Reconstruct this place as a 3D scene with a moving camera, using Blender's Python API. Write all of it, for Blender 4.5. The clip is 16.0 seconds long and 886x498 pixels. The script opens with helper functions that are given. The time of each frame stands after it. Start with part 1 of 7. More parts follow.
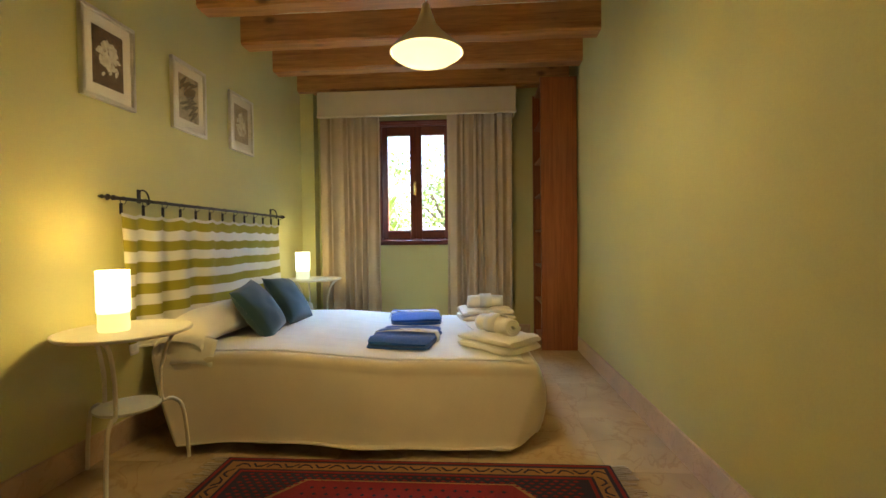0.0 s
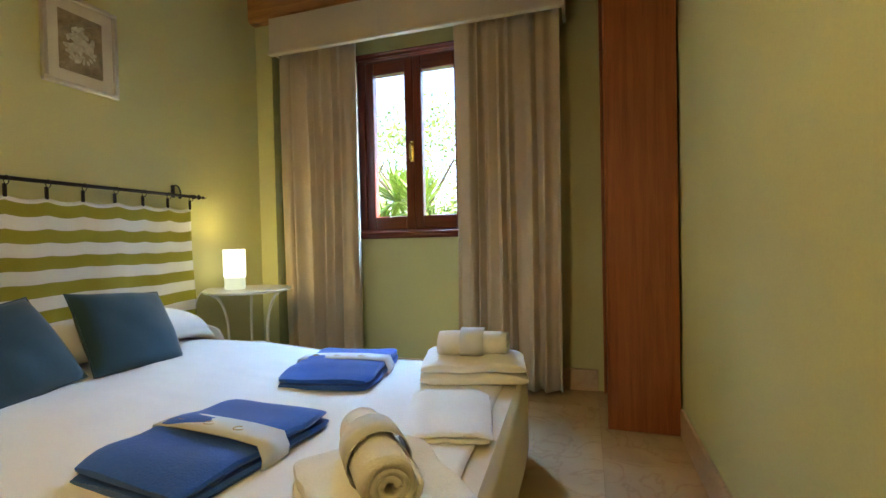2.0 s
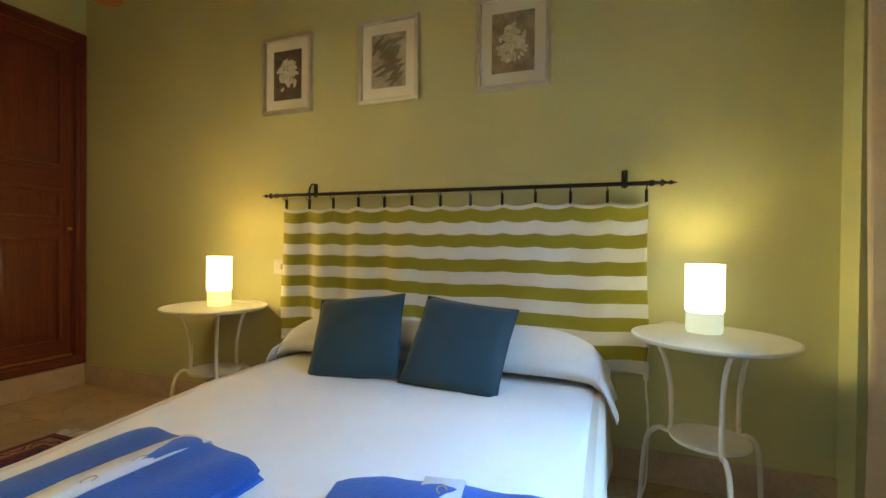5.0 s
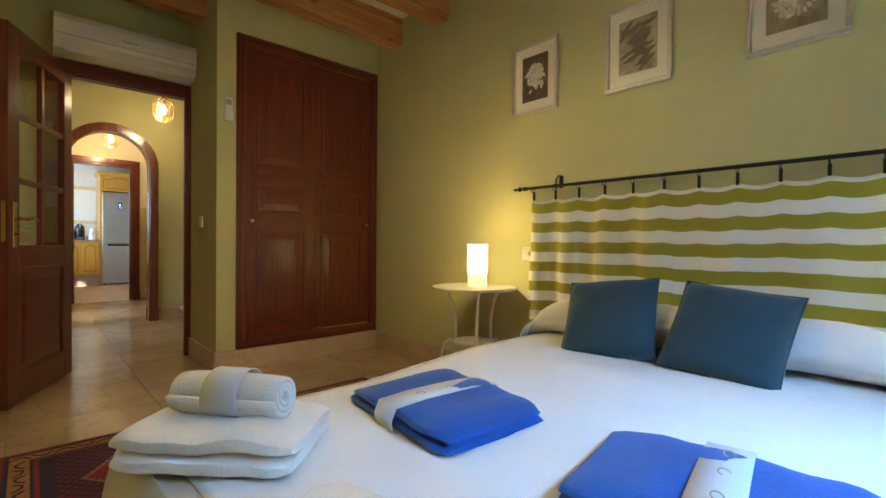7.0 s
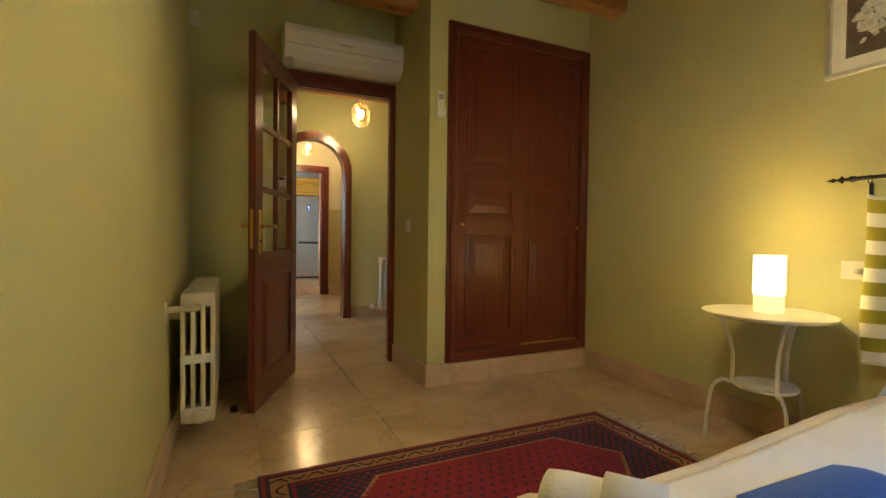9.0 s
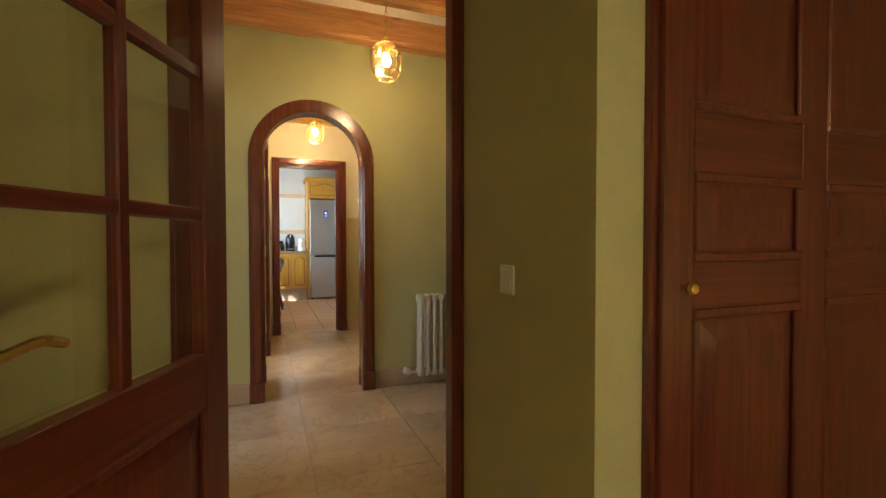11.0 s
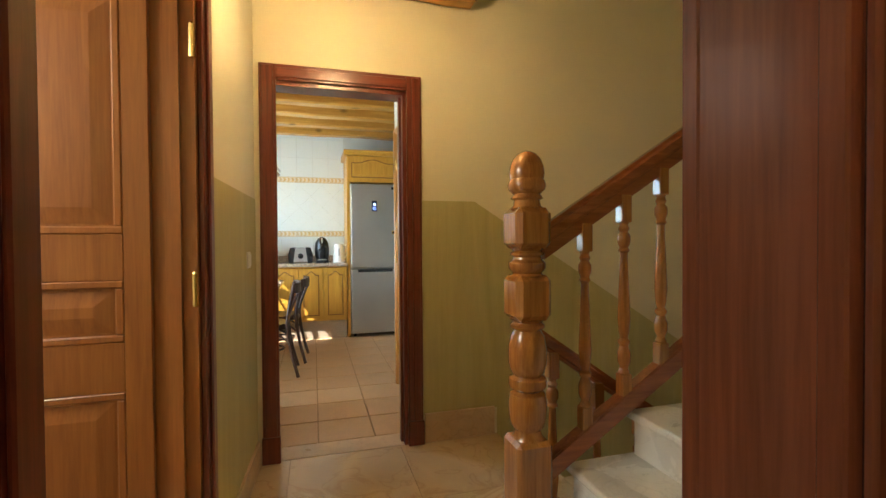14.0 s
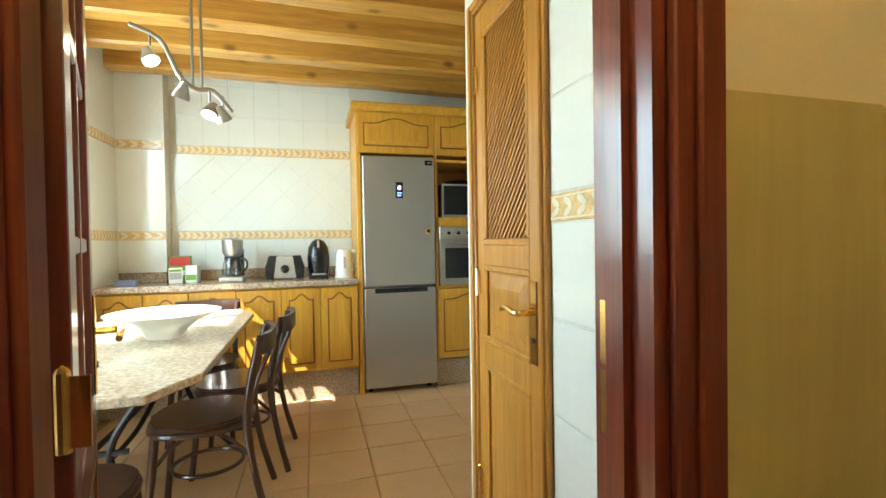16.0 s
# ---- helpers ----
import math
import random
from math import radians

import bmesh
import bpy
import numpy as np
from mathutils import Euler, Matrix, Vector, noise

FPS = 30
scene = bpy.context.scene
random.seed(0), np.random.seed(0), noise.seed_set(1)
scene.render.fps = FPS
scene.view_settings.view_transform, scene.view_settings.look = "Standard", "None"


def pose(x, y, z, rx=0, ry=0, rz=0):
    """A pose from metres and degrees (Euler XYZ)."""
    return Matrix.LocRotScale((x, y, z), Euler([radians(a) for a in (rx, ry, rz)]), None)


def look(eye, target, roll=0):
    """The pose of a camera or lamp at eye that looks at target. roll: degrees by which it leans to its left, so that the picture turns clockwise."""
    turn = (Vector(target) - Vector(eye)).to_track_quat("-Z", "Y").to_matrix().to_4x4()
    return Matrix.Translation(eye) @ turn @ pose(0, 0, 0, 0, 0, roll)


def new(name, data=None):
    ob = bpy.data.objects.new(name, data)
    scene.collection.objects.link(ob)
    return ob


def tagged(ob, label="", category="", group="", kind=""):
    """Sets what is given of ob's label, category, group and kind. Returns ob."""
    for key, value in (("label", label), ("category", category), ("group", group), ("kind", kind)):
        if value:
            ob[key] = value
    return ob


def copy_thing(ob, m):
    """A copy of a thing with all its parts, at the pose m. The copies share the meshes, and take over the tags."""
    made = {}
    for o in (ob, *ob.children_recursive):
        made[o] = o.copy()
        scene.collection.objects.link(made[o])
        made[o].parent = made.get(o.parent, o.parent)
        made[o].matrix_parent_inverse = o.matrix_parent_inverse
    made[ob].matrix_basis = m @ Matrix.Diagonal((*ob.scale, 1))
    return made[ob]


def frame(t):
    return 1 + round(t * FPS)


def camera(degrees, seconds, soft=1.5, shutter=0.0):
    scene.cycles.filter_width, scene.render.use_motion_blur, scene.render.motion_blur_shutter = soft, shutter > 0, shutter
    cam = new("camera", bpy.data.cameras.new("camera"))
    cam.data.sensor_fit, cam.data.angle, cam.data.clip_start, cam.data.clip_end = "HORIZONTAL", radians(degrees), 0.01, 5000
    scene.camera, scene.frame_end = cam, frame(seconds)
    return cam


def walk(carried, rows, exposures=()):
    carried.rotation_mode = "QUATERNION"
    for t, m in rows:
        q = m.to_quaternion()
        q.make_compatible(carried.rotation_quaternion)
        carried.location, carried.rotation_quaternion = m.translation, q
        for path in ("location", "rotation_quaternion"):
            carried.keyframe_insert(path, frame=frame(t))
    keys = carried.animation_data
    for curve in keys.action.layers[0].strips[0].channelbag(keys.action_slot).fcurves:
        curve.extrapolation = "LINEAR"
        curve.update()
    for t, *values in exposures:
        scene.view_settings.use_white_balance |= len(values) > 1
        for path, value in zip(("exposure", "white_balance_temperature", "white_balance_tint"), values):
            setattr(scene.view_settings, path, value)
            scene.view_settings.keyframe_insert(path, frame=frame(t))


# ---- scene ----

cam = camera(88.7, 16.0)
PATH = [
    (0, (0.737, 0.491, 1.001), (0.6, 2.486, 0.959), -0.7),
    (0.5, (0.802, 0.827, 0.975), (0.982, 2.819, 0.922), -0.8),
    (1, (0.977, 1.266, 0.921), (1.063, 3.263, 0.878), -1.3),
    (1.5, (1.148, 1.764, 0.918), (0.921, 3.751, 0.877), -1.1),
    (2, (1.253, 2.265, 0.925), (0.644, 4.17, 0.889), -1.3),
    (2.5, (1.271, 2.669, 0.957), (0.205, 4.361, 0.913), -0.4),
    (3, (1.315, 3.238, 0.923), (-0.275, 4.451, 0.916), 0.5),
    (3.5, (1.268, 3.707, 0.984), (-0.622, 4.36, 0.96), 0.2),
    (4, (1.137, 3.98, 1.011), (-0.858, 4.115, 0.96), -0.2),
    (4.5, (1.034, 4.139, 0.961), (-0.938, 3.809, 0.951), 0.5),
    (5, (1.033, 4.22, 0.962), (-0.842, 3.526, 0.943), 0.6),
    (7.3, (1.259, 4.166, 0.879), (-0.016, 2.626, 0.858), 0.5),
    (7.5, (1.282, 4.125, 0.88), (0.055, 2.546, 0.856), 0.5),
    (8, (1.337, 4.005, 0.889), (0.235, 2.336, 0.86), 0.6),
    (8.5, (1.382, 3.81, 0.911), (0.426, 2.054, 0.874), 0.8),
    (9, (1.408, 3.53, 0.944), (0.566, 1.716, 0.9), 0.7),
    (9.5, (1.364, 3.102, 0.997), (0.57, 1.267, 0.947), 0.4),
    (9.7, (1.353, 2.948, 1.023), (0.558, 1.113, 0.973), 0.4),
    (11.8, (0.654, 0.682, 1.171), (0.017, -1.214, 1.129), -0.3),
    (12, (0.638, 0.456, 1.17), (0.028, -1.448, 1.129), -0.3),
    (12.5, (0.654, -0.014, 1.173), (0.078, -1.929, 1.14), -0.2),
    (13, (0.66, -0.505, 1.175), (0.084, -2.42, 1.143), -0.2),
    (13.5, (0.615, -1.012, 1.173), (0.043, -2.929, 1.139), -0.3),
    (14, (0.566, -1.558, 1.171), (0.018, -3.481, 1.139), -0.4),
    (14.5, (0.577, -2.038, 1.185), (0.026, -3.96, 1.158), -0.3),
    (15, (0.528, -2.593, 1.213), (-0.012, -4.519, 1.18), -0.6),
    (15.5, (0.507, -3.176, 1.215), (-0.041, -5.099, 1.179), -0.7),
    (16, (0.506, -3.618, 1.205), (-0.044, -5.541, 1.172), -0.9),
]
walk(cam, [(t, look(eye, target, roll)) for t, eye, target, roll in PATH],
     exposures=[(0, 2.65, 5900, 13), (1.5, 2.6, 5800, 12), (3.0, 2.42, 5750, 11), (5.0, 2.45, 5750, 11), (7.5, 2.68, 5150, 12), (9.5, 2.68, 5600, 13),
                (12.0, 2.5, 5400, 18), (13.0, 2.45, 5700, 16), (14.0, 2.55, 5650, 9), (15.0, 2.66, 5800, 6), (16.0, 2.76, 5950, 2)])

# ---- world, sun, large lights ----
SUN_EL, SUN_AZ = 50.0, 20.0          # degrees; azimuth counted from +x towards +y
world = bpy.data.worlds.new("world")
scene.world = world
world.use_nodes = True
wn = world.node_tree
sky = wn.nodes.new("ShaderNodeTexSky")
sky.sky_type, sky.sun_disc = "NISHITA", False
sky.sun_elevation, sky.sun_rotation = radians(SUN_EL), radians(90 - SUN_AZ)
wn.links.new(sky.outputs[0], wn.nodes["Background"].inputs[0])
wn.nodes["Background"].inputs[1].default_value = 0.15


def lamp(name, kind, energy, color, m, **kw):
    d = bpy.data.lights.new(name, kind)
    d.energy, d.color = energy, color
    for k, v in kw.items():
        if k == "size":
            d.size = v
        elif k == "size_y":
            d.shape, d.size_y = "RECTANGLE", v
        elif k == "radius":
            d.shadow_soft_size = v
        elif k == "angle":
            d.angle = v
    ob = new(name, d)
    ob.matrix_world = m
    return ob


sun_from = Vector((math.cos(radians(SUN_EL)) * math.cos(radians(SUN_AZ)), math.cos(radians(SUN_EL)) * math.sin(radians(SUN_AZ)), math.sin(radians(SUN_EL))))
lamp("sun", "SUN", 5.0, (1.0, 0.93, 0.82), look(sun_from * 30, (0, 0, 0)), angle=radians(0.5))
# area lamps for the sky at the bedroom, kitchen and side room windows
lamp("window_skylight", "AREA", 92.0, (0.36, 0.64, 1.0), look((0.15, 5.75, 2.85), (0.25, 3.7, 0.5)), size=1.3, size_y=0.8)
lamp("kitchen_skylight", "AREA", 9.0, (0.80, 0.97, 0.98), look((2.1, -6.35, 1.65), (0.2, -6.35, 1.2)), size=1.2, size_y=1.2)
# fill lamp at the unseen garden door, added to brighten tiles and kitchen door
lamp("kitchen_door_fill", "AREA", 9.0, (0.80, 0.97, 0.98), look((2.1, -4.95, 1.2), (0.2, -5.3, 1.1)), size=0.7, size_y=1.7)
lamp("side_room_skylight", "AREA", 5.5, (0.75, 0.9, 1.0), look((3.55, -1.2, 1.5), (1.5, -1.4, 1.1)), size=1.2, size_y=1.4)
# fill lamp added for the door leaf and corridor floor; bathroom has no window
lamp("bath_fill", "AREA", 6.5, (1.0, 0.86, 0.66), look((2.2, -2.65, 1.9), (0.6, -3.0, 0.0)), size=0.6, size_y=0.8)
# bulbs inside the pendant and the bedside lamps
lamp("pendant_bulb", "POINT", 5.1, (1.0, 0.70, 0.27), pose(0.52, 2.67, 1.897), radius=0.09)
lamp("bedside_bulb_warm", "POINT", 0.85, (1.0, 0.62, 0.15), pose(-0.785, 2.30, 0.79), radius=0.03)
lamp("bedside_bulb_pale", "POINT", 0.60, (1.0, 0.80, 0.30), pose(-0.83, 4.54, 0.81), radius=0.03)


# ---- small toolbox ----
def thing(name, label="", category="", group="", kind="", at=None):
    e = new(name)
    e.empty_display_size = 0.1
    if at is not None:
        e.matrix_world = at
    return tagged(e, label, category, group, kind)


def mesh_of(bm, name, mats, smooth=False):
    bmesh.ops.recalc_face_normals(bm, faces=bm.faces[:])
    me = bpy.data.meshes.new(name)
    bm.to_mesh(me)
    bm.free()
    for m in (mats if isinstance(mats, (list, tuple)) else [mats]):
        me.materials.append(m)
    if smooth:
        me.shade_smooth()
        me.set_sharp_from_angle(angle=radians(38))
    return me


def part(name, bm, material, parent=None, label="", smooth=False, m=None):
    ob = new(name, mesh_of(bm, name, material, smooth))
    if parent is not None:
        ob.parent = parent
    if m is not None:
        ob.matrix_local = m
    return tagged(ob, label)


def piece(name, me, parent, m):
    ob = new(name, me)
    ob.parent = parent
    ob.matrix_local = m
    return ob


def solid(name, bm, material, label, category, group="", kind="", smooth=False):
    return tagged(part(name, bm, material, None, "", smooth), label, category, group, kind)


def box(bm, x0, x1, y0, y1, z0, z1, bev=0.0, seg=1):
    vs = [bm.verts.new((x, y, z)) for x in (min(x0, x1), max(x0, x1)) for y in (min(y0, y1), max(y0, y1)) for z in (min(z0, z1), max(z0, z1))]
    fs = [bm.faces.new([vs[i] for i in q]) for q in ((0, 1, 3, 2), (4, 6, 7, 5), (0, 4, 5, 1), (2, 3, 7, 6), (0, 2, 6, 4), (1, 5, 7, 3))]
    if bev > 0:
        es = list({e for f in fs for e in f.edges})
        bmesh.ops.bevel(bm, geom=es + vs, offset=bev, segments=seg, affect="EDGES", profile=0.5)
    return bm


def B(x0, x1, y0, y1, z0, z1, bev=0.0, seg=1):
    return box(bmesh.new(), x0, x1, y0, y1, z0, z1, bev, seg)


def lathe(bm, prof, seg=20, c=(0, 0, 0)):
    rings = []
    for r, z in prof:
        if r < 1e-5:
            rings.append([bm.verts.new((c[0], c[1], c[2] + z))])
        else:
            rings.append([bm.verts.new((c[0] + r * math.cos(2 * math.pi * i / seg), c[1] + r * math.sin(2 * math.pi * i / seg), c[2] + z)) for i in range(seg)])
    for a, b in zip(rings, rings[1:]):
        for i in range(seg):
            j = (i + 1) % seg
            if len(a) == 1 and len(b) == 1:
                continue
            if len(a) == 1:
                bm.faces.new((a[0], b[i], b[j]))
            elif len(b) == 1:
                bm.faces.new((a[i], a[j], b[0]))
            else:
                bm.faces.new((a[i], a[j], b[j], b[i]))
    for ring in (rings[0], rings[-1]):
        if len(ring) > 1:
            bm.faces.new(ring)
    return bm


def L(prof, seg=20, c=(0, 0, 0)):
    return lathe(bmesh.new(), prof, seg, c)


def tube(bm, pts, r, seg=8, closed=False):
    pts = [Vector(p) for p in pts]
    n = len(pts)
    rings = []
    ref = None
    for i, p in enumerate(pts):
        if closed:
            d = pts[(i + 1) % n] - pts[i - 1]
        else:
            d = pts[min(i + 1, n - 1)] - pts[max(i - 1, 0)]
        d.normalize()
        if ref is None:
            ref = Vector((0, 0, 1)) if abs(d.z) < 0.9 else Vector((1, 0, 0))
        u = (ref - d * ref.dot(d)).normalized()
        ref = u
        v = d.cross(u)
        rr = r[i] if isinstance(r, (list, tuple)) else r
        rings.append([bm.verts.new(p + rr * (math.cos(2 * math.pi * k / seg) * u + math.sin(2 * math.pi * k / seg) * v)) for k in range(seg)])
    for i in range(n if closed else n - 1):
        a, b = rings[i], rings[(i + 1) % n]
        for k in range(seg):
            bm.faces.new((a[k], a[(k + 1) % seg], b[(k + 1) % seg], b[k]))
    if not closed:
        bm.faces.new(rings[0])
        bm.faces.new(rings[-1])
    return bm


def T(pts, r, seg=8, closed=False):
    return tube(bmesh.new(), pts, r, seg, closed)


def smooth_path(pts, n=6):
    """Catmull-Rom through the points."""
    p = [Vector(a) for a in pts]
    p = [2 * p[0] - p[1]] + p + [2 * p[-1] - p[-2]]
    out = []
    for i in range(1, len(p) - 2):
        for k in range(n):
            t = k / n
            out.append(0.5 * (2 * p[i] + (p[i + 1] - p[i - 1]) * t + (2 * p[i - 1] - 5 * p[i] + 4 * p[i + 1] - p[i + 2]) * t * t + (3 * p[i] - p[i - 1] - 3 * p[i + 1] + p[i + 2]) * t ** 3))
    out.append(p[-2])
    return out


def prism(bm, pts, axis, a, b):
    """A polygon of (u, v) pairs pushed along an axis from a to b: x takes (y, z), y takes (x, z), z takes (x, y)."""
    def at(u, v, w):
        return {"x": (w, u, v), "y": (u, w, v), "z": (u, v, w)}[axis]
    lo = [bm.verts.new(at(u, v, a)) for u, v in pts]
    hi = [bm.verts.new(at(u, v, b)) for u, v in pts]
    bm.faces.new(lo)
    bm.faces.new(hi[::-1])
    for i in range(len(pts)):
        j = (i + 1) % len(pts)
        bm.faces.new((lo[i], hi[i], hi[j], lo[j]))
    return bm


def grid(fn, nu, nv, uvfn=None, bm=None):
    bm = bm or bmesh.new()
    lay = bm.loops.layers.uv.new("UVMap") if uvfn else None
    vs = [[bm.verts.new(fn(i / nu, j / nv)) for j in range(nv + 1)] for i in range(nu + 1)]
    for i in range(nu):
        for j in range(nv):
            f = bm.faces.new((vs[i][j], vs[i + 1][j], vs[i + 1][j + 1], vs[i][j + 1]))
            if lay:
                for lp, (a, b) in zip(f.loops, ((i, j), (i + 1, j), (i + 1, j + 1), (i, j + 1))):
                    lp[lay].uv = uvfn(a / nu, b / nv)
    return bm


def thicken(ob, t, offset=0.0):
    md = ob.modifiers.new("thickness", "SOLIDIFY")
    md.thickness, md.offset = t, offset
    return ob


# ---- materials ----
def mat(name, base, rough=0.5, metal=0.0, var=0.12, scale=6.0, fine=80.0, bump=0.15, dist=0.002, dark=None, **kw):
    m = bpy.data.materials.new(name)
    m.use_nodes = True
    nt, p = m.node_tree, m.node_tree.nodes["Principled BSDF"]
    p.inputs["Roughness"].default_value, p.inputs["Metallic"].default_value = rough, metal
    tc = nt.nodes.new("ShaderNodeTexCoord")
    n1, n2 = nt.nodes.new("ShaderNodeTexNoise"), nt.nodes.new("ShaderNodeTexNoise")
    n1.inputs["Scale"].default_value, n2.inputs["Scale"].default_value = scale, fine
    n1.inputs["Detail"].default_value, n2.inputs["Detail"].default_value = 5, 3
    for n in (n1, n2):
        nt.links.new(tc.outputs["Object"], n.inputs["Vector"])
    add = nt.nodes.new("ShaderNodeMix")
    add.data_type = "FLOAT"
    add.inputs["Factor"].default_value = 0.35
    nt.links.new(n1.outputs[0], add.inputs["A"])
    nt.links.new(n2.outputs[0], add.inputs["B"])
    ramp = nt.nodes.new("ShaderNodeValToRGB")
    lo = dark or [c * (1 - var) for c in base]
    hi = [min(1, c * (1 + var * 0.6)) for c in base]
    ramp.color_ramp.elements[0].position, ramp.color_ramp.elements[1].position = 0.32, 0.66
    ramp.color_ramp.elements[0].color, ramp.color_ramp.elements[1].color = (*lo, 1), (*hi, 1)
    nt.links.new(add.outputs[0], ramp.inputs[0])
    nt.links.new(ramp.outputs[0], p.inputs["Base Color"])
    if bump:
        bp = nt.nodes.new("ShaderNodeBump")
        bp.inputs["Strength"].default_value, bp.inputs["Distance"].default_value = bump, dist
        nt.links.new(add.outputs[0], bp.inputs["Height"])
        nt.links.new(bp.outputs[0], p.inputs["Normal"])
    for k, v in kw.items():
        p.inputs[k.replace("_", " ")].default_value = v
    return m


def wood(name, light, dark, along="x", rough=0.35, knots=0.0, size=1.0, coat=0.0, streak=14.0):
    m = bpy.data.materials.new(name)
    m.use_nodes = True
    nt, p = m.node_tree, m.node_tree.nodes["Principled BSDF"]
    tc, mp = nt.nodes.new("ShaderNodeTexCoord"), nt.nodes.new("ShaderNodeMapping")
    oi = nt.nodes.new("ShaderNodeObjectInfo")
    sh = nt.nodes.new("ShaderNodeVectorMath")
    sh.operation = "ADD"
    mul = nt.nodes.new("ShaderNodeMath")
    mul.operation, mul.inputs[1].default_value = "MULTIPLY", 17.0
    nt.links.new(oi.outputs["Random"], mul.inputs[0])
    nt.links.new(tc.outputs["Object"], sh.inputs[0])
    nt.links.new(mul.outputs[0], sh.inputs[1])
    nt.links.new(sh.outputs[0], mp.inputs["Vector"])
    sc = [streak * size] * 3
    sc["xyz".index(along)] = 0.9 * size
    mp.inputs["Scale"].default_value = sc
    n1, n2 = nt.nodes.new("ShaderNodeTexNoise"), nt.nodes.new("ShaderNodeTexNoise")
    n1.inputs["Scale"].default_value, n1.inputs["Detail"].default_value, n1.inputs["Distortion"].default_value = 1.6, 6, 0.9
    n2.inputs["Scale"].default_value, n2.inputs["Detail"].default_value = 9.0, 4
    nt.links.new(mp.outputs[0], n1.inputs["Vector"])
    nt.links.new(mp.outputs[0], n2.inputs["Vector"])
    add = nt.nodes.new("ShaderNodeMix")
    add.data_type = "FLOAT"
    add.inputs["Factor"].default_value = 0.3
    nt.links.new(n1.outputs[0], add.inputs["A"])
    nt.links.new(n2.outputs[0], add.inputs["B"])
    ramp = nt.nodes.new("ShaderNodeValToRGB")
    ramp.color_ramp.elements[0].position, ramp.color_ramp.elements[1].position = 0.33, 0.64
    ramp.color_ramp.elements[0].color, ramp.color_ramp.elements[1].color = (*dark, 1), (*light, 1)
    nt.links.new(add.outputs[0], ramp.inputs[0])
    col = ramp.outputs[0]
    if knots:
        mk = nt.nodes.new("ShaderNodeMapping")
        ks = [5.5 * size] * 3
        ks["xyz".index(along)] = 3.2 * size
        mk.inputs["Scale"].default_value = ks
        nt.links.new(sh.outputs[0], mk.inputs["Vector"])
        vo = nt.nodes.new("ShaderNodeTexVoronoi")
        vo.inputs["Scale"].default_value = 1.0
        nt.links.new(mk.outputs[0], vo.inputs["Vector"])
        kr = nt.nodes.new("ShaderNodeValToRGB")
        kr.color_ramp.elements[0].position, kr.color_ramp.elements[1].position = 0.07, 0.19
        kr.color_ramp.elements[0].color, kr.color_ramp.elements[1].color = (1, 1, 1, 1), (0, 0, 0, 1)
        nt.links.new(vo.outputs["Distance"], kr.inputs[0])
        mx = nt.nodes.new("ShaderNodeMix")
        mx.data_type = "RGBA"
        sca = nt.nodes.new("ShaderNodeMath")
        sca.operation, sca.inputs[1].default_value = "MULTIPLY", knots
        nt.links.new(kr.outputs[0], sca.inputs[0])
        nt.links.new(sca.outputs[0], mx.inputs["Factor"])
        nt.links.new(col, mx.inputs["A"])
        mx.inputs["B"].default_value = (*[c * 0.35 for c in dark], 1)
        col = mx.outputs["Result"]
    nt.links.new(col, p.inputs["Base Color"])
    p.inputs["Roughness"].default_value, p.inputs["Coat Weight"].default_value, p.inputs["Coat Roughness"].default_value = rough, coat, 0.15
    bp = nt.nodes.new("ShaderNodeBump")
    bp.inputs["Strength"].default_value, bp.inputs["Distance"].default_value = 0.12, 0.0015
    nt.links.new(add.outputs[0], bp.inputs["Height"])
    nt.links.new(bp.outputs[0], p.inputs["Normal"])
    return m


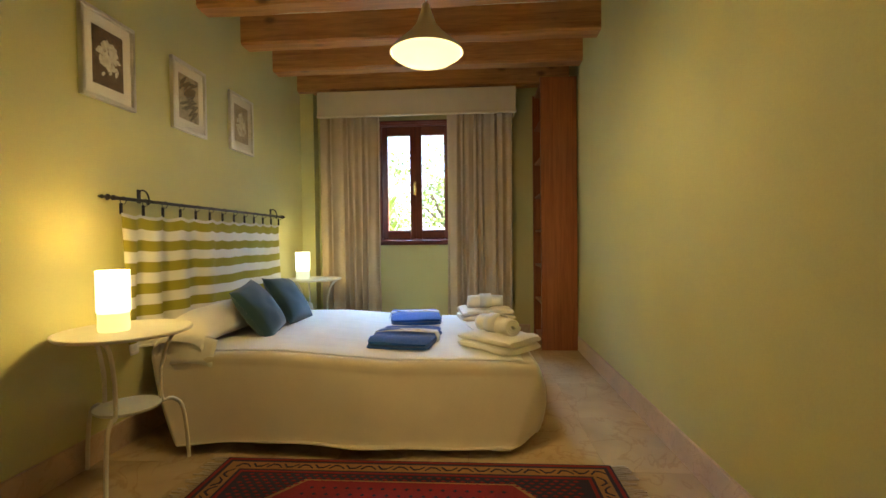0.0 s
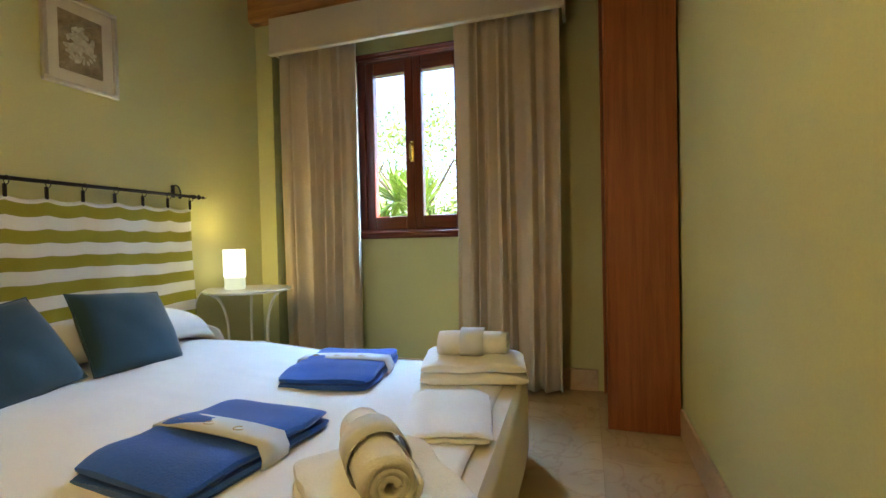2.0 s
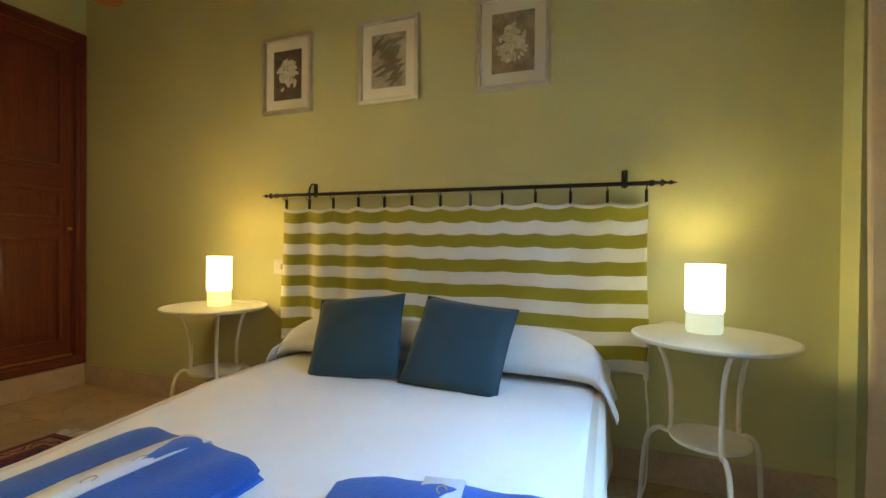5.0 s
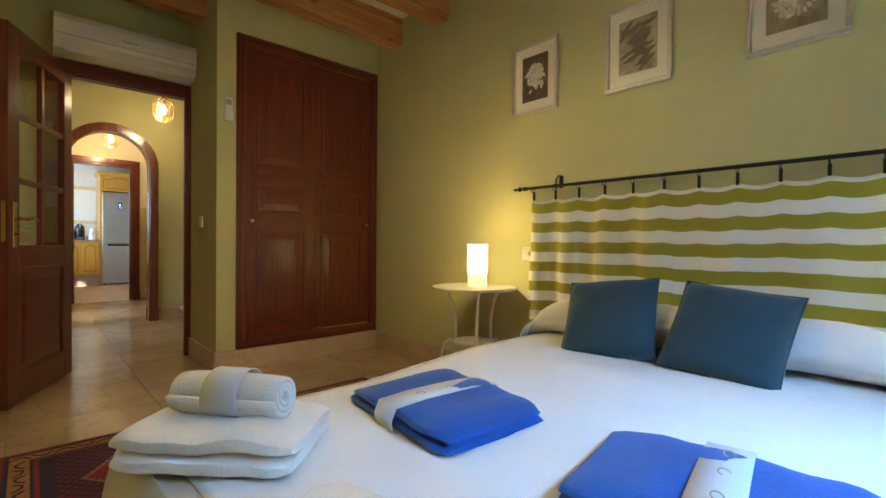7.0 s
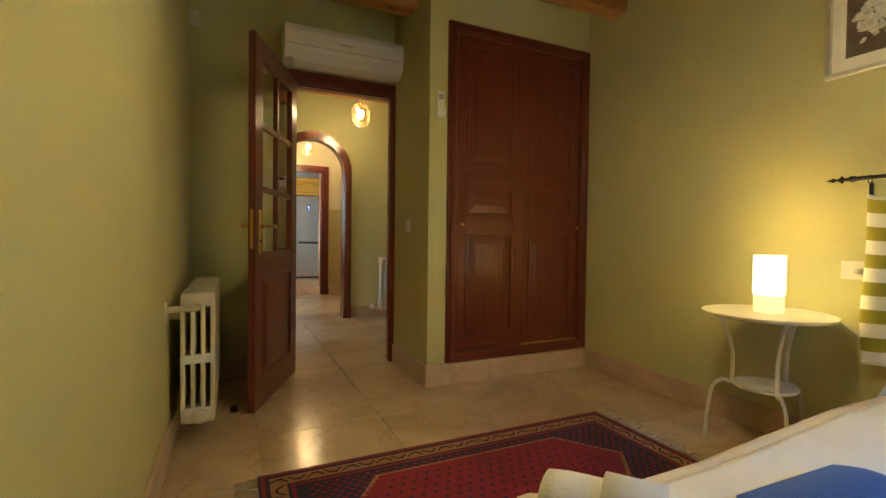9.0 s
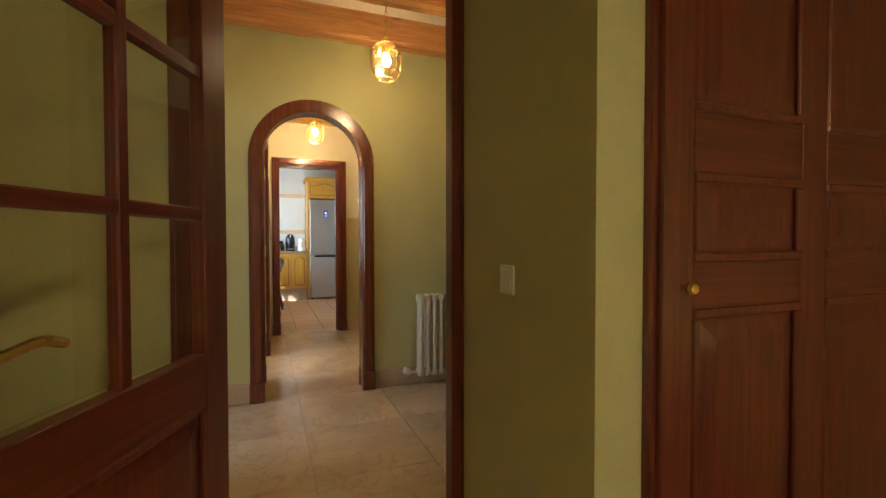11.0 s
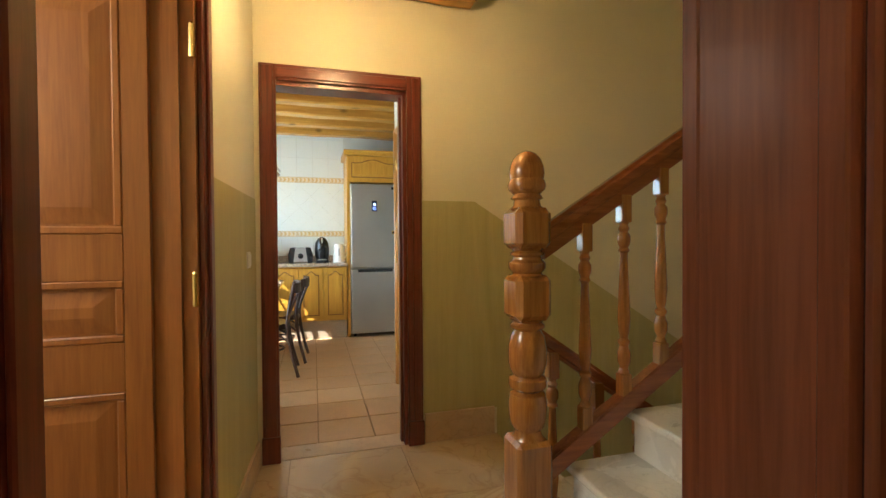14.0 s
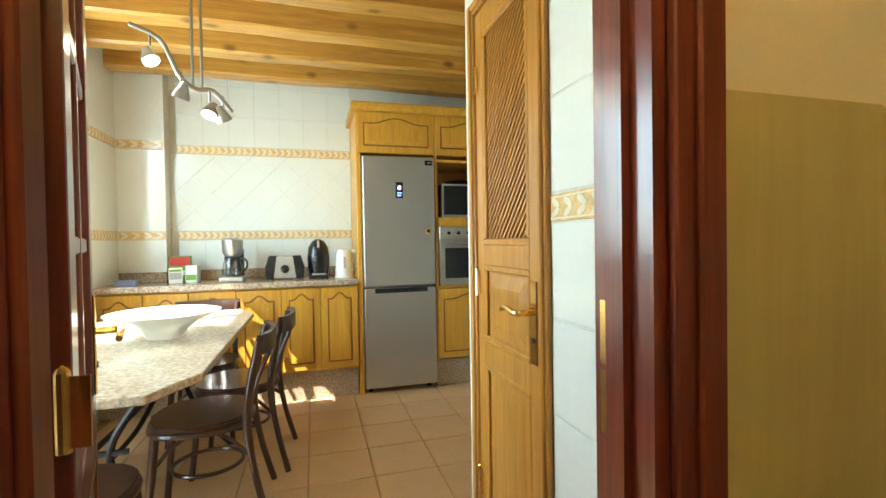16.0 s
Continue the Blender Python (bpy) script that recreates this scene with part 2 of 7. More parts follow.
def marble(name, base, vein, rough=0.2, scale=1.0, per_piece=True):
    m = bpy.data.materials.new(name)
    m.use_nodes = True
    nt, p = m.node_tree, m.node_tree.nodes["Principled BSDF"]
    geo, oi = nt.nodes.new("ShaderNodeNewGeometry"), nt.nodes.new("ShaderNodeObjectInfo")
    mul = nt.nodes.new("ShaderNodeMath")
    mul.operation, mul.inputs[1].default_value = "MULTIPLY", 37.0
    nt.links.new(oi.outputs["Random"], mul.inputs[0])
    sh = nt.nodes.new("ShaderNodeVectorMath")
    sh.operation = "ADD"
    nt.links.new(geo.outputs["Position"], sh.inputs[0])
    if per_piece:
        nt.links.new(mul.outputs[0], sh.inputs[1])
    n1, n2, n3 = (nt.nodes.new("ShaderNodeTexNoise") for _ in range(3))
    for n, s, d, w in ((n1, 2.2 * scale, 7, 0.7), (n2, 3.0 * scale, 9, 1.8), (n3, 45.0, 3, 0)):
        n.inputs["Scale"].default_value, n.inputs["Detail"].default_value, n.inputs["Distortion"].default_value = s, d, w
        nt.links.new(sh.outputs[0], n.inputs["Vector"])
    r1 = nt.nodes.new("ShaderNodeValToRGB")
    r1.color_ramp.elements[0].position, r1.color_ramp.elements[1].position = 0.3, 0.7
    r1.color_ramp.elements[0].color, r1.color_ramp.elements[1].color = (*[c * 0.84 for c in base], 1), (*[min(1, c * 1.12) for c in base], 1)
    nt.links.new(n1.outputs[0], r1.inputs[0])
    r2 = nt.nodes.new("ShaderNodeValToRGB")
    e = r2.color_ramp.elements
    e[0].position, e[1].position = 0.475, 0.5
    e[0].color, e[1].color = (0, 0, 0, 1), (0.38, 0.38, 0.38, 1)
    k = e.new(0.525)
    k.color = (0, 0, 0, 1)
    nt.links.new(n2.outputs[0], r2.inputs[0])
    mx = nt.nodes.new("ShaderNodeMix")
    mx.data_type = "RGBA"
    nt.links.new(r2.outputs[0], mx.inputs["Factor"])
    nt.links.new(r1.outputs[0], mx.inputs["A"])
    mx.inputs["B"].default_value = (*vein, 1)
    nt.links.new(mx.outputs["Result"], p.inputs["Base Color"])
    rr = nt.nodes.new("ShaderNodeMapRange")
    rr.inputs["To Min"].default_value, rr.inputs["To Max"].default_value = rough * 0.7, rough * 1.5
    nt.links.new(n1.outputs[0], rr.inputs["Value"])
    nt.links.new(rr.outputs[0], p.inputs["Roughness"])
    bp = nt.nodes.new("ShaderNodeBump")
    bp.inputs["Strength"].default_value, bp.inputs["Distance"].default_value = 0.05, 0.002
    nt.links.new(n1.outputs[0], bp.inputs["Height"])
    nt.links.new(bp.outputs[0], p.inputs["Normal"])
    return m


def fabric(name, base, weave=900.0, rough=0.9, var=0.1, bump=0.3, sheen=0.2, fuzz=0.0):
    m = mat(name, base, rough, 0.0, var, 4.0, weave * 0.25, bump, 0.0015 + fuzz)
    p = m.node_tree.nodes["Principled BSDF"]
    p.inputs["Sheen Weight"].default_value = sheen
    return m


def glow(name, color, strength, rough=0.3, base=(0.9, 0.85, 0.7)):
    m = bpy.data.materials.new(name)
    m.use_nodes = True
    p = m.node_tree.nodes["Principled BSDF"]
    p.inputs["Base Color"].default_value, p.inputs["Roughness"].default_value = (*base, 1), rough
    p.inputs["Emission Color"].default_value, p.inputs["Emission Strength"].default_value = (*color, 1), strength
    return m


def glass(name, color=(1, 1, 1), rough=0.0, through_part=1.0):
    m = bpy.data.materials.new(name)
    m.use_nodes = True
    p = m.node_tree.nodes["Principled BSDF"]
    p.inputs["Base Color"].default_value = (*color, 1)
    p.inputs["Roughness"].default_value, p.inputs["Transmission Weight"].default_value, p.inputs["IOR"].default_value = rough, through_part, 1.45
    return m


paint = mat("sage_green_wall_paint", (0.60, 0.575, 0.255), 0.75, var=0.07, scale=1.6, fine=160, bump=0.08)
paint_cream = mat("cream_wall_paint", (0.74, 0.68, 0.50), 0.75, var=0.06, scale=1.6, fine=160, bump=0.08)
paint_dado = wood("olive_dado_paint", (0.53, 0.475, 0.215), (0.455, 0.40, 0.17), "z", 0.62, 0, 0.7, 0.0, 12)
plaster = mat("ceiling_plaster", (0.80, 0.76, 0.62), 0.85, var=0.06, scale=2, fine=120, bump=0.1)
beam_x = wood("pine_beam", (0.62, 0.30, 0.085), (0.34, 0.135, 0.035), "x", 0.45, 0.8, 1.0)
beam_kitchen = wood("honey_pine_beam", (0.64, 0.36, 0.07), (0.42, 0.195, 0.03), "x", 0.35, 0.8, 1.0, 0.2)
mahogany = wood("mahogany", (0.185, 0.036, 0.017), (0.09, 0.016, 0.009), "z", 0.28, 0, 1.6, 0.35, 22)
mahogany_x = wood("mahogany_rail", (0.185, 0.036, 0.017), (0.09, 0.016, 0.009), "x", 0.28, 0, 1.6, 0.35, 22)
redwood = wood("red_brown_bookcase_wood", (0.36, 0.115, 0.032), (0.23, 0.062, 0.016), "z", 0.4, 0, 1.2, 0.15, 20)
arch_wood = wood("arch_wood", (0.20, 0.055, 0.020), (0.105, 0.026, 0.010), "z", 0.25, 0, 1.4, 0.4, 18)
door_wood = wood("warm_brown_door_wood", (0.40, 0.15, 0.04), (0.25, 0.075, 0.02), "z", 0.3, 0, 1.4, 0.3, 20)
honey = wood("honey_cabinet_wood", (0.66, 0.36, 0.04), (0.52, 0.25, 0.025), "z", 0.35, 0, 1.3, 0.25, 16)
lattice_wood = wood("lattice_door_wood", (0.52, 0.26, 0.045), (0.36, 0.155, 0.022), "z", 0.32, 0, 1.3, 0.3, 18)
newel_wood = wood("varnished_stair_wood", (0.38, 0.165, 0.032), (0.23, 0.080, 0.014), "z", 0.18, 0, 1.4, 0.6, 16)
rail_wood = wood("varnished_rail_wood", (0.30, 0.095, 0.025), (0.17, 0.045, 0.012), "x", 0.25, 0, 1.4, 0.4, 16)
chair_wood = wood("dark_bentwood", (0.060, 0.024, 0.014), (0.025, 0.010, 0.007), "z", 0.3, 0, 1.6, 0.3, 20)
stone_floor = marble("cream_marble_floor", (0.56, 0.42, 0.25), (0.34, 0.20, 0.10), 0.16)
stone_base = marble("cream_marble_skirting", (0.60, 0.44, 0.28), (0.40, 0.24, 0.13), 0.3, 2.0)
stone_step = marble("white_marble_step", (0.72, 0.69, 0.60), (0.52, 0.48, 0.40), 0.25, 2.0)
terracotta = mat("beige_terracotta_tile", (0.56, 0.36, 0.18), 0.4, var=0.16, scale=3, fine=60, bump=0.1)
bead_wood = wood("dark_bead_wood", (0.26, 0.11, 0.018), (0.17, 0.065, 0.012), "z", 0.45, 0, 1.0, 0.1, 16)
side_door_wood = wood("varnished_side_door_wood", (0.31, 0.112, 0.022), (0.21, 0.068, 0.013), "z", 0.34, 0, 1.3, 0.15, 16)
joint = mat("tile_joint", (0.40, 0.26, 0.13), 0.85, var=0.15, scale=20, fine=140)
white_tile = mat("white_glazed_tile", (0.78, 0.80, 0.74), 0.12, var=0.04, scale=3, fine=40, bump=0.04)
white_joint = mat("white_tile_joint", (0.66, 0.66, 0.58), 0.8, var=0.08)
border_tile = mat("ochre_border_tile", (0.72, 0.50, 0.22), 0.2, var=0.25, scale=40, fine=120, bump=0.1)
border_motif = mat("border_motif_glaze", (0.80, 0.72, 0.52), 0.2, var=0.1, scale=40, bump=0.1)
granite = mat("speckled_granite", (0.46, 0.36, 0.25), 0.18, var=0.75, scale=95, fine=260, bump=0.03, dark=(0.10, 0.075, 0.055))
white_metal = mat("white_enamelled_metal", (0.80, 0.76, 0.62), 0.35, var=0.05, scale=8, bump=0.03)
cream_iron = mat("cream_painted_iron", (0.74, 0.68, 0.50), 0.45, var=0.08, scale=12, fine=90, bump=0.12)
white_plastic = mat("white_plastic", (0.80, 0.78, 0.70), 0.4, var=0.03, bump=0.02)
grey_metal = mat("grey_painted_metal", (0.42, 0.42, 0.40), 0.4, 0.3, var=0.05, bump=0.03)
black_iron = mat("black_wrought_iron", (0.020, 0.017, 0.020), 0.45, 0.6, var=0.3, scale=30, bump=0.25)
brass = mat("polished_brass", (0.80, 0.56, 0.20), 0.22, 1.0, var=0.12, scale=14, bump=0.03)
silver = mat("brushed_silver_frame", (0.68, 0.65, 0.58), 0.35, 0.8, var=0.08, scale=20, bump=0.05)
steel = mat("brushed_stainless_steel", (0.50, 0.50, 0.49), 0.36, 0.9, var=0.06, scale=3, fine=200, bump=0.05)
black_plastic = mat("black_plastic", (0.014, 0.014, 0.016), 0.25, var=0.2, bump=0.02)
sheet = fabric("white_cotton_sheet", (0.82, 0.80, 0.74), 900, 0.85, 0.04, 0.12)
cream_spread = fabric("cream_bedspread", (0.70, 0.62, 0.48), 700, 0.9, 0.07, 0.3)
linen = fabric("beige_linen", (0.56, 0.45, 0.30), 500, 0.95, 0.12, 0.4)
linen_light = fabric("pale_linen_pelmet", (0.66, 0.57, 0.41), 500, 0.95, 0.08, 0.35)
teal = fabric("dark_teal_cushion_cloth", (0.013, 0.050, 0.070), 600, 0.8, 0.18, 0.35, 0.3)
navy = fabric("royal_blue_terry", (0.014, 0.085, 0.37), 700, 0.95, 0.30, 0.9, 0.25, 0.004)
terry = fabric("white_terry", (0.84, 0.81, 0.72), 700, 0.95, 0.08, 0.9, 0.4, 0.004)
ribbon = fabric("grey_white_towel_band", (0.66, 0.66, 0.64), 900, 0.8, 0.05, 0.1)
gold_thread = fabric("gold_band_print", (0.50, 0.36, 0.14), 900, 0.7, 0.1, 0.1)
pane_glass = glass("clear_window_glass")
lantern_glass = glass("lantern_glass", (1.0, 0.96, 0.88))
dark_glass = mat("dark_appliance_glass", (0.012, 0.012, 0.013), 0.06, var=0.1, bump=0.0)
clear_glass = glass("clear_vessel_glass", (0.93, 0.97, 0.95))
bowl_glass = glass("frosted_bowl_glass", (0.86, 0.84, 0.76), 0.3, 0.45)
foam_black = mat("black_rubber", (0.012, 0.012, 0.012), 0.7, var=0.2, bump=0.1)
red_paint = mat("red_extinguisher_paint", (0.36, 0.018, 0.012), 0.3, var=0.1, scale=10, bump=0.02)
outdoor_wall = mat("white_garden_wall", (0.82, 0.80, 0.74), 0.9, var=0.1, scale=2, fine=50, bump=0.3)
earth = mat("dry_garden_ground", (0.30, 0.24, 0.14), 0.95, var=0.35, scale=0.8, fine=12, bump=0.6)
leaf_a = mat("yucca_leaf", (0.26, 0.36, 0.05), 0.5, var=0.35, scale=5, bump=0.1)
leaf_b = mat("bush_leaf", (0.25, 0.33, 0.05), 0.55, var=0.4, scale=4, bump=0.1)
bark = mat("rough_bark", (0.16, 0.11, 0.07), 0.9, var=0.35, scale=12, bump=0.8)
shutter_green = mat("green_shutter_paint", (0.10, 0.24, 0.19), 0.5, var=0.1, bump=0.1)

# ---- setting ----
H = 2.70


def struct(name, bm, material, label, category):
    return solid(name, bm, material, label, category, kind="structure")


# bedroom walls
struct("wall_west", B(-1.155, -1.005, 0.0, 5.36, 0, H), paint, "sage green painted plaster wall behind the bed", "wall")
struct("wall_east", B(1.66, 1.84, 0.20, 5.36, 0, H), paint, "sage green painted plaster wall", "wall")
bm = bmesh.new()
for a in ((-1.155, -0.25, 0, H), (0.55, 1.84, 0, H), (-0.25, 0.55, 0, 0.95), (-0.25, 0.55, 2.22, H)):
    box(bm, a[0], a[1], 5.13, 5.36, a[2], a[3])
struct("wall_north", bm, paint, "sage green wall with the window opening", "wall")
struct("pilaster_north", B(-1.005, -0.87, 5.00, 5.13, 0, H), paint, "narrow sage green corner pilaster", "wall")
bm = bmesh.new()
box(bm, -1.005, 0.285, 0.20, 0.885, 2.33, H)
box(bm, 0.15, 0.285, 0.20, 0.885, 0, 2.33)
box(bm, -1.005, 0.15, 0.20, 0.80, 0, 2.33)
box(bm, -1.005, 0.15, 0.80, 0.885, 0, 0.15)
struct("wall_closet", bm, paint, "sage green built-out wall round the wardrobe", "wall")
bm = bmesh.new()
for a in ((-1.46, 0.28, 0, H), (1.07, 1.66, 0, H), (0.28, 1.07, 2.03, H)):
    box(bm, a[0], a[1], 0.12, 0.20, a[2], a[3])
struct("wall_south", bm, paint, "sage green wall with the bedroom doorway", "wall")

# hall walls
struct("wall_hall_west", B(-1.46, -1.31, -1.83, 0.12, 0, H), paint, "sage green hall wall with the dark door", "wall")
bm = bmesh.new()
for a in ((-1.83, -1.66, 0, H), (-0.86, 0.12, 0, H), (-1.66, -0.86, 2.03, H)):
    box(bm, 1.52, 1.67, a[0], a[1], a[2], a[3])
struct("wall_hall_east", bm, paint, "sage green hall wall with a glazed door", "wall")
AX, AR, AS = 0.579, 0.368, 1.71
arc = [(AX + AR * math.cos(math.pi * i / 28), AS + AR * math.sin(math.pi * i / 28)) for i in range(29)]
struct("wall_arch", prism(bmesh.new(), [(-2.4, 0), (AX - AR, 0)] + arc[::-1] + [(AX + AR, 0), (1.67, 0), (1.67, H), (-2.4, H)], "y", -1.89, -1.79), paint, "sage green wall with a round-headed archway", "wall")

# corridor and stairwell
SP = Vector((0.960, -1.89)), Vector((0.862, -4.12))


def splay(y, off=0.0):
    t = (y - SP[0].y) / (SP[1].y - SP[0].y)
    return (SP[0].x + (SP[1].x - SP[0].x) * t + off, y)


def splay_bit(bm, ya, yb, z0, z1, o0=0.0, o1=0.12):
    return prism(bm, [splay(ya, o0), splay(yb, o0), splay(yb, o1), splay(ya, o1)], "z", z0, z1)


bm = bmesh.new()
splay_bit(bm, -1.89, -2.30, 0, H)
splay_bit(bm, -3.11, -4.12, 0, H)
splay_bit(bm, -2.30, -3.11, 2.02, H)
struct("wall_corridor_east", bm, paint_cream, "cream corridor wall with a side doorway", "wall")
bm = bmesh.new()
for a in ((-2.4, 0.05, 0, 4.2), (0.82, 2.1, 0, H), (0.05, 0.82, 2.03, H)):
    box(bm, a[0], a[1], -4.25, -4.12, a[2], a[3])
struct("wall_kitchen_north", bm, paint_cream, "cream wall with the kitchen doorway", "wall")
struct("wall_stair_west", B(-2.55, -2.4, -4.25, -1.83, -2.0, 4.2), paint_cream, "cream stairwell end wall", "wall")
struct("wall_stair_upper", B(-2.4, -0.35, -1.89, -1.79, H, 4.2), paint_cream, "cream upper stairwell wall", "wall")
struct("wall_stair_header", B(-0.35, -0.25, -4.12, -1.89, H, 4.2), paint_cream, "cream wall above the corridor's edge", "wall")
struct("wall_cellar", B(-2.4, -0.5, -4.25, -4.12, -2.0, 0.0), paint_cream, "cream cellar stair wall", "wall")
# olive dado
bm = bmesh.new()
splay_bit(bm, -1.89, -2.235, 0.1, 1.40, -0.003, 0.0)
splay_bit(bm, -3.175, -4.115, 0.1, 1.40, -0.003, 0.0)
struct("trim_dado_east", bm, paint_dado, "olive painted dado with streaks", "dado")
struct("trim_dado_kitchen", prism(bmesh.new(), [(-0.04, 0.16), (-0.04, 1.41), (-0.36, 1.41), (-2.39, 0.15), (-2.39, -1.2), (-0.5, -0.1), (-0.5, 0.16)], "y", -4.12, -4.117), paint_dado, "olive painted dado sloping down with the stairs", "dado")

# kitchen walls
bm = bmesh.new()
for a in ((-4.25, -4.6, 0, H), (-5.3, -5.75, 0, H), (-6.95, -7.95, 0, H), (-5.75, -6.95, 0, 1.05), (-5.75, -6.95, 2.25, H), (-4.6, -5.3, 2.1, H)):
    box(bm, 1.95, 2.15, a[0], a[1], a[2], a[3])
struct("wall_kitchen_east", bm, white_tile, "white tiled kitchen wall with window and an added unseen garden doorway", "wall")
struct("wall_kitchen_south", B(-2.15, 2.15, -7.95, -7.80, 0, H), white_joint, "white tiled back wall of the kitchen", "wall")
struct("wall_kitchen_west", B(-2.15, -2.0, -7.80, -4.25, 0, H), white_tile, "white tiled side wall of the kitchen", "wall")
struct("pillar_kitchen", B(1.62, 1.95, -7.80, -7.66, 0, H), white_tile, "white tiled corner pillar", "wall")
bm = bmesh.new()
for a in ((-4.25, -4.74, 0, H), (-5.23, -5.36, 0, H), (-4.74, -5.23, 2.06, H)):
    box(bm, -0.22, -0.10, a[0], a[1], a[2], a[3])
box(bm, -1.35, -0.22, -5.36, -5.25, 0, H)
struct("wall_pantry", bm, white_joint, "white tiled pantry walls", "wall")

# side rooms
bm = bmesh.new()
box(bm, 1.66, 3.85, 0.12, 0.2, 0, H)
box(bm, 1.67, 3.85, -2.15, -2.0, 0, H)
for a in ((-2.0, -1.75, 0, H), (-0.65, 0.05, 0, H), (-1.75, -0.65, 0, 0.85), (-1.75, -0.65, 2.15, H)):
    box(bm, 3.7, 3.85, a[0], a[1], a[2], a[3])
struct("wall_side_room", bm, paint_cream, "cream walls of the side room", "wall")
bm = bmesh.new()
box(bm, 2.3, 2.45, -4.25, -2.15, 0, H)
struct("wall_bath", bm, white_tile, "white tiled wall of the side bathroom", "wall")

# ceilings
struct("ceiling_bedroom", B(-1.155, 1.84, 0.16, 5.36, H, 2.85), plaster, "cream plaster ceiling between beams", "ceiling")
struct("ceiling_hall", B(-1.46, 3.85, -1.89, 0.16, H, 2.85), plaster, "cream plaster hall ceiling", "ceiling")
struct("ceiling_corridor", B(-0.25, 2.45, -4.25, -1.89, H, 2.85), plaster, "cream plaster corridor ceiling", "ceiling")
struct("ceiling_stair", B(-2.55, -0.25, -4.25, -1.83, 4.2, 4.35), plaster, "cream plaster stairwell ceiling", "ceiling")
bm = B(-2.15, 2.15, -7.95, -4.25, H + 0.03, 2.90)
for i in range(32):
    y = -7.80 + i * 0.111
    box(bm, -2.0, 1.95, y, y + 0.109, H + 0.012, H + 0.028)
struct("ceiling_kitchen", bm, beam_kitchen, "honey pine boarded kitchen ceiling", "ceiling")


def beam(name, x0, x1, y0, w, z0, material, label, group, rot=False):
    bm = bmesh.new()
    n = 14
    rnd = random.Random(round(y0 * 1000))
    rings = []
    for i in range(n + 1):
        x = x0 + (x1 - x0) * i / n
        dz, dy = rnd.uniform(-0.006, 0.006), rnd.uniform(-0.005, 0.005)
        c = 0.016
        rings.append([bm.verts.new((x, y0 + dy + a, z0 + dz + b)) for a, b in ((c, 0), (w - c, 0), (w, c), (w, H - z0 + 0.02 - dz), (0, H - z0 + 0.02 - dz), (0, c))])
    for a, b in zip(rings, rings[1:]):
        for k in range(6):
            bm.faces.new((a[k], a[(k + 1) % 6], b[(k + 1) % 6], b[k]))
    bm.faces.new(rings[0])
    bm.faces.new(rings[-1])
    ob = solid(name, bm, material, label, "beam", group)
    return ob


for i in range(8):
    beam("ceiling_beam", -1.02, 1.70, 1.09 + 0.548 * i, 0.15, 2.49, beam_x, "knotty orange pine ceiling beam set in the wall", "bedroom ceiling beams")
beam("ceiling_beam", 0.28, 1.70, 0.50, 0.15, 2.49, beam_x, "knotty orange pine ceiling beam by the doorway", "bedroom ceiling beams")
for y in (-0.35, -0.95, -1.55):
    beam("ceiling_beam", -1.32, 1.53, y - 0.07, 0.14, 2.52, beam_x, "orange pine ceiling beam in the hall", "hall ceiling beams")
for y in (-2.55, -3.15, -4.10):
    beam("ceiling_beam", -0.33, 0.97, y, 0.15, 2.53, beam_kitchen, "orange pine ceiling beam in the corridor", "corridor ceiling beams")
for i in range(8):
    beam("ceiling_beam", -2.02, 1.97, -7.62 + 0.44 * i, 0.14, 2.53, beam_kitchen, "honey pine ceiling beam in the kitchen", "kitchen ceiling beams")

# floor slab under all pieces, with the stairwell left open
bm = bmesh.new()
box(bm, -1.46, 3.85, -2.0, 5.36, -0.2, -0.006)
box(bm, -0.5, 2.45, -4.12, -2.0, -0.2, -0.006)
box(bm, -2.4, -0.5, -3.06, -1.89, -0.2, -0.006)
floor = struct("floor", bm, joint, "cream marble slab floor of bedroom, hall and corridor", "floor")
floor_k = struct("floor_kitchen", B(-2.15, 2.15, -7.95, -4.12, -0.2, -0.008), joint, "beige terracotta tiled kitchen floor", "floor")


def skirting(name, bm, label="cream marble skirting along the wall"):
    return struct(name, bm, stone_base, label, "skirting")


bm = bmesh.new()
box(bm, -1.005, -0.99, 0.92, 5.0, 0, 0.13, 0.003)
box(bm, -0.99, 1.30, 5.115, 5.13, 0, 0.13, 0.003)
box(bm, 1.645, 1.66, 0.22, 4.56, 0, 0.13, 0.003)
box(bm, -0.99, 0.300, 0.885, 0.905, 0, 0.138, 0.003)
box(bm, 0.285, 0.300, 0.235, 0.885, 0, 0.138, 0.003)
box(bm, 1.16, 1.645, 0.20, 0.215, 0, 0.13, 0.003)
skirting("baseboard_bedroom", bm)
bm = bmesh.new()
box(bm, -1.295, 0.105, -1.79, -1.775, 0, 0.14, 0.003)
box(bm, 1.015, 1.505, -1.79, -1.775, 0, 0.14, 0.003)
box(bm, -1.31, -1.295, -1.79, -1.47, 0, 0.14, 0.003)
box(bm, -1.31, -1.295, -0.35, 0.12, 0, 0.14, 0.003)
box(bm, 1.505, 1.52, -0.78, 0.10, 0, 0.14, 0.003)
box(bm, -1.295, 0.185, 0.105, 0.12, 0, 0.14, 0.003)
box(bm, 1.16, 1.505, 0.105, 0.12, 0, 0.14, 0.003)
skirting("baseboard_hall", bm)
bm = bmesh.new()
splay_bit(bm, -1.89, -2.235, 0, 0.13, -0.016, 0.0)
splay_bit(bm, -3.175, -4.10, 0, 0.13, -0.016, 0.0)
box(bm, -0.48, -0.045, -4.12, -4.104, 0, 0.17, 0.003)
skirting("baseboard_corridor", bm)

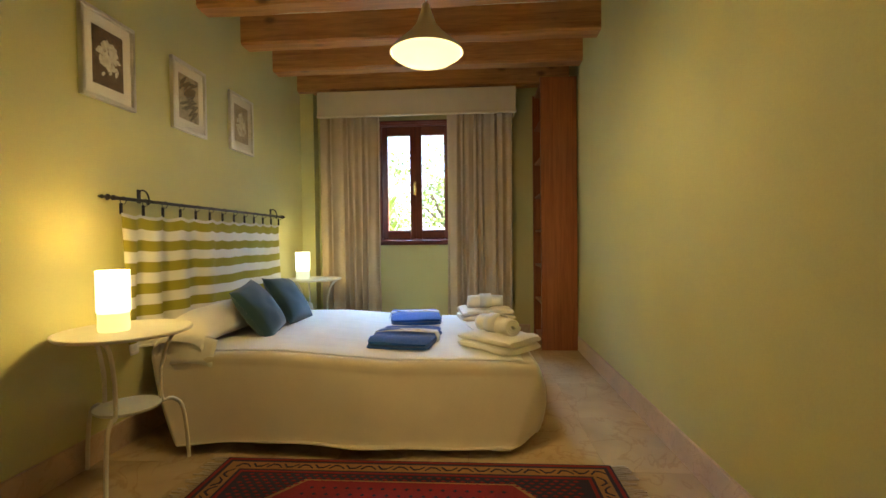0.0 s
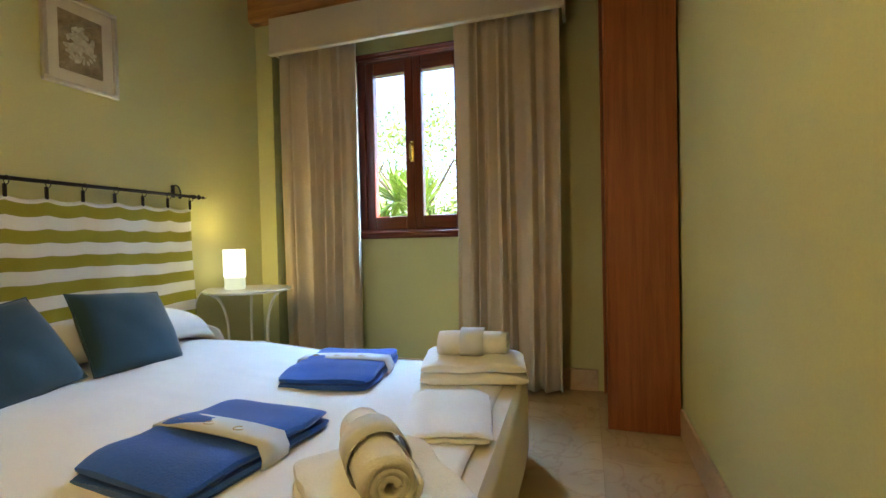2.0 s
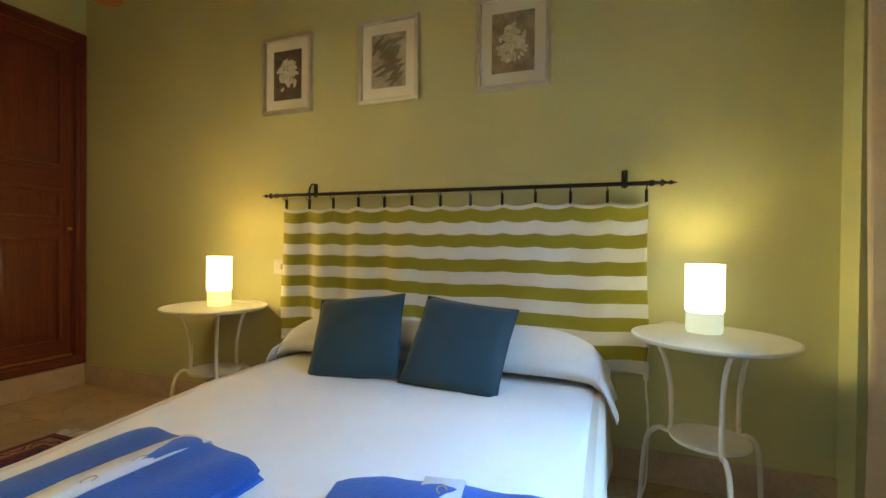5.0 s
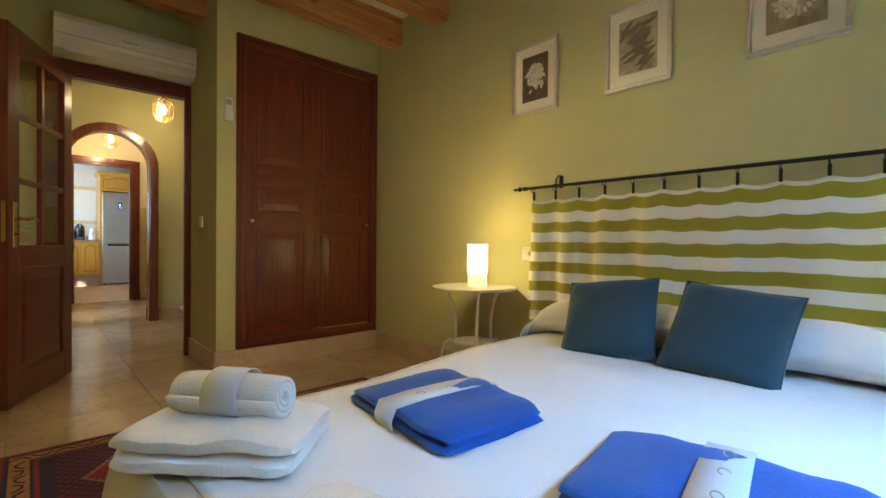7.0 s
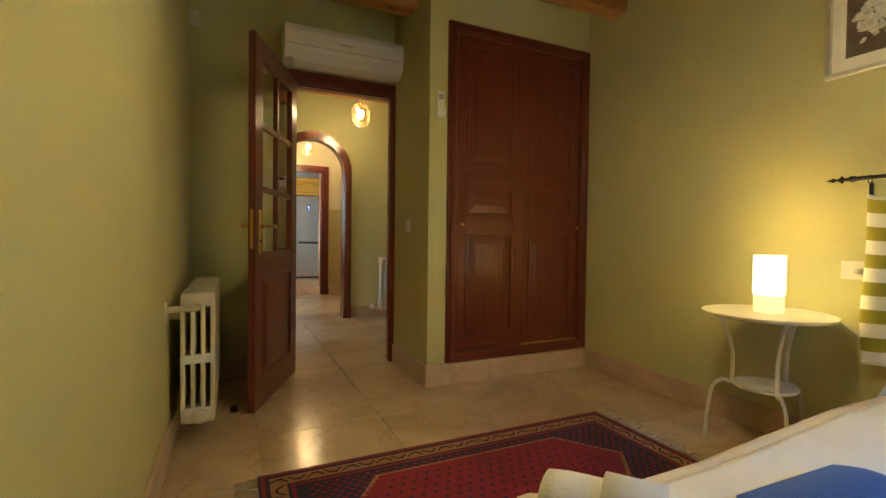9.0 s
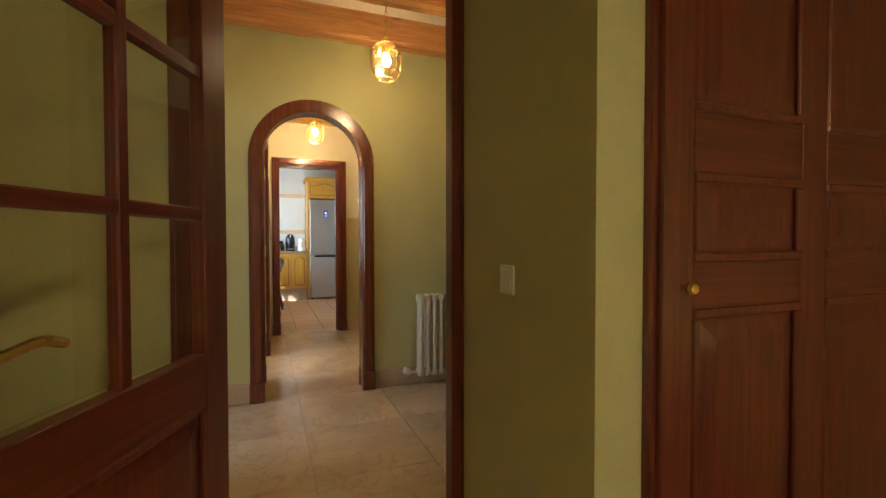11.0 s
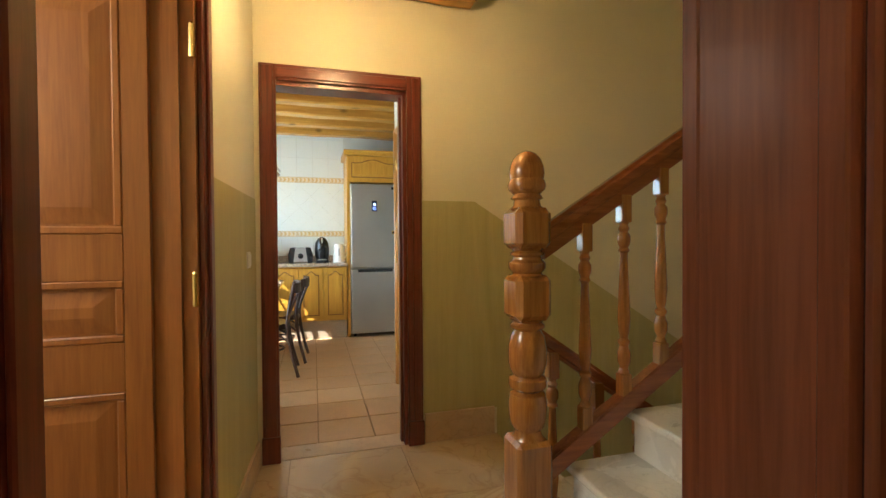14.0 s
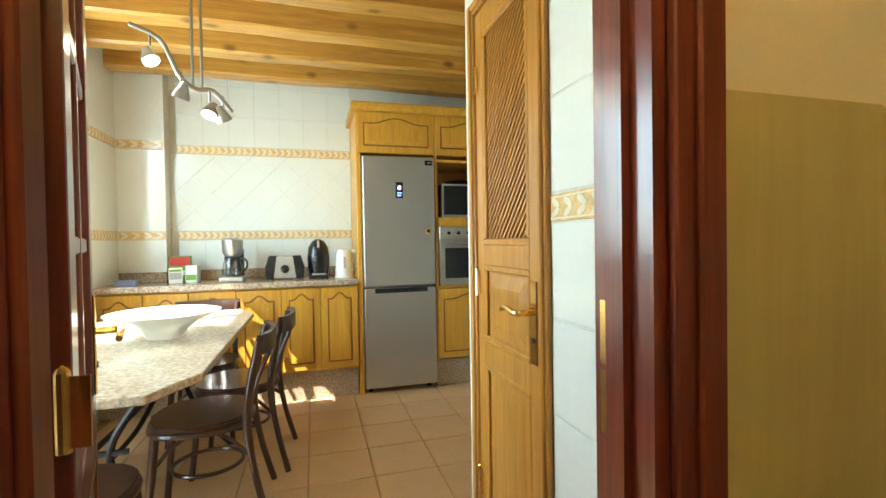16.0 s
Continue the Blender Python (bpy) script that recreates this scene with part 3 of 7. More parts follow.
# ---- doors ----
def panel_set(parent, x0, x1, z0, z1, y, s, material, raised=True):
    """A framed panel with its moulding on one face; s is the way that the face looks along y."""
    f = 0.022
    for a in ((x0, x1, z0, z0 + f), (x0, x1, z1 - f, z1), (x0, x0 + f, z0 + f, z1 - f), (x1 - f, x1, z0 + f, z1 - f)):
        part("moulding", B(a[0], a[1], y, y + s * 0.012, a[2], a[3], 0.004), material, parent)
    if raised:
        bm = bmesh.new()
        o, i = 0.03, 0.075
        lo = [bm.verts.new((x, y + s * 0.001, z)) for x, z in ((x0 + o, z0 + o), (x1 - o, z0 + o), (x1 - o, z1 - o), (x0 + o, z1 - o))]
        hi = [bm.verts.new((x, y + s * 0.009, z)) for x, z in ((x0 + i, z0 + i), (x1 - i, z0 + i), (x1 - i, z1 - i), (x0 + i, z1 - i))]
        bm.faces.new(hi)
        for k in range(4):
            bm.faces.new((lo[k], lo[(k + 1) % 4], hi[(k + 1) % 4], hi[k]))
        part("panel", bm, material, parent)


def handle_set(parent, x, z, y, s, way, big=True):
    """Brass plate and lever on one face."""
    h = part("handle", B(x - 0.021, x + 0.021, y, y + s * 0.006, z - 0.15, z + 0.09, 0.003), brass, parent, "polished brass lever handle on a long plate")
    part("lever", T(smooth_path([(x, y, z), (x, y + s * 0.045, z), (x + way * 0.02, y + s * 0.055, z), (x + way * 0.075, y + s * 0.055, z + 0.008), (x + way * 0.12, y + s * 0.05, z - 0.004)], 4), [0.009] * 9 + [0.008] * 8, 8), brass, h)
    part("keyhole", L([(0, 0), (0.008, 0), (0.008, 0.003), (0, 0.003)], 10), black_iron, h, m=pose(x, y + s * 0.006, z - 0.08, -90 * s))


def door_leaf(parent, w, h, material, rail_material, t=0.038, glazed=0.0, faces=(1, -1), panels=None, lattice=False, mount=None, sw=0.11):
    """A leaf from x = 0 (hinges) to w, z from 0.01 to h, y from 0 to t. glazed: height from which the upper part is glass."""
    leaf = part("door_leaf", B(0, sw, 0, t, 0.01, h, 0.002), material, parent, m=mount)
    part("stile", B(w - sw, w, 0, t, 0.01, h, 0.002), material, leaf)
    if glazed:
        part("rail", B(sw, w - sw, 0, t, 0.01, 0.16, 0.002), rail_material, leaf)
        part("rail", B(sw, w - sw, 0, t, glazed - 0.12, glazed, 0.002), rail_material, leaf)
        part("rail", B(sw, w - sw, 0, t, h - sw, h, 0.002), rail_material, leaf)
        part("infill", B(sw, w - sw, 0.01, t - 0.01, 0.16, glazed - 0.12), material, leaf)
        for s in faces:
            panel_set(leaf, sw, w - sw, 0.16, glazed - 0.12, t - 0.01 if s > 0 else 0.01, s, material)
        n = 3
        dz = (h - sw - glazed) / n
        xm = w / 2
        part("glazing_bar", B(xm - 0.016, xm + 0.016, 0.004, t - 0.004, glazed, h - sw, 0.004), material, leaf)
        for i in range(1, n):
            z = glazed + dz * i
            part("glazing_bar", B(sw, w - sw, 0.005, t - 0.005, z - 0.016, z + 0.016, 0.004), rail_material, leaf)
        for i in range(n):
            for a, b in ((sw, xm - 0.016), (xm + 0.016, w - sw)):
                g = part("pane", B(a, b, t / 2 - 0.002, t / 2 + 0.002, glazed + dz * i + 0.016, glazed + dz * (i + 1) - 0.016), pane_glass, leaf, "clear glass pane")
                g.visible_shadow = False
    else:
        panels = panels or ((0.16, 0.80), (0.92, 1.15), (1.27, h - 0.12))
        zs = [0.01] + [v for p in panels for v in p] + [h]
        for k in range(0, len(zs), 2):
            part("rail", B(sw, w - sw, 0, t, zs[k], zs[k + 1], 0.002), rail_material, leaf)
        for k, (a, b) in enumerate(panels):
            if lattice and k == len(panels) - 1:
                bm = bmesh.new()
                for sgn, yy in ((1, t * 0.35), (-1, t * 0.62)):
                    q = -(b - a)
                    while q < w - 2 * sw:
                        pts = []
                        x_lo, z_lo, x_hi, z_hi = q, a, q + (b - a), b
                        if x_lo < 0:
                            z_lo, x_lo = a - q, 0.0
                        if x_hi > w - 2 * sw:
                            z_hi, x_hi = a + (w - 2 * sw - q), w - 2 * sw
                        if sgn < 0:
                            x_lo, x_hi = w - 2 * sw - x_lo, w - 2 * sw - x_hi
                        d = 0.006
                        prism(bm, [(sw + x_lo - d, z_lo), (sw + x_lo + d, z_lo), (sw + x_hi + d, z_hi), (sw + x_hi - d, z_hi)], "y", yy - 0.004, yy + 0.004)
                        q += 0.030
                lat = part("lattice", bm, material, leaf, "diagonal wooden lattice screen")
                tagged(lat, kind="stuff")
                for s in faces:
                    panel_set(leaf, sw, w - sw, a, b, t - 0.012 if s > 0 else 0.012, s, material, raised=False)
                continue
            part("infill", B(sw, w - sw, 0.01, t - 0.01, a, b), material, leaf)
            for s in faces:
                panel_set(leaf, sw, w - sw, a, b, t - 0.01 if s > 0 else 0.01, s, material)
    return leaf


def architrave(parent, x0, x1, h, y, s, material, rail_material, w=0.09, block=True):
    """Moulded casing round an opening on one face of a wall."""
    for a, b in ((x0 - w, x0), (x1, x1 + w)):
        bm = bmesh.new()
        lo = 0.14 if block else 0.0
        box(bm, a, b, y, y + s * 0.018, lo, h + w, 0.003)
        box(bm, a + 0.012, b - 0.03 if a < x0 - w / 2 else b - 0.012, y + s * 0.016, y + s * 0.028, lo, h + w - 0.012, 0.004)
        part("casing", bm, material, parent)
        if block:
            part("plinth_block", B(a - 0.004, b + 0.004, y, y + s * 0.034, 0, 0.14, 0.004), material, parent)
    bm = B(x0, x1, y, y + s * 0.018, h, h + w, 0.003)
    box(bm, x0, x1, y + s * 0.016, y + s * 0.028, h + 0.012, h + w - 0.02, 0.004)
    part("casing", bm, rail_material, parent)


def lining(parent, x0, x1, h, y0, y1, material):
    part("jamb", B(x0 - 0.006, x0 + 0.022, y0, y1, 0, h), material, parent)
    part("jamb", B(x1 - 0.022, x1 + 0.006, y0, y1, 0, h), material, parent)
    part("head", B(x0 - 0.006, x1 + 0.006, y0, y1, h - 0.022, h + 0.006), material, parent)
    ym = (y0 + y1) / 2
    part("stop", B(x0 + 0.022, x0 + 0.036, ym - 0.02, ym + 0.02, 0, h - 0.022), material, parent)


def hinges(parent, x, y, zs, r=0.009):
    for z in zs:
        h = part("hinge", L([(0, -0.05), (r, -0.05), (r, 0.05), (r * 0.6, 0.056), (0, 0.06)], 10), brass, parent, "brass butt hinge", m=pose(x, y, z))
        part("hinge_plate", B(-0.03, 0.0, -0.002, 0.002, -0.045, 0.045), brass, h)


# bedroom door, standing open
door_1 = thing("door_1", "open dark mahogany bedroom door with glazed upper panes", "door", kind="structure")
lining(door_1, 0.28, 1.07, 2.03, 0.12, 0.20, mahogany)
architrave(door_1, 0.325, 1.07, 2.02, 0.20, 1, mahogany, mahogany_x, 0.085)
architrave(door_1, 0.28, 1.07, 2.02, 0.12, -1, mahogany, mahogany_x, 0.085)
lf = door_leaf(door_1, 0.76, 2.015, mahogany, mahogany_x, glazed=0.86, mount=pose(1.045, 0.245, 0, 0, 0, 67.5))
handle_set(lf, 0.70, 1.0, 0.0, -1, -1)
handle_set(lf, 0.70, 1.0, 0.038, 1, -1)
part("lock_plate", B(0.758, 0.762, 0.012, 0.028, 0.88, 1.09), brass, lf, "brass lock plate on the door's edge")

# hall door with glass, open into the side room
door_2 = thing("door_2", "open brown wooden hall door with glass panes", "door", kind="structure", at=pose(1.595, -1.26, 0, 0, 0, 90))
lining(door_2, -0.40, 0.40, 2.03, -0.075, 0.075, mahogany)
architrave(door_2, -0.40, 0.40, 2.02, 0.075, 1, mahogany, mahogany_x, 0.09)
lf = door_leaf(door_2, 0.76, 2.01, door_wood, door_wood, glazed=0.80, mount=pose(-0.395, -0.10, 0, 0, 0, -84))
hinges(door_2, -0.378, -0.08, (0.3, 1.05, 1.8))

# dark door in the hall
door_3 = thing("door_3", "closed very dark wooden door in the hall", "door", kind="structure", at=pose(-1.31, -0.90, 0, 0, 0, -90))
architrave(door_3, -0.47, 0.47, 2.10, 0.0, 1, mahogany, mahogany_x, 0.09)
dk = wood("blackened_door_wood", (0.045, 0.018, 0.016), (0.020, 0.009, 0.009), "z", 0.4, 0, 1.5, 0.1, 20)
lf = door_leaf(door_3, 0.94, 2.09, dk, dk, faces=(1,), mount=pose(-0.47, 0.0, 0))
for z in (0.35, 1.15, 1.95):
    part("hinge", B(-0.468, -0.456, 0.038, 0.05, z - 0.06, z + 0.06, 0.002), silver, door_3, "steel hinge knuckles")

# arch lining
arch = thing("trim_arch", "varnished brown wooden lining and casing of the archway", "archway", kind="structure")


def arch_ring(bm, r0, r1, y0, y1, seg=28):
    pts = [(AX + r0 * math.cos(math.pi * i / seg), AS + r0 * math.sin(math.pi * i / seg)) for i in range(seg + 1)]
    out = [(AX + r1 * math.cos(math.pi * i / seg), AS + r1 * math.sin(math.pi * i / seg)) for i in range(seg + 1)]
    for i in range(seg):
        prism(bm, [pts[i], pts[i + 1], out[i + 1], out[i]], "y", y0, y1)
    return bm


for yf, s in ((-1.79, 1), (-1.89, -1)):
    bm = arch_ring(bmesh.new(), AR - 0.02, AR + 0.071, yf, yf + s * 0.02)
    arch_ring(bm, AR - 0.008, AR + 0.05, yf + s * 0.02, yf + s * 0.03)
    part("arch_casing", bm, arch_wood, arch)
    for sx in (-1, 1):
        a, b = sorted((AX + sx * (AR - 0.02), AX + sx * (AR + 0.071)))
        c, d = sorted((AX + sx * (AR - 0.008), AX + sx * (AR + 0.05)))
        bm = B(a, b, yf, yf + s * 0.02, 0.14, AS, 0.002)
        box(bm, c, d, yf + s * 0.02, yf + s * 0.03, 0.14, AS, 0.003)
        part("casing", bm, arch_wood, arch)
        part("plinth_block", B(a - 0.004, b + 0.004, yf, yf + s * 0.036, 0, 0.14, 0.004), arch_wood, arch)
part("arch_lining", arch_ring(bmesh.new(), AR - 0.018, AR + 0.004, -1.89, -1.79), arch_wood, arch)
for sx in (-1, 1):
    a, b = sorted((AX + sx * (AR - 0.018), AX + sx * (AR + 0.004)))
    part("jamb", B(a, b, -1.89, -1.79, 0, AS), arch_wood, arch)

# corridor side door, open into the bathroom
ang = math.degrees(math.atan2(SP[1].x - SP[0].x, SP[0].y - SP[1].y))
door_4 = thing("door_4", "open brown panelled side door off the corridor", "door", kind="structure", at=pose(*splay(-2.705), 0, 0, 0, 90 - ang * -1))
# local x runs towards +y, local y towards -x
lining(door_4, -0.405, 0.405, 2.02, -0.12, 0.0, side_door_wood)
architrave(door_4, -0.405, 0.405, 2.015, 0.0, 1, mahogany, mahogany_x, 0.085)
lf = door_leaf(door_4, 0.77, 2.005, side_door_wood, side_door_wood, sw=0.07, panels=((0.13, 0.74), (0.885, 1.065), (1.20, 1.90)), mount=pose(-0.403, -0.122, 0, 0, 0, -86))
hinges(door_4, -0.378, -0.005, (0.28, 1.03, 1.78), 0.010)

# kitchen door, open into the kitchen
door_5 = thing("door_5", "open dark wooden kitchen door with glass panes", "door", kind="structure")
part("jamb", B(0.044, 0.072, -4.25, -4.12, 0, 2.03), mahogany, door_5)
part("jamb", B(0.765, 0.826, -4.15, -4.12, 0, 2.03), mahogany, door_5)
part("rebate", B(0.803, 0.826, -4.25, -4.15, 0, 2.03), mahogany, door_5)
part("head", B(0.044, 0.826, -4.25, -4.12, 2.008, 2.036), mahogany, door_5)
part("stop", B(0.072, 0.086, -4.205, -4.165, 0, 2.008), mahogany, door_5)
architrave(door_5, 0.05, 0.75, 2.03, -4.12, 1, mahogany, mahogany_x, 0.085)
architrave(door_5, 0.05, 0.84, 2.03, -4.25, -1, lattice_wood, lattice_wood, 0.08)
lf = door_leaf(door_5, 0.70, 2.015, mahogany, mahogany_x, glazed=0.86, mount=pose(0.803, -4.30, 0, 0, 0, -70))
handle_set(lf, 0.64, 1.0, 0.038, 1, -1)
handle_set(lf, 0.64, 1.0, 0.0, -1, -1)
hinges(door_5, 0.808, -4.285, (0.25, 1.0, 1.82), 0.009)
for z in (0.95, 1.06):
    part("strike_plate", B(0.046, 0.074, -4.235, -4.20, z - 0.05, z + 0.05), brass, door_5, "brass strike plate")

# pantry door with lattice
door_6 = thing("door_6", "closed honey-brown pantry door with lattice screen", "door", kind="structure", at=pose(-0.10, -4.985, 0, 0, 0, -90))
architrave(door_6, -0.245, 0.245, 2.05, 0.0, 1, lattice_wood, lattice_wood, 0.05, False)
lf = door_leaf(door_6, 0.485, 2.045, lattice_wood, lattice_wood, faces=(-1,), panels=((0.10, 0.76), (0.84, 1.12), (1.19, 1.96)), lattice=True, mount=pose(0.2425, 0.008, 0, 0, 0, 180), sw=0.062)
handle_set(lf, 0.452, 1.0, 0.0, -1, -1)
hinges(door_6, 0.246, 0.012, (0.3, 1.05, 1.8), 0.007)

# ---- bedroom ----
# window with two sashes
win = thing("window_1", "dark mahogany two-sash window with brass handle", "window", kind="structure")
WX0, WX1, WZ0, WZ1 = -0.25, 0.55, 0.95, 2.22
for a in ((WX0, WX1, WZ0, WZ0 + 0.06), (WX0, WX1, WZ1 - 0.06, WZ1)):
    bm = B(a[0], a[1], 5.10, 5.24, a[2], a[3], 0.006)
    box(bm, a[0] - 0.01, a[1] + 0.01, 5.085, 5.13, a[2] + 0.01, a[3] - 0.018, 0.006)
    box(bm, a[0], a[1], 5.075, 5.12, a[2] + 0.028, a[3] - 0.012, 0.006)
    part("window_frame", bm, mahogany_x, win)
for a in ((WX0, WX0 + 0.05), (WX1 - 0.05, WX1)):
    part("window_frame", B(a[0], a[1], 5.10, 5.24, WZ0 + 0.06, WZ1 - 0.06, 0.006), mahogany, win)
for k, (a, b) in enumerate(((WX0 + 0.05, 0.15), (0.15, WX1 - 0.05))):
    sash = part("sash", B(a, a + 0.06, 5.12, 5.18, WZ0 + 0.06, WZ1 - 0.06, 0.005), mahogany, win)
    part("sash_stile", B(b - 0.06, b, 5.12, 5.18, WZ0 + 0.06, WZ1 - 0.06, 0.005), mahogany, sash)
    part("sash_rail", B(a + 0.06, b - 0.06, 5.12, 5.18, WZ0 + 0.06, WZ0 + 0.15, 0.005), mahogany_x, sash)
    part("sash_rail", B(a + 0.06, b - 0.06, 5.12, 5.18, WZ1 - 0.15, WZ1 - 0.06, 0.005), mahogany_x, sash)
    g = part("pane", B(a + 0.055, b - 0.055, 5.148, 5.152, WZ0 + 0.145, WZ1 - 0.145), pane_glass, sash, "clear glass pane")
    g.visible_shadow = False
hd = part("handle", B(0.125, 0.155, 5.112, 5.12, 1.46, 1.60, 0.004, 2), brass, win, "brass window handle")
part("lever", T(smooth_path([(0.14, 5.118, 1.575), (0.14, 5.08, 1.575), (0.14, 5.075, 1.55), (0.14, 5.078, 1.47)], 4), 0.008), brass, hd)


def curtain(x0, x1, y, folds, seed, top=2.30):
    rnd = random.Random(seed)
    ph = [rnd.uniform(0, 6.28) for _ in range(4)]
    amp = [rnd.uniform(0.75, 1.25) for _ in range(folds + 2)]

    def fn(u, v):
        w = u + 0.035 * math.sin(9 * u + ph[0]) + 0.018 * math.sin(23 * u + ph[2])
        a = 0.75 + 0.35 * math.sin(2.9 * folds * u + ph[1]) + 0.2 * amp[0] * math.sin(17 * u + ph[3])
        deep = (0.020 + 0.022 * v) * a
        s = math.sin(2 * math.pi * folds * w + (0.5 + 0.5 * v) * math.sin(2.1 * v + ph[1] + 6 * u))
        s += 0.22 * math.sin(4 * math.pi * folds * w + ph[2] + 1.5 * v)
        return (x0 + (x1 - x0) * (u + 0.012 * math.sin(3.1 * v + 7 * u + ph[2])), y + deep * s + 0.012 * math.sin(4 * v + ph[3] + 3 * u), top - (top - 0.025) * v)
    bm = grid(fn, folds * 14, 36)
    cx, ox = (x0 + x1) / 2, thing("curtain", "floor-length beige linen curtain hanging in folds beside the window", "curtain", "window curtains")
    ob = part("curtain_cloth", bm, linen, ox, smooth=True)
    thicken(ob, 0.003)
    bm = T([(x0, y, top), (x1, y, top)], 0.009)
    part("curtain_tape", bm, linen_light, ox)
    return ox


curtain(-0.80, -0.185, 4.985, 8, 3)
curtain(0.475, 1.11, 4.985, 8, 9)
pel = thing("curtain_pelmet", "pale linen covered pelmet box above the curtains", "pelmet")
part("front", B(-0.785, 1.15, 4.865, 4.885, 2.225, 2.455, 0.004), linen_light, pel)
part("lower_lip", B(-0.79, 1.155, 4.855, 4.895, 2.205, 2.229, 0.006, 2), linen_light, pel)
part("top", B(-0.785, 1.15, 4.885, 5.13, 2.44, 2.455), linen_light, pel)
for x in (-0.785, 1.132):
    part("side", B(x, x + 0.018, 4.885, 5.13, 2.225, 2.44), linen_light, pel)

# bookcase in the corner, open towards the bed
bc = thing("bookcase", "tall narrow red-brown wooden bookcase with empty shelves", "bookcase")
part("side_panel", B(1.345, 1.650, 4.565, 4.587, 0.0, 2.42, 0.002), redwood, bc)
part("side_panel", B(1.345, 1.650, 5.105, 5.127, 0.0, 2.42, 0.002), redwood, bc)
part("back_panel", B(1.640, 1.650, 4.587, 5.105, 0.0, 2.42), redwood, bc)
for i in range(8):
    z = 0.06 + 0.334 * i
    part("shelf", B(1.351, 1.640, 4.587, 5.105, z, z + 0.022, 0.002), redwood, bc)
part("plinth", B(1.355, 1.369, 4.587, 5.105, 0.0, 0.06), redwood, bc)
part("face_strip", B(1.333, 1.345, 4.562, 4.60, 0.0, 2.42, 0.002), redwood, bc)
part("face_strip", B(1.333, 1.345, 5.085, 5.127, 0.0, 2.42, 0.002), redwood, bc)

# wardrobe with sliding panelled doors
wd = thing("wardrobe", "built-in dark mahogany wardrobe with two panelled sliding doors", "wardrobe")
wx0, wx1, wz0, wz1 = -1.0, 0.16, 0.142, 2.34
part("carcass", B(wx0 + 0.02, wx1 - 0.02, 0.80, 0.84, wz0 + 0.01, wz1 - 0.015), mahogany, wd)
for a in ((wx0, wx0 + 0.065, wz0, wz1), (wx1 - 0.065, wx1, wz0, wz1)):
    bm = B(a[0], a[1], 0.835, 0.905, a[2], a[3], 0.004)
    box(bm, a[0] + 0.012, a[1] - 0.018, 0.90, 0.918, a[2] + 0.012, a[3] - 0.012, 0.004)
    part("casing", bm, mahogany, wd)
for a in ((wz0, wz0 + 0.065), (wz1 - 0.065, wz1)):
    bm = B(wx0 + 0.065, wx1 - 0.065, 0.835, 0.905, a[0], a[1], 0.004)
    box(bm, wx0 + 0.04, wx1 - 0.04, 0.90, 0.917, a[0] + 0.014, a[1] - 0.014, 0.004)
    part("casing", bm, mahogany_x, wd)


def slider(x0, x1, y):
    d = part("sliding_door", B(x0, x1, y, y + 0.022, wz0 + 0.07, wz1 - 0.07, 0.002), mahogany, wd)
    s = 0.065
    for a in ((x0, x0 + s), (x1 - s, x1)):
        part("stile", B(a[0], a[1], y + 0.022, y + 0.030, wz0 + 0.07, wz1 - 0.07, 0.002), mahogany, d)
    zs = ((0.215, 0.30), (0.99, 1.095), (1.295, 1.43), (2.20, 2.268))
    for a in zs:
        part("rail", B(x0 + s, x1 - s, y + 0.022, y + 0.030, a[0], a[1], 0.002), mahogany_x, d)
    for a, b in zip(zs, zs[1:]):
        panel_set(d, x0 + s, x1 - s, a[1], b[0], y + 0.022, 1, mahogany)
    return d


d1 = slider(-0.41, 0.093, 0.868)
d2 = slider(-0.933, -0.42, 0.845)
for d, x, y in ((d1, 0.06, 0.898), (d2, -0.90, 0.875)):
    part("knob", L([(0, 0), (0.007, 0), (0.007, 0.012), (0.014, 0.018), (0.016, 0.026), (0.011, 0.033), (0, 0.035)], 14), brass, d, "small round brass knob", True, pose(x, y, 1.04, -90))
for z in (wz0 + 0.068, wz1 - 0.074):
    part("track", B(-0.92, -0.43, 0.873, 0.888, z, z + 0.012), brass, wd, "pale brass sliding track")

# bed: base, mattress, spread
BX0, BX1, BY0, BY1, BZ = -0.97, 0.965, 2.79, 4.18, 0.425
bed = thing("bed", "double bed with white sheet and cream bedspread reaching the floor", "bed")
part("bed_base", B(BX0 + 0.05, BX1 - 0.06, BY0 + 0.06, BY1 - 0.06, 0.08, 0.22, 0.01), cream_spread, bed)
for x in (BX0 + 0.12, BX1 - 0.15):
    for y in (BY0 + 0.13, BY1 - 0.13):
        part("leg", L([(0, 0), (0.022, 0), (0.028, 0.08), (0, 0.08)], 12), black_iron, bed, m=pose(x, y, 0))
part("mattress", B(BX0 + 0.02, BX1 - 0.03, BY0 + 0.03, BY1 - 0.03, 0.22, BZ - 0.045, 0.03, 3), sheet, bed, smooth=True)


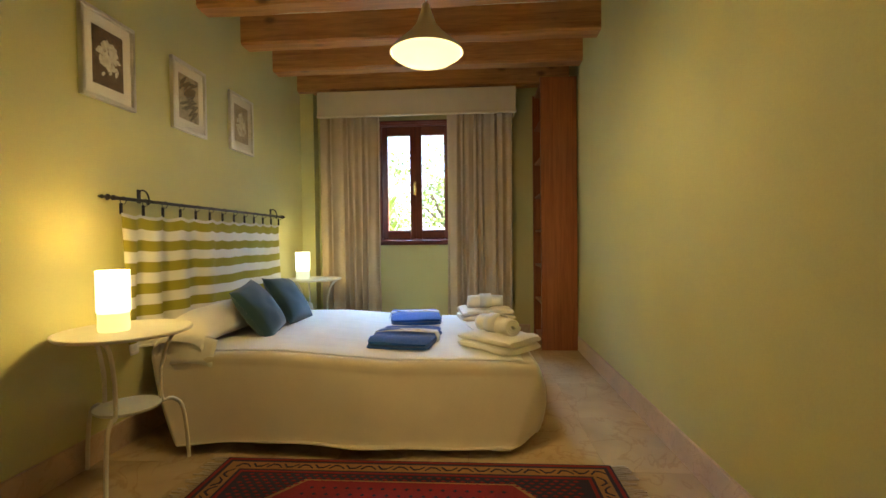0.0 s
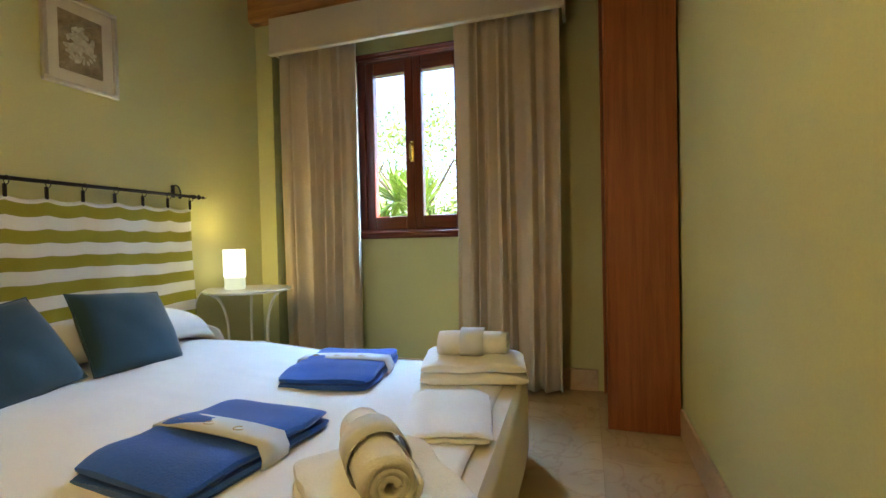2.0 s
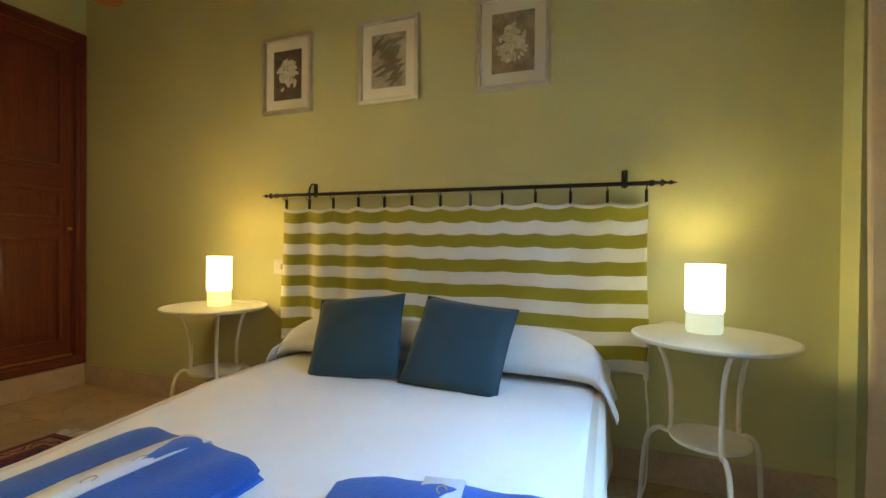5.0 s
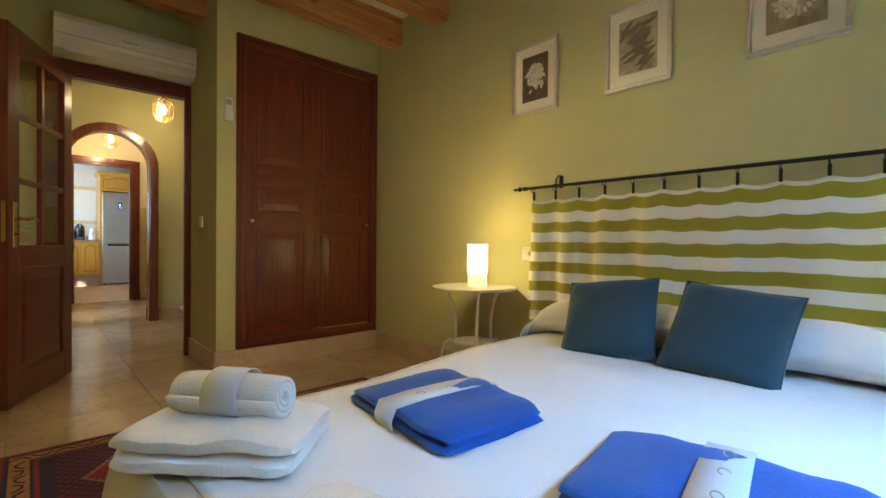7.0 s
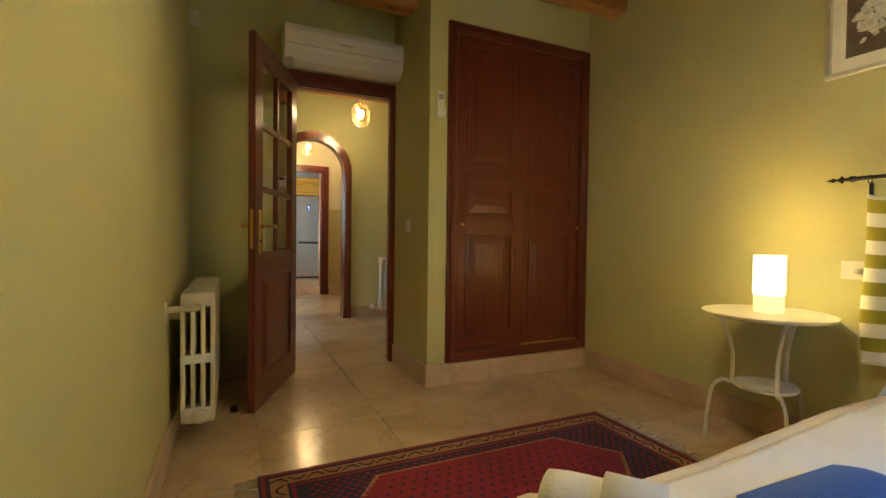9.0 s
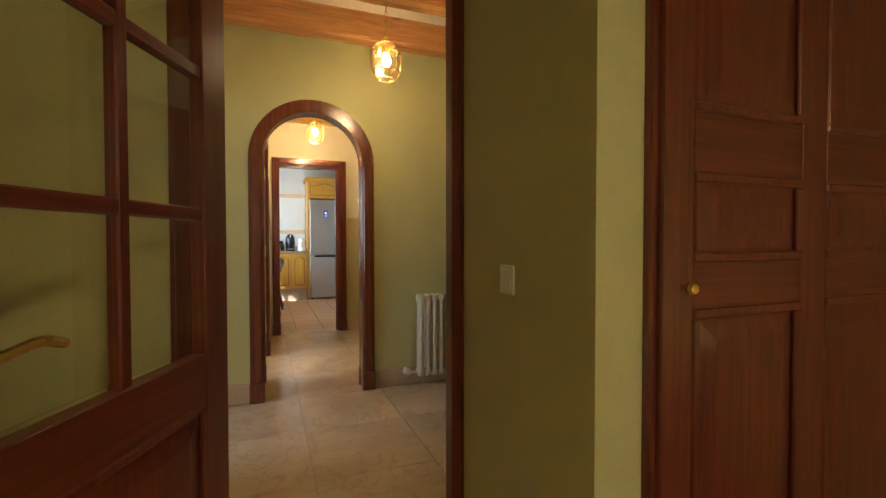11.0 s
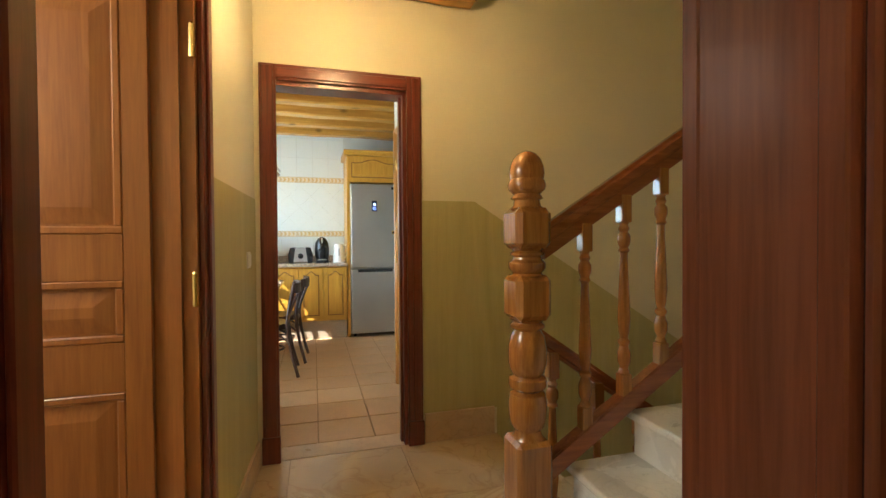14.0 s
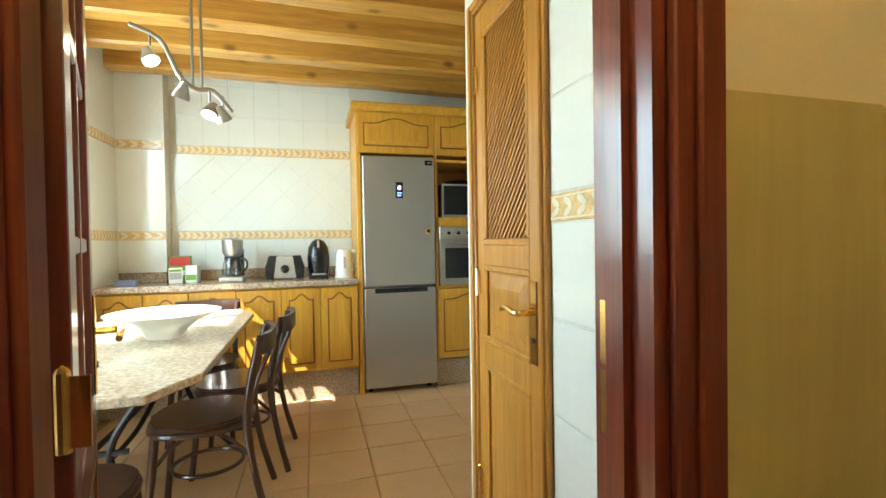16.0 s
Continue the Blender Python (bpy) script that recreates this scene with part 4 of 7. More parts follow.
def spread_at(u, v):
    """Cloth over the bed: u along the bed from head to foot, v across; beyond the edges it hangs, swept out on the door side."""
    ln, wd_, near, far, foot = BX1 - BX0, BY1 - BY0, 0.50, 0.39, 0.40
    sx = u * (ln + foot)
    sy = v * (wd_ + near + far) - near
    r, rx = 0.055, 0.03
    ox = max(0.0, sx - ln)
    oy = -sy if sy < 0 else max(0.0, sy - wd_)
    x, y = BX0 + min(sx, ln), BY0 + min(max(sy, 0.0), wd_)
    side = -1 if sy < 0 else 1

    def fall(o, sweep, dz, r):
        if o <= 0:
            return 0.0, 0.0
        if o < r * 1.57:
            return r * math.sin(o / r), r * (1 - math.cos(o / r))
        q = o - 1.57 * r
        return r + sweep * q, r + dz * q
    dx, zx = fall(ox, 0.02, 0.99, rx)
    dy, zy = fall(oy, 0.50 if side < 0 else 0.05, 0.83 if side < 0 else 0.99, r if side < 0 else rx)
    kx, ky = min(1, ox / foot), min(1, oy / near)
    fx = 0.05 * math.sin(math.pi * kx) * max(0.0, 1 - 1.1 * max(0.0, y - BY0) / wd_) + kx * (0.006 * math.sin(6.0 * y) + 0.004 * math.sin(13 * y))
    fy = ky * (0.020 * math.sin(4.6 * x + 1.0) + 0.008 * math.sin(11 * x))
    x += 0.045 * (x - BX0) / ln * max(0.0, 1 - max(0.0, y - BY0) / wd_)
    if side < 0:
        x += ky ** 1.3 * (0.30 - 0.47 * (x - BX0) / ln)
    z = BZ - max(zx, zy)
    if ox > 0 and oy > 0:
        z = BZ - min(0.375, math.hypot(zx, zy) * 1.02)
        x -= 0.05 * ky * kx
    z += (0.003 * noise.noise((x * 3.0, y * 3.0, 0.3)) + 0.002 * noise.noise((x * 9.0, y * 3.5, 1.3))) if ox <= 0 and oy <= 0 else 0
    if ox <= 0 and oy <= 0:
        z -= 0.010 * math.exp(-max(min(y - BY0, BY1 - y, BX1 - x), 0) / 0.04)
    z -= 0.045 * min(max((x + 0.3) / 0.6, 0.0), 1.0)
    return (x + dx + fx, y + side * (dy + fy), max(z, 0.045 + 0.010 * math.sin(4 * x + 3 * y)))


ob = part("bedspread", grid(spread_at, 110, 120), cream_spread, bed, "cream cotton bedspread hanging to the floor", True)
thicken(ob, 0.004, 1.0)


def sheet_at(u, v):
    p = spread_at(u * 0.985 * 1.935 / 2.335, (0.50 + 0.012 + v * 1.366) / 2.28)
    c = 0.0025 * math.sin(38 * u + 9 * v + 4 * math.sin(3 * v)) * math.exp(-((v - 0.5) * 2.2) ** 2)
    c += 0.0022 * noise.noise((p[0] * 5 + p[1] * 9, p[1] * 16 - p[0] * 4, 2.0)) + 0.0015 * noise.noise((p[0] * 22, p[1] * 9, 5.0))
    return (p[0], p[1], p[2] + 0.0085 + c)


ob = part("top_sheet", grid(sheet_at, 90, 70), sheet, bed, "white cotton top sheet, slightly creased", True)
thicken(ob, 0.003, 1.0)


def pillowy(bm, w, h, t, n=16, pinch=0.12, seed=0):
    """A stuffed cushion lying in x (w) and y (h), with drawn-in sides and pointed corners."""
    rnd = random.Random(seed)
    o = rnd.uniform(0, 50)
    for s in (1, -1):
        vs = []
        for i in range(n + 1):
            row = []
            for j in range(n + 1):
                a, b = 2 * i / n - 1, 2 * j / n - 1
                k = (1 - pinch * (1 - abs(b) ** 2.5) * (abs(a) ** 6)), (1 - pinch * (1 - abs(a) ** 2.5) * (abs(b) ** 6))
                f = (max(0, 1 - a * a) * max(0, 1 - b * b)) ** 0.42
                z = s * t / 2 * f * (1 + 0.10 * noise.noise((a * 2 + o, b * 2, s)))
                row.append(bm.verts.new((a * w / 2 * k[0], b * h / 2 * k[1], z)))
            vs.append(row)
        for i in range(n):
            for j in range(n):
                bm.faces.new((vs[i][j], vs[i + 1][j], vs[i + 1][j + 1], vs[i][j + 1]))
    bmesh.ops.remove_doubles(bm, verts=bm.verts[:], dist=0.0005)
    return bm


# long bolster pillow in a white case, its ends hanging over
def bolster(u, v):
    a = 2 * math.pi * u
    y = BY0 - 0.045 + v * (BY1 - BY0 + 0.09)
    e = abs(2 * v - 1)
    k = (1 - max(0, e - 0.62) ** 2 * 3.3)
    rx, rz = 0.155 * (0.75 + 0.25 * k), 0.105 * max(k, 0.13)
    wob = 1 + 0.05 * noise.noise((v * 7, math.cos(a), math.sin(a)))
    sag = -0.05 * max(0, (e - 0.9) / 0.1)
    return (BX0 + 0.150 + rx * math.cos(a) * wob, y, BZ + 0.012 + 0.085 * k + sag + rz * math.sin(a) * wob * (1 if math.sin(a) > 0 else 0.75))


bp = thing("bolster_pillow", "long cream-white bolster pillow lying at the head of the bed", "pillow")
bm = grid(bolster, 28, 44)
bmesh.ops.remove_doubles(bm, verts=bm.verts[:], dist=0.0005)
ob = part("pillow_case", bm, sheet, bp, smooth=True)
for v in (0.0, 1.0):
    y = BY0 - 0.05 if v == 0 else BY1 + 0.05
    s = -1 if v == 0 else 1
    f = grid(lambda a, b, y=y, s=s: (BX0 + 0.05 + 0.30 * a, y - s * 0.05 + s * 0.065 * b + 0.008 * math.sin(9 * a), BZ + 0.055 - 0.13 * b ** 1.4 + 0.03 * math.sin(3.0 * a)), 10, 8)
    fl = part("case_flap", f, sheet, bp, smooth=True)
    thicken(fl, 0.004)


def cushion(m, seed):
    c = thing("cushion", "square dark teal cloth cushion leaning on the pillow", "cushion", "teal cushions on the bed", at=m)
    part("cover", pillowy(bmesh.new(), 0.385, 0.37, 0.155, 20, 0.045, seed), teal, c, smooth=True)
    pts = []
    for k in range(48):
        q, r = divmod(k, 12)
        a = 2 * r / 12 - 1
        e = 1 - 0.045 * (1 - abs(a) ** 2.5)
        pts.append([(a * 0.1925, -0.185 * e, 0), (0.1925 * e, a * 0.185, 0), (-a * 0.1925, 0.185 * e, 0), (-0.1925 * e, -a * 0.185, 0)][q])
    part("piping", T(pts, 0.004, 6, True), teal, c)
    return c


cushion(pose(-0.605, 3.238, BZ + 0.152, 0, 55, 5) @ pose(0, 0, 0, 0, 0, 98), 1)
cushion(pose(-0.605, 3.682, BZ + 0.152, 0, 56, 0) @ pose(0, 0, 0, 0, 0, 84), 5)


# towels
def towel_folds(parent, w, d, h, material, seed=0, layers=3, n=14, sq=0.30):
    """Folded terry: each fold a rounded layer, long in x (w), deep in y (d)."""
    for k in range(layers):
        bm = bmesh.new()
        z0, hh = h * k / layers, h / layers
        prof = []
        for i in range(n):
            a = 2 * math.pi * i / n
            ca, sa = math.cos(a), math.sin(a)
            prof.append((math.copysign(abs(ca) ** sq, ca) * (d / 2 - 0.004 * k), z0 + hh / 2 + math.copysign(abs(sa) ** (sq + 0.2), sa) * hh * 0.60))
        rings, m = [], 18
        for i in range(m + 1):
            u = 2 * i / m - 1
            k2, e = 1 - 0.2 * sq * abs(u) ** 8, (1 - abs(u) ** 9 * 0.40)
            row = []
            for y, z in prof:
                up = z / h
                zz = (z0 + hh / 2 + (z - z0 - hh / 2) * e) + 0.016 * up * noise.noise((u * 2.2 + seed, y * 6, 0.4 * k)) - 0.010 * up * abs(u) ** 6
                row.append(bm.verts.new((u * (w / 2 - 0.006 * ((k + seed) % 2)) + 0.008 * noise.noise((seed, k * 2.0, y * 9)), y * k2 + 0.008 * noise.noise((u * 3 + seed, y * 4, k)), max(zz, 0.0))))
            rings.append(row)
        for a, b in zip(rings, rings[1:]):
            for i in range(n):
                bm.faces.new((a[i], a[(i + 1) % n], b[(i + 1) % n], b[i]))
        bm.faces.new(rings[0])
        bm.faces.new(rings[-1])
        part("fold", bm, material, parent, smooth=True)


def band(parent, w, d, h, mono=True, material=None):
    """A printed paper-cloth band round the towel, across its depth."""
    bm = bmesh.new()
    pts = [(-d / 2 - 0.006, 0.004), (-d / 2 - 0.010, h * 0.5), (-d / 2 + 0.004, h + 0.001), (-d * 0.25, h + 0.007), (0, h + 0.008), (d * 0.25, h + 0.007), (d / 2 - 0.004, h + 0.001), (d / 2 + 0.010, h * 0.5), (d / 2 + 0.006, 0.004)]
    for (a, b), (c, e) in zip(pts, pts[1:]):
        bm.faces.new([bm.verts.new(p) for p in ((-w / 2, a, b), (w / 2, a, b), (w / 2, c, e), (-w / 2, c, e))])
    bmesh.ops.remove_doubles(bm, verts=bm.verts[:], dist=0.0005)
    o = part("band", bm, material or ribbon, parent, "pale printed band with a gold scroll mark", True)
    thicken(o, 0.003, 1.0)
    for yy in (-d * 0.2, d * 0.08, d * 0.33):
        part("scroll_mark", T([(0.013 * math.cos(a * 0.5) * (1 - a / 16), yy + 0.015 * math.sin(a * 0.5), h + 0.0105) for a in range(11)], 0.0017, 5), gold_thread, o)
    return o


def blue_towel(m, seed):
    t = thing("bath_towel", "folded royal blue bath towel with a pale band, on the bed", "towel", "blue towels on the bed", at=m)
    towel_folds(t, 0.49, 0.37, 0.060, navy, seed, 2, 18, 0.42)
    band(t, 0.090, 0.37, 0.060)
    return t


blue_towel(pose(0.325, 3.20, BZ - 0.036, 0, 0, 85), 2)
blue_towel(pose(0.285, 3.92, BZ - 0.036, 0, 0, 100), 6)


def roll_bm(w, r, turns=3.0):
    bm = bmesh.new()
    n = 60
    rings = []
    for j in range(9):
        u = 2 * j / 8 - 1
        k = 1 - 0.10 * abs(u) ** 6
        row = []
        for i in range(n + 1):
            a = 2 * math.pi * turns * i / n
            rr = r * (0.22 + 0.78 * i / n) * k
            row.append(bm.verts.new((u * w / 2 + 0.004 * math.sin(a + j), rr * math.cos(a), r + rr * math.sin(a) * 0.93)))
        rings.append(row)
    for a, b in zip(rings, rings[1:]):
        for i in range(n):
            bm.faces.new((a[i], a[i + 1], b[i + 1], b[i]))
    return bm


def white_stack(m, seed):
    t = thing("hand_towel", "folded white terry towel lying on the bed", "towel", "white towels on the bed", at=m)
    towel_folds(t, 0.40, 0.29, 0.088, terry, seed, 2, 22, 0.48)
    r = thing("rolled_towel", "rolled white terry guest towel lying on a folded towel", "towel", "white towels on the bed", at=m @ pose(0.0, -0.01, 0.080, 0, 0, -6))
    o = part("rolled_cloth", roll_bm(0.27, 0.054), terry, r, smooth=True)
    thicken(o, 0.012)
    bm = bmesh.new()
    pts = [(0.061 * math.cos(a), 0.054 + 0.058 * math.sin(a)) for a in [math.radians(d) for d in range(-50, 231, 20)]]
    for (a, b), (c, e) in zip(pts, pts[1:]):
        bm.faces.new([bm.verts.new(p) for p in ((-0.045, a, b), (0.045, a, b), (0.045, c, e), (-0.045, c, e))])
    bmesh.ops.remove_doubles(bm, verts=bm.verts[:], dist=0.0005)
    b_ = part("band", bm, ribbon, r, "pale printed band with gold marks", True)
    thicken(b_, 0.002)


white_stack(pose(0.865, 3.05, BZ - 0.036, 0, 0, -46), 3)
white_stack(pose(0.815, 4.00, BZ - 0.036, 0, 0, 12), 8)
t3 = thing("face_cloth", "flat folded white face cloth lying on the bed", "towel", "white towels on the bed", at=pose(0.84, 3.57, BZ - 0.036, 0, 0, 12))
towel_folds(t3, 0.26, 0.38, 0.026, terry, 5, 2)


# wall cloth hung from an iron rod
cl = thing("wall_hanging", "green and white striped cloth hung as a headboard", "wall hanging")
CY0, CY1, CZ0, CZ1 = 2.57, 4.36, 0.44, 1.15
NC = 13
SEAM = 0.44


def hang(u, v):
    """Two widths of cloth joined at SEAM; the first hangs in soft pleats, the second almost flat."""
    y = CY0 + (CY1 - CY0) * u
    clip = abs(math.sin(math.pi * u * (NC - 1)))
    sag = 0.014 * clip * (1 - v) ** 2
    left = 1 / (1 + math.exp((u - SEAM) * 90))
    pleat = math.sin(46 * u + 2.2 * math.sin(5 * u) + 0.7 * v)
    pleat = math.copysign(abs(pleat) ** 0.7, pleat)
    x = -0.966 + 0.007 * math.sin(17.0 * u + 1.3 * v + 1) + (0.011 + 0.020 * left) * pleat * (0.45 + 0.55 * v) + 0.006 * math.exp(-((u - SEAM) / 0.012) ** 2)
    droop = 0.007 * math.sin(19 * u + 1) * v + 0.010 * left * v * math.sin(9 * u)
    return (x, y + 0.010 * math.sin(7 * v + 9 * u) * v, CZ1 - (CZ1 - CZ0) * v - sag + droop + 0.008 * (u < SEAM) * v)


strip = bpy.data.materials.new("green_white_striped_cotton")
strip.use_nodes = True
nt = strip.node_tree
uvn, sep = nt.nodes.new("ShaderNodeUVMap"), nt.nodes.new("ShaderNodeSeparateXYZ")
nt.links.new(uvn.outputs[0], sep.inputs[0])
ops = []
for op, val in (("SUBTRACT", 0.018), ("DIVIDE", 0.116), ("FRACT", 0), ("LESS_THAN", 0.5)):
    q = nt.nodes.new("ShaderNodeMath")
    q.operation = op
    q.inputs[1].default_value = val
    nt.links.new(ops[-1].outputs[0] if ops else sep.outputs["Y"], q.inputs[0])
    ops.append(q)
lt = nt.nodes.new("ShaderNodeMath")
lt.operation, lt.inputs[1].default_value = "GREATER_THAN", 0.018
nt.links.new(sep.outputs["Y"], lt.inputs[0])
both = nt.nodes.new("ShaderNodeMath")
both.operation = "MULTIPLY"
nt.links.new(ops[-1].outputs[0], both.inputs[0])
nt.links.new(lt.outputs[0], both.inputs[1])
mx = nt.nodes.new("ShaderNodeMix")
mx.data_type = "RGBA"
nt.links.new(both.outputs[0], mx.inputs["Factor"])
wv = nt.nodes.new("ShaderNodeTexNoise")
wv.inputs["Scale"].default_value = 260
rp = [nt.nodes.new("ShaderNodeValToRGB") for _ in range(2)]
for r_, lo, hi in ((rp[0], (0.66, 0.65, 0.58), (0.80, 0.79, 0.73)), (rp[1], (0.25, 0.235, 0.014), (0.35, 0.32, 0.022))):
    r_.color_ramp.elements[0].color, r_.color_ramp.elements[1].color = (*lo, 1), (*hi, 1)
    nt.links.new(wv.outputs[0], r_.inputs[0])
nt.links.new(rp[0].outputs[0], mx.inputs["A"])
nt.links.new(rp[1].outputs[0], mx.inputs["B"])
nt.links.new(mx.outputs["Result"], nt.nodes["Principled BSDF"].inputs["Base Color"])
nt.nodes["Principled BSDF"].inputs["Roughness"].default_value = 0.9
bpn = nt.nodes.new("ShaderNodeBump")
bpn.inputs["Strength"].default_value, bpn.inputs["Distance"].default_value = 0.25, 0.001
nt.links.new(wv.outputs[0], bpn.inputs["Height"])
nt.links.new(bpn.outputs[0], nt.nodes["Principled BSDF"].inputs["Normal"])
ob = part("striped_cloth", grid(hang, 150, 40, lambda u, v: (u * 1.79, v * 0.71)), strip, cl, smooth=True)
thicken(ob, 0.0025)
hm = part("hem", grid(lambda u, v: (lambda p: (p[0] + 0.003, p[1], p[2]))(hang(u, 0.978 + 0.022 * v)), 150, 3), sheet, cl, "plain white stitched hem", True)
thicken(hm, 0.0015)
rod = thing("curtain_rod", "black wrought iron rod with spear ends on wall brackets", "rod")
RZ, RX = 1.217, -0.955
part("rod_bar", T([(RX, 2.52, RZ), (RX, 4.37, RZ)], 0.009, 10), black_iron, rod)
for y, s in ((2.52, -1), (4.37, 1)):
    part("finial", L([(0, -0.01), (0.012, -0.01), (0.013, 0.006), (0.008, 0.012), (0.007, 0.03), (0.016, 0.036), (0.006, 0.05), (0.005, 0.062), (0.010, 0.066), (0.0, 0.095)], 10), black_iron, rod, "spear-shaped iron finial", True, pose(RX, y, RZ, -90 * s))
for y in (2.74, 4.27):
    br = part("bracket", B(-1.004, -0.997, y - 0.012, y + 0.012, RZ - 0.010, RZ + 0.062, 0.002), black_iron, rod, "scrolled iron wall bracket")
    part("bracket_arm", T(smooth_path([(-1.0, y, RZ + 0.05), (-0.98, y, RZ + 0.058), (-0.958, y, RZ + 0.046), (-0.946, y, RZ + 0.018), (-0.945, y, RZ - 0.014), (-0.958, y, RZ - 0.012)], 4), 0.0045), black_iron, br)
for i in range(NC):
    y = CY0 + 0.008 + (CY1 - CY0 - 0.016) * i / (NC - 1)
    rg = part("ring", T([(RX + 0.016 * math.cos(a), y, RZ - 0.008 + 0.018 * math.sin(a)) for a in [math.pi * k / 8 for k in range(16)]], 0.002, 5, True), black_iron, rod, "iron ring with a clip")
    part("clip", B(RX - 0.018, RX - 0.006, y - 0.006, y + 0.006, 1.142, 1.196, 0.002), black_iron, rg)


# pictures
def picture(y0, y1, z0, z1, label, seed):
    p = thing("picture", label, "picture", "botanical prints above the bed")
    f, xw = 0.020, -1.003
    for a in ((y0, y1, z0, z0 + f), (y0, y1, z1 - f, z1), (y0, y0 + f, z0 + f, z1 - f), (y1 - f, y1, z0 + f, z1 - f)):
        part("frame", B(xw, xw + 0.024, a[0], a[1], a[2], a[3], 0.003), silver, p)
    part("mat_board", B(xw, xw + 0.008, y0 + f, y1 - f, z0 + f, z1 - f), white_plastic, p, "white mat board")
    iy0, iy1, iz0, iz1 = y0 + 0.070, y1 - 0.070, z0 + 0.075, z1 - 0.075
    pr = part("print", B(xw + 0.008, xw + 0.0095, iy0, iy1, iz0, iz1), mat("print_ground_%d" % seed, [(0.10, 0.075, 0.06), (0.40, 0.35, 0.26), (0.33, 0.28, 0.19)][seed], 0.6, var=0.6, scale=14, bump=0), p, "sepia flower photograph")
    rnd = random.Random(seed + 40)
    pale = mat("print_petal_%d" % seed, [(0.62, 0.60, 0.53), (0.14, 0.13, 0.10), (0.66, 0.66, 0.56)][seed], 0.6, var=0.35, scale=60, bump=0)
    bm = bmesh.new()
    for k in range(70 if seed != 1 else 34):
        if seed == 1:
            c = ((iy0 + iy1) / 2 + rnd.uniform(-0.07, 0.07), (iz0 + iz1) / 2 + rnd.uniform(-0.10, 0.10))
            a0, ln, wd2 = rnd.uniform(0.2, 1.1), rnd.uniform(0.03, 0.055), 0.22
        else:
            rr = rnd.uniform(0, 1) ** 0.6
            th = rnd.uniform(0, 6.28)
            c = ((iy0 + iy1) / 2 + 0.062 * rr * math.cos(th), (iz0 + iz1) / 2 - 0.005 + 0.085 * rr * math.sin(th))
            a0, ln, wd2 = rnd.uniform(0, 6.28), rnd.uniform(0.012, 0.022), 0.55
        pts = [(c[0] + ln * math.cos(t) * math.cos(a0) - ln * wd2 * math.sin(t) * math.sin(a0), c[1] + ln * math.cos(t) * math.sin(a0) + ln * wd2 * math.sin(t) * math.cos(a0)) for t in [2 * math.pi * q / 7 for q in range(7)]]
        if min(a for a, _ in pts) > iy0 and max(a for a, _ in pts) < iy1 and min(b for _, b in pts) > iz0 and max(b for _, b in pts) < iz1:
            xx = xw + 0.0098 + k * 0.000012
            bm.faces.new([bm.verts.new((xx, a, b)) for a, b in pts])
    part("flower_shapes", bm, pale, pr)
    g = part("glass", B(xw + 0.0125, xw + 0.014, y0 + f, y1 - f, z0 + f, z1 - f), pane_glass, p, "picture glass")
    g.visible_shadow = False


picture(2.395, 2.717, 1.668, 2.085, "silver-framed sepia print of pale blossoms on a dark ground", 0)
picture(3.005, 3.335, 1.668, 2.085, "silver-framed sepia print of olive leaves", 1)
picture(3.628, 3.962, 1.668, 2.088, "silver-framed sepia print of a white flower cluster", 2)


# bedside tables and lamps
def side_table(m, zt):
    t = thing("bedside_table", "round white metal bedside table with a small low shelf", "table", "bedside tables", at=m)
    part("tabletop", L([(0, zt - 0.016), (0.245, zt - 0.016), (0.252, zt - 0.008), (0.252, zt - 0.002), (0.245, zt), (0.238, zt - 0.004), (0, zt - 0.004)], 48), white_metal, t, smooth=True)
    part("low_shelf", L([(0, 0.298), (0.118, 0.298), (0.124, 0.304), (0.124, 0.312), (0.118, 0.310), (0, 0.308)], 32), white_metal, t, smooth=True)
    for k in range(3):
        a = math.radians(30 + 120 * k)
        c, s = math.cos(a), math.sin(a)
        r = [(0.215, zt - 0.018), (0.18, zt - 0.045), (0.150, zt - 0.10), (0.130, zt - 0.18), (0.125, 0.42), (0.128, 0.305), (0.165, 0.300), (0.205, 0.260), (0.222, 0.16), (0.232, 0.008)]
        part("leg", T(smooth_path([(q * c, q * s, z) for q, z in r], 5), 0.0085, 8), white_metal, t, smooth=True)
    return t


side_table(pose(-0.745, 2.315, 0, 0, 0, 20), 0.637)
side_table(pose(-0.735, 4.545, 0, 0, 0, -25), 0.660)


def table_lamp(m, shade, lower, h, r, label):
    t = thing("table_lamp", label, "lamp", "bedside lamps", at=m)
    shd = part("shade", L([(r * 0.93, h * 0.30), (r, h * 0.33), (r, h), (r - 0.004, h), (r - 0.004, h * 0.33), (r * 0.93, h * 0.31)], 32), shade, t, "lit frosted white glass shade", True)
    part("glass_foot", L([(0, 0), (r * 0.88, 0), (r * 0.94, 0.01), (r * 0.93, h * 0.30), (0, h * 0.30)], 32), lower, t, "frosted glass foot with a dim emission for the bulb's light", True)
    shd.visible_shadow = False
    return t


# the feet hold no bulb; weak emission paints the light reaching their glass
glow_a, glow_a2 = glow("lamp_glass_warm", (1.0, 0.76, 0.34), 0.44), glow("lamp_foot_glow_warm", (1.0, 0.70, 0.18), 0.22)
glow_b, glow_b2 = glow("lamp_glass_pale", (1.0, 0.93, 0.64), 0.44), glow("lamp_foot_glow_pale", (0.78, 0.92, 0.62), 0.11)
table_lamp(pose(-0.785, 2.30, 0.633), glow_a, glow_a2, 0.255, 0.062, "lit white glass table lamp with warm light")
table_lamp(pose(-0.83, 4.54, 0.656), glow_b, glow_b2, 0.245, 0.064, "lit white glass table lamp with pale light")

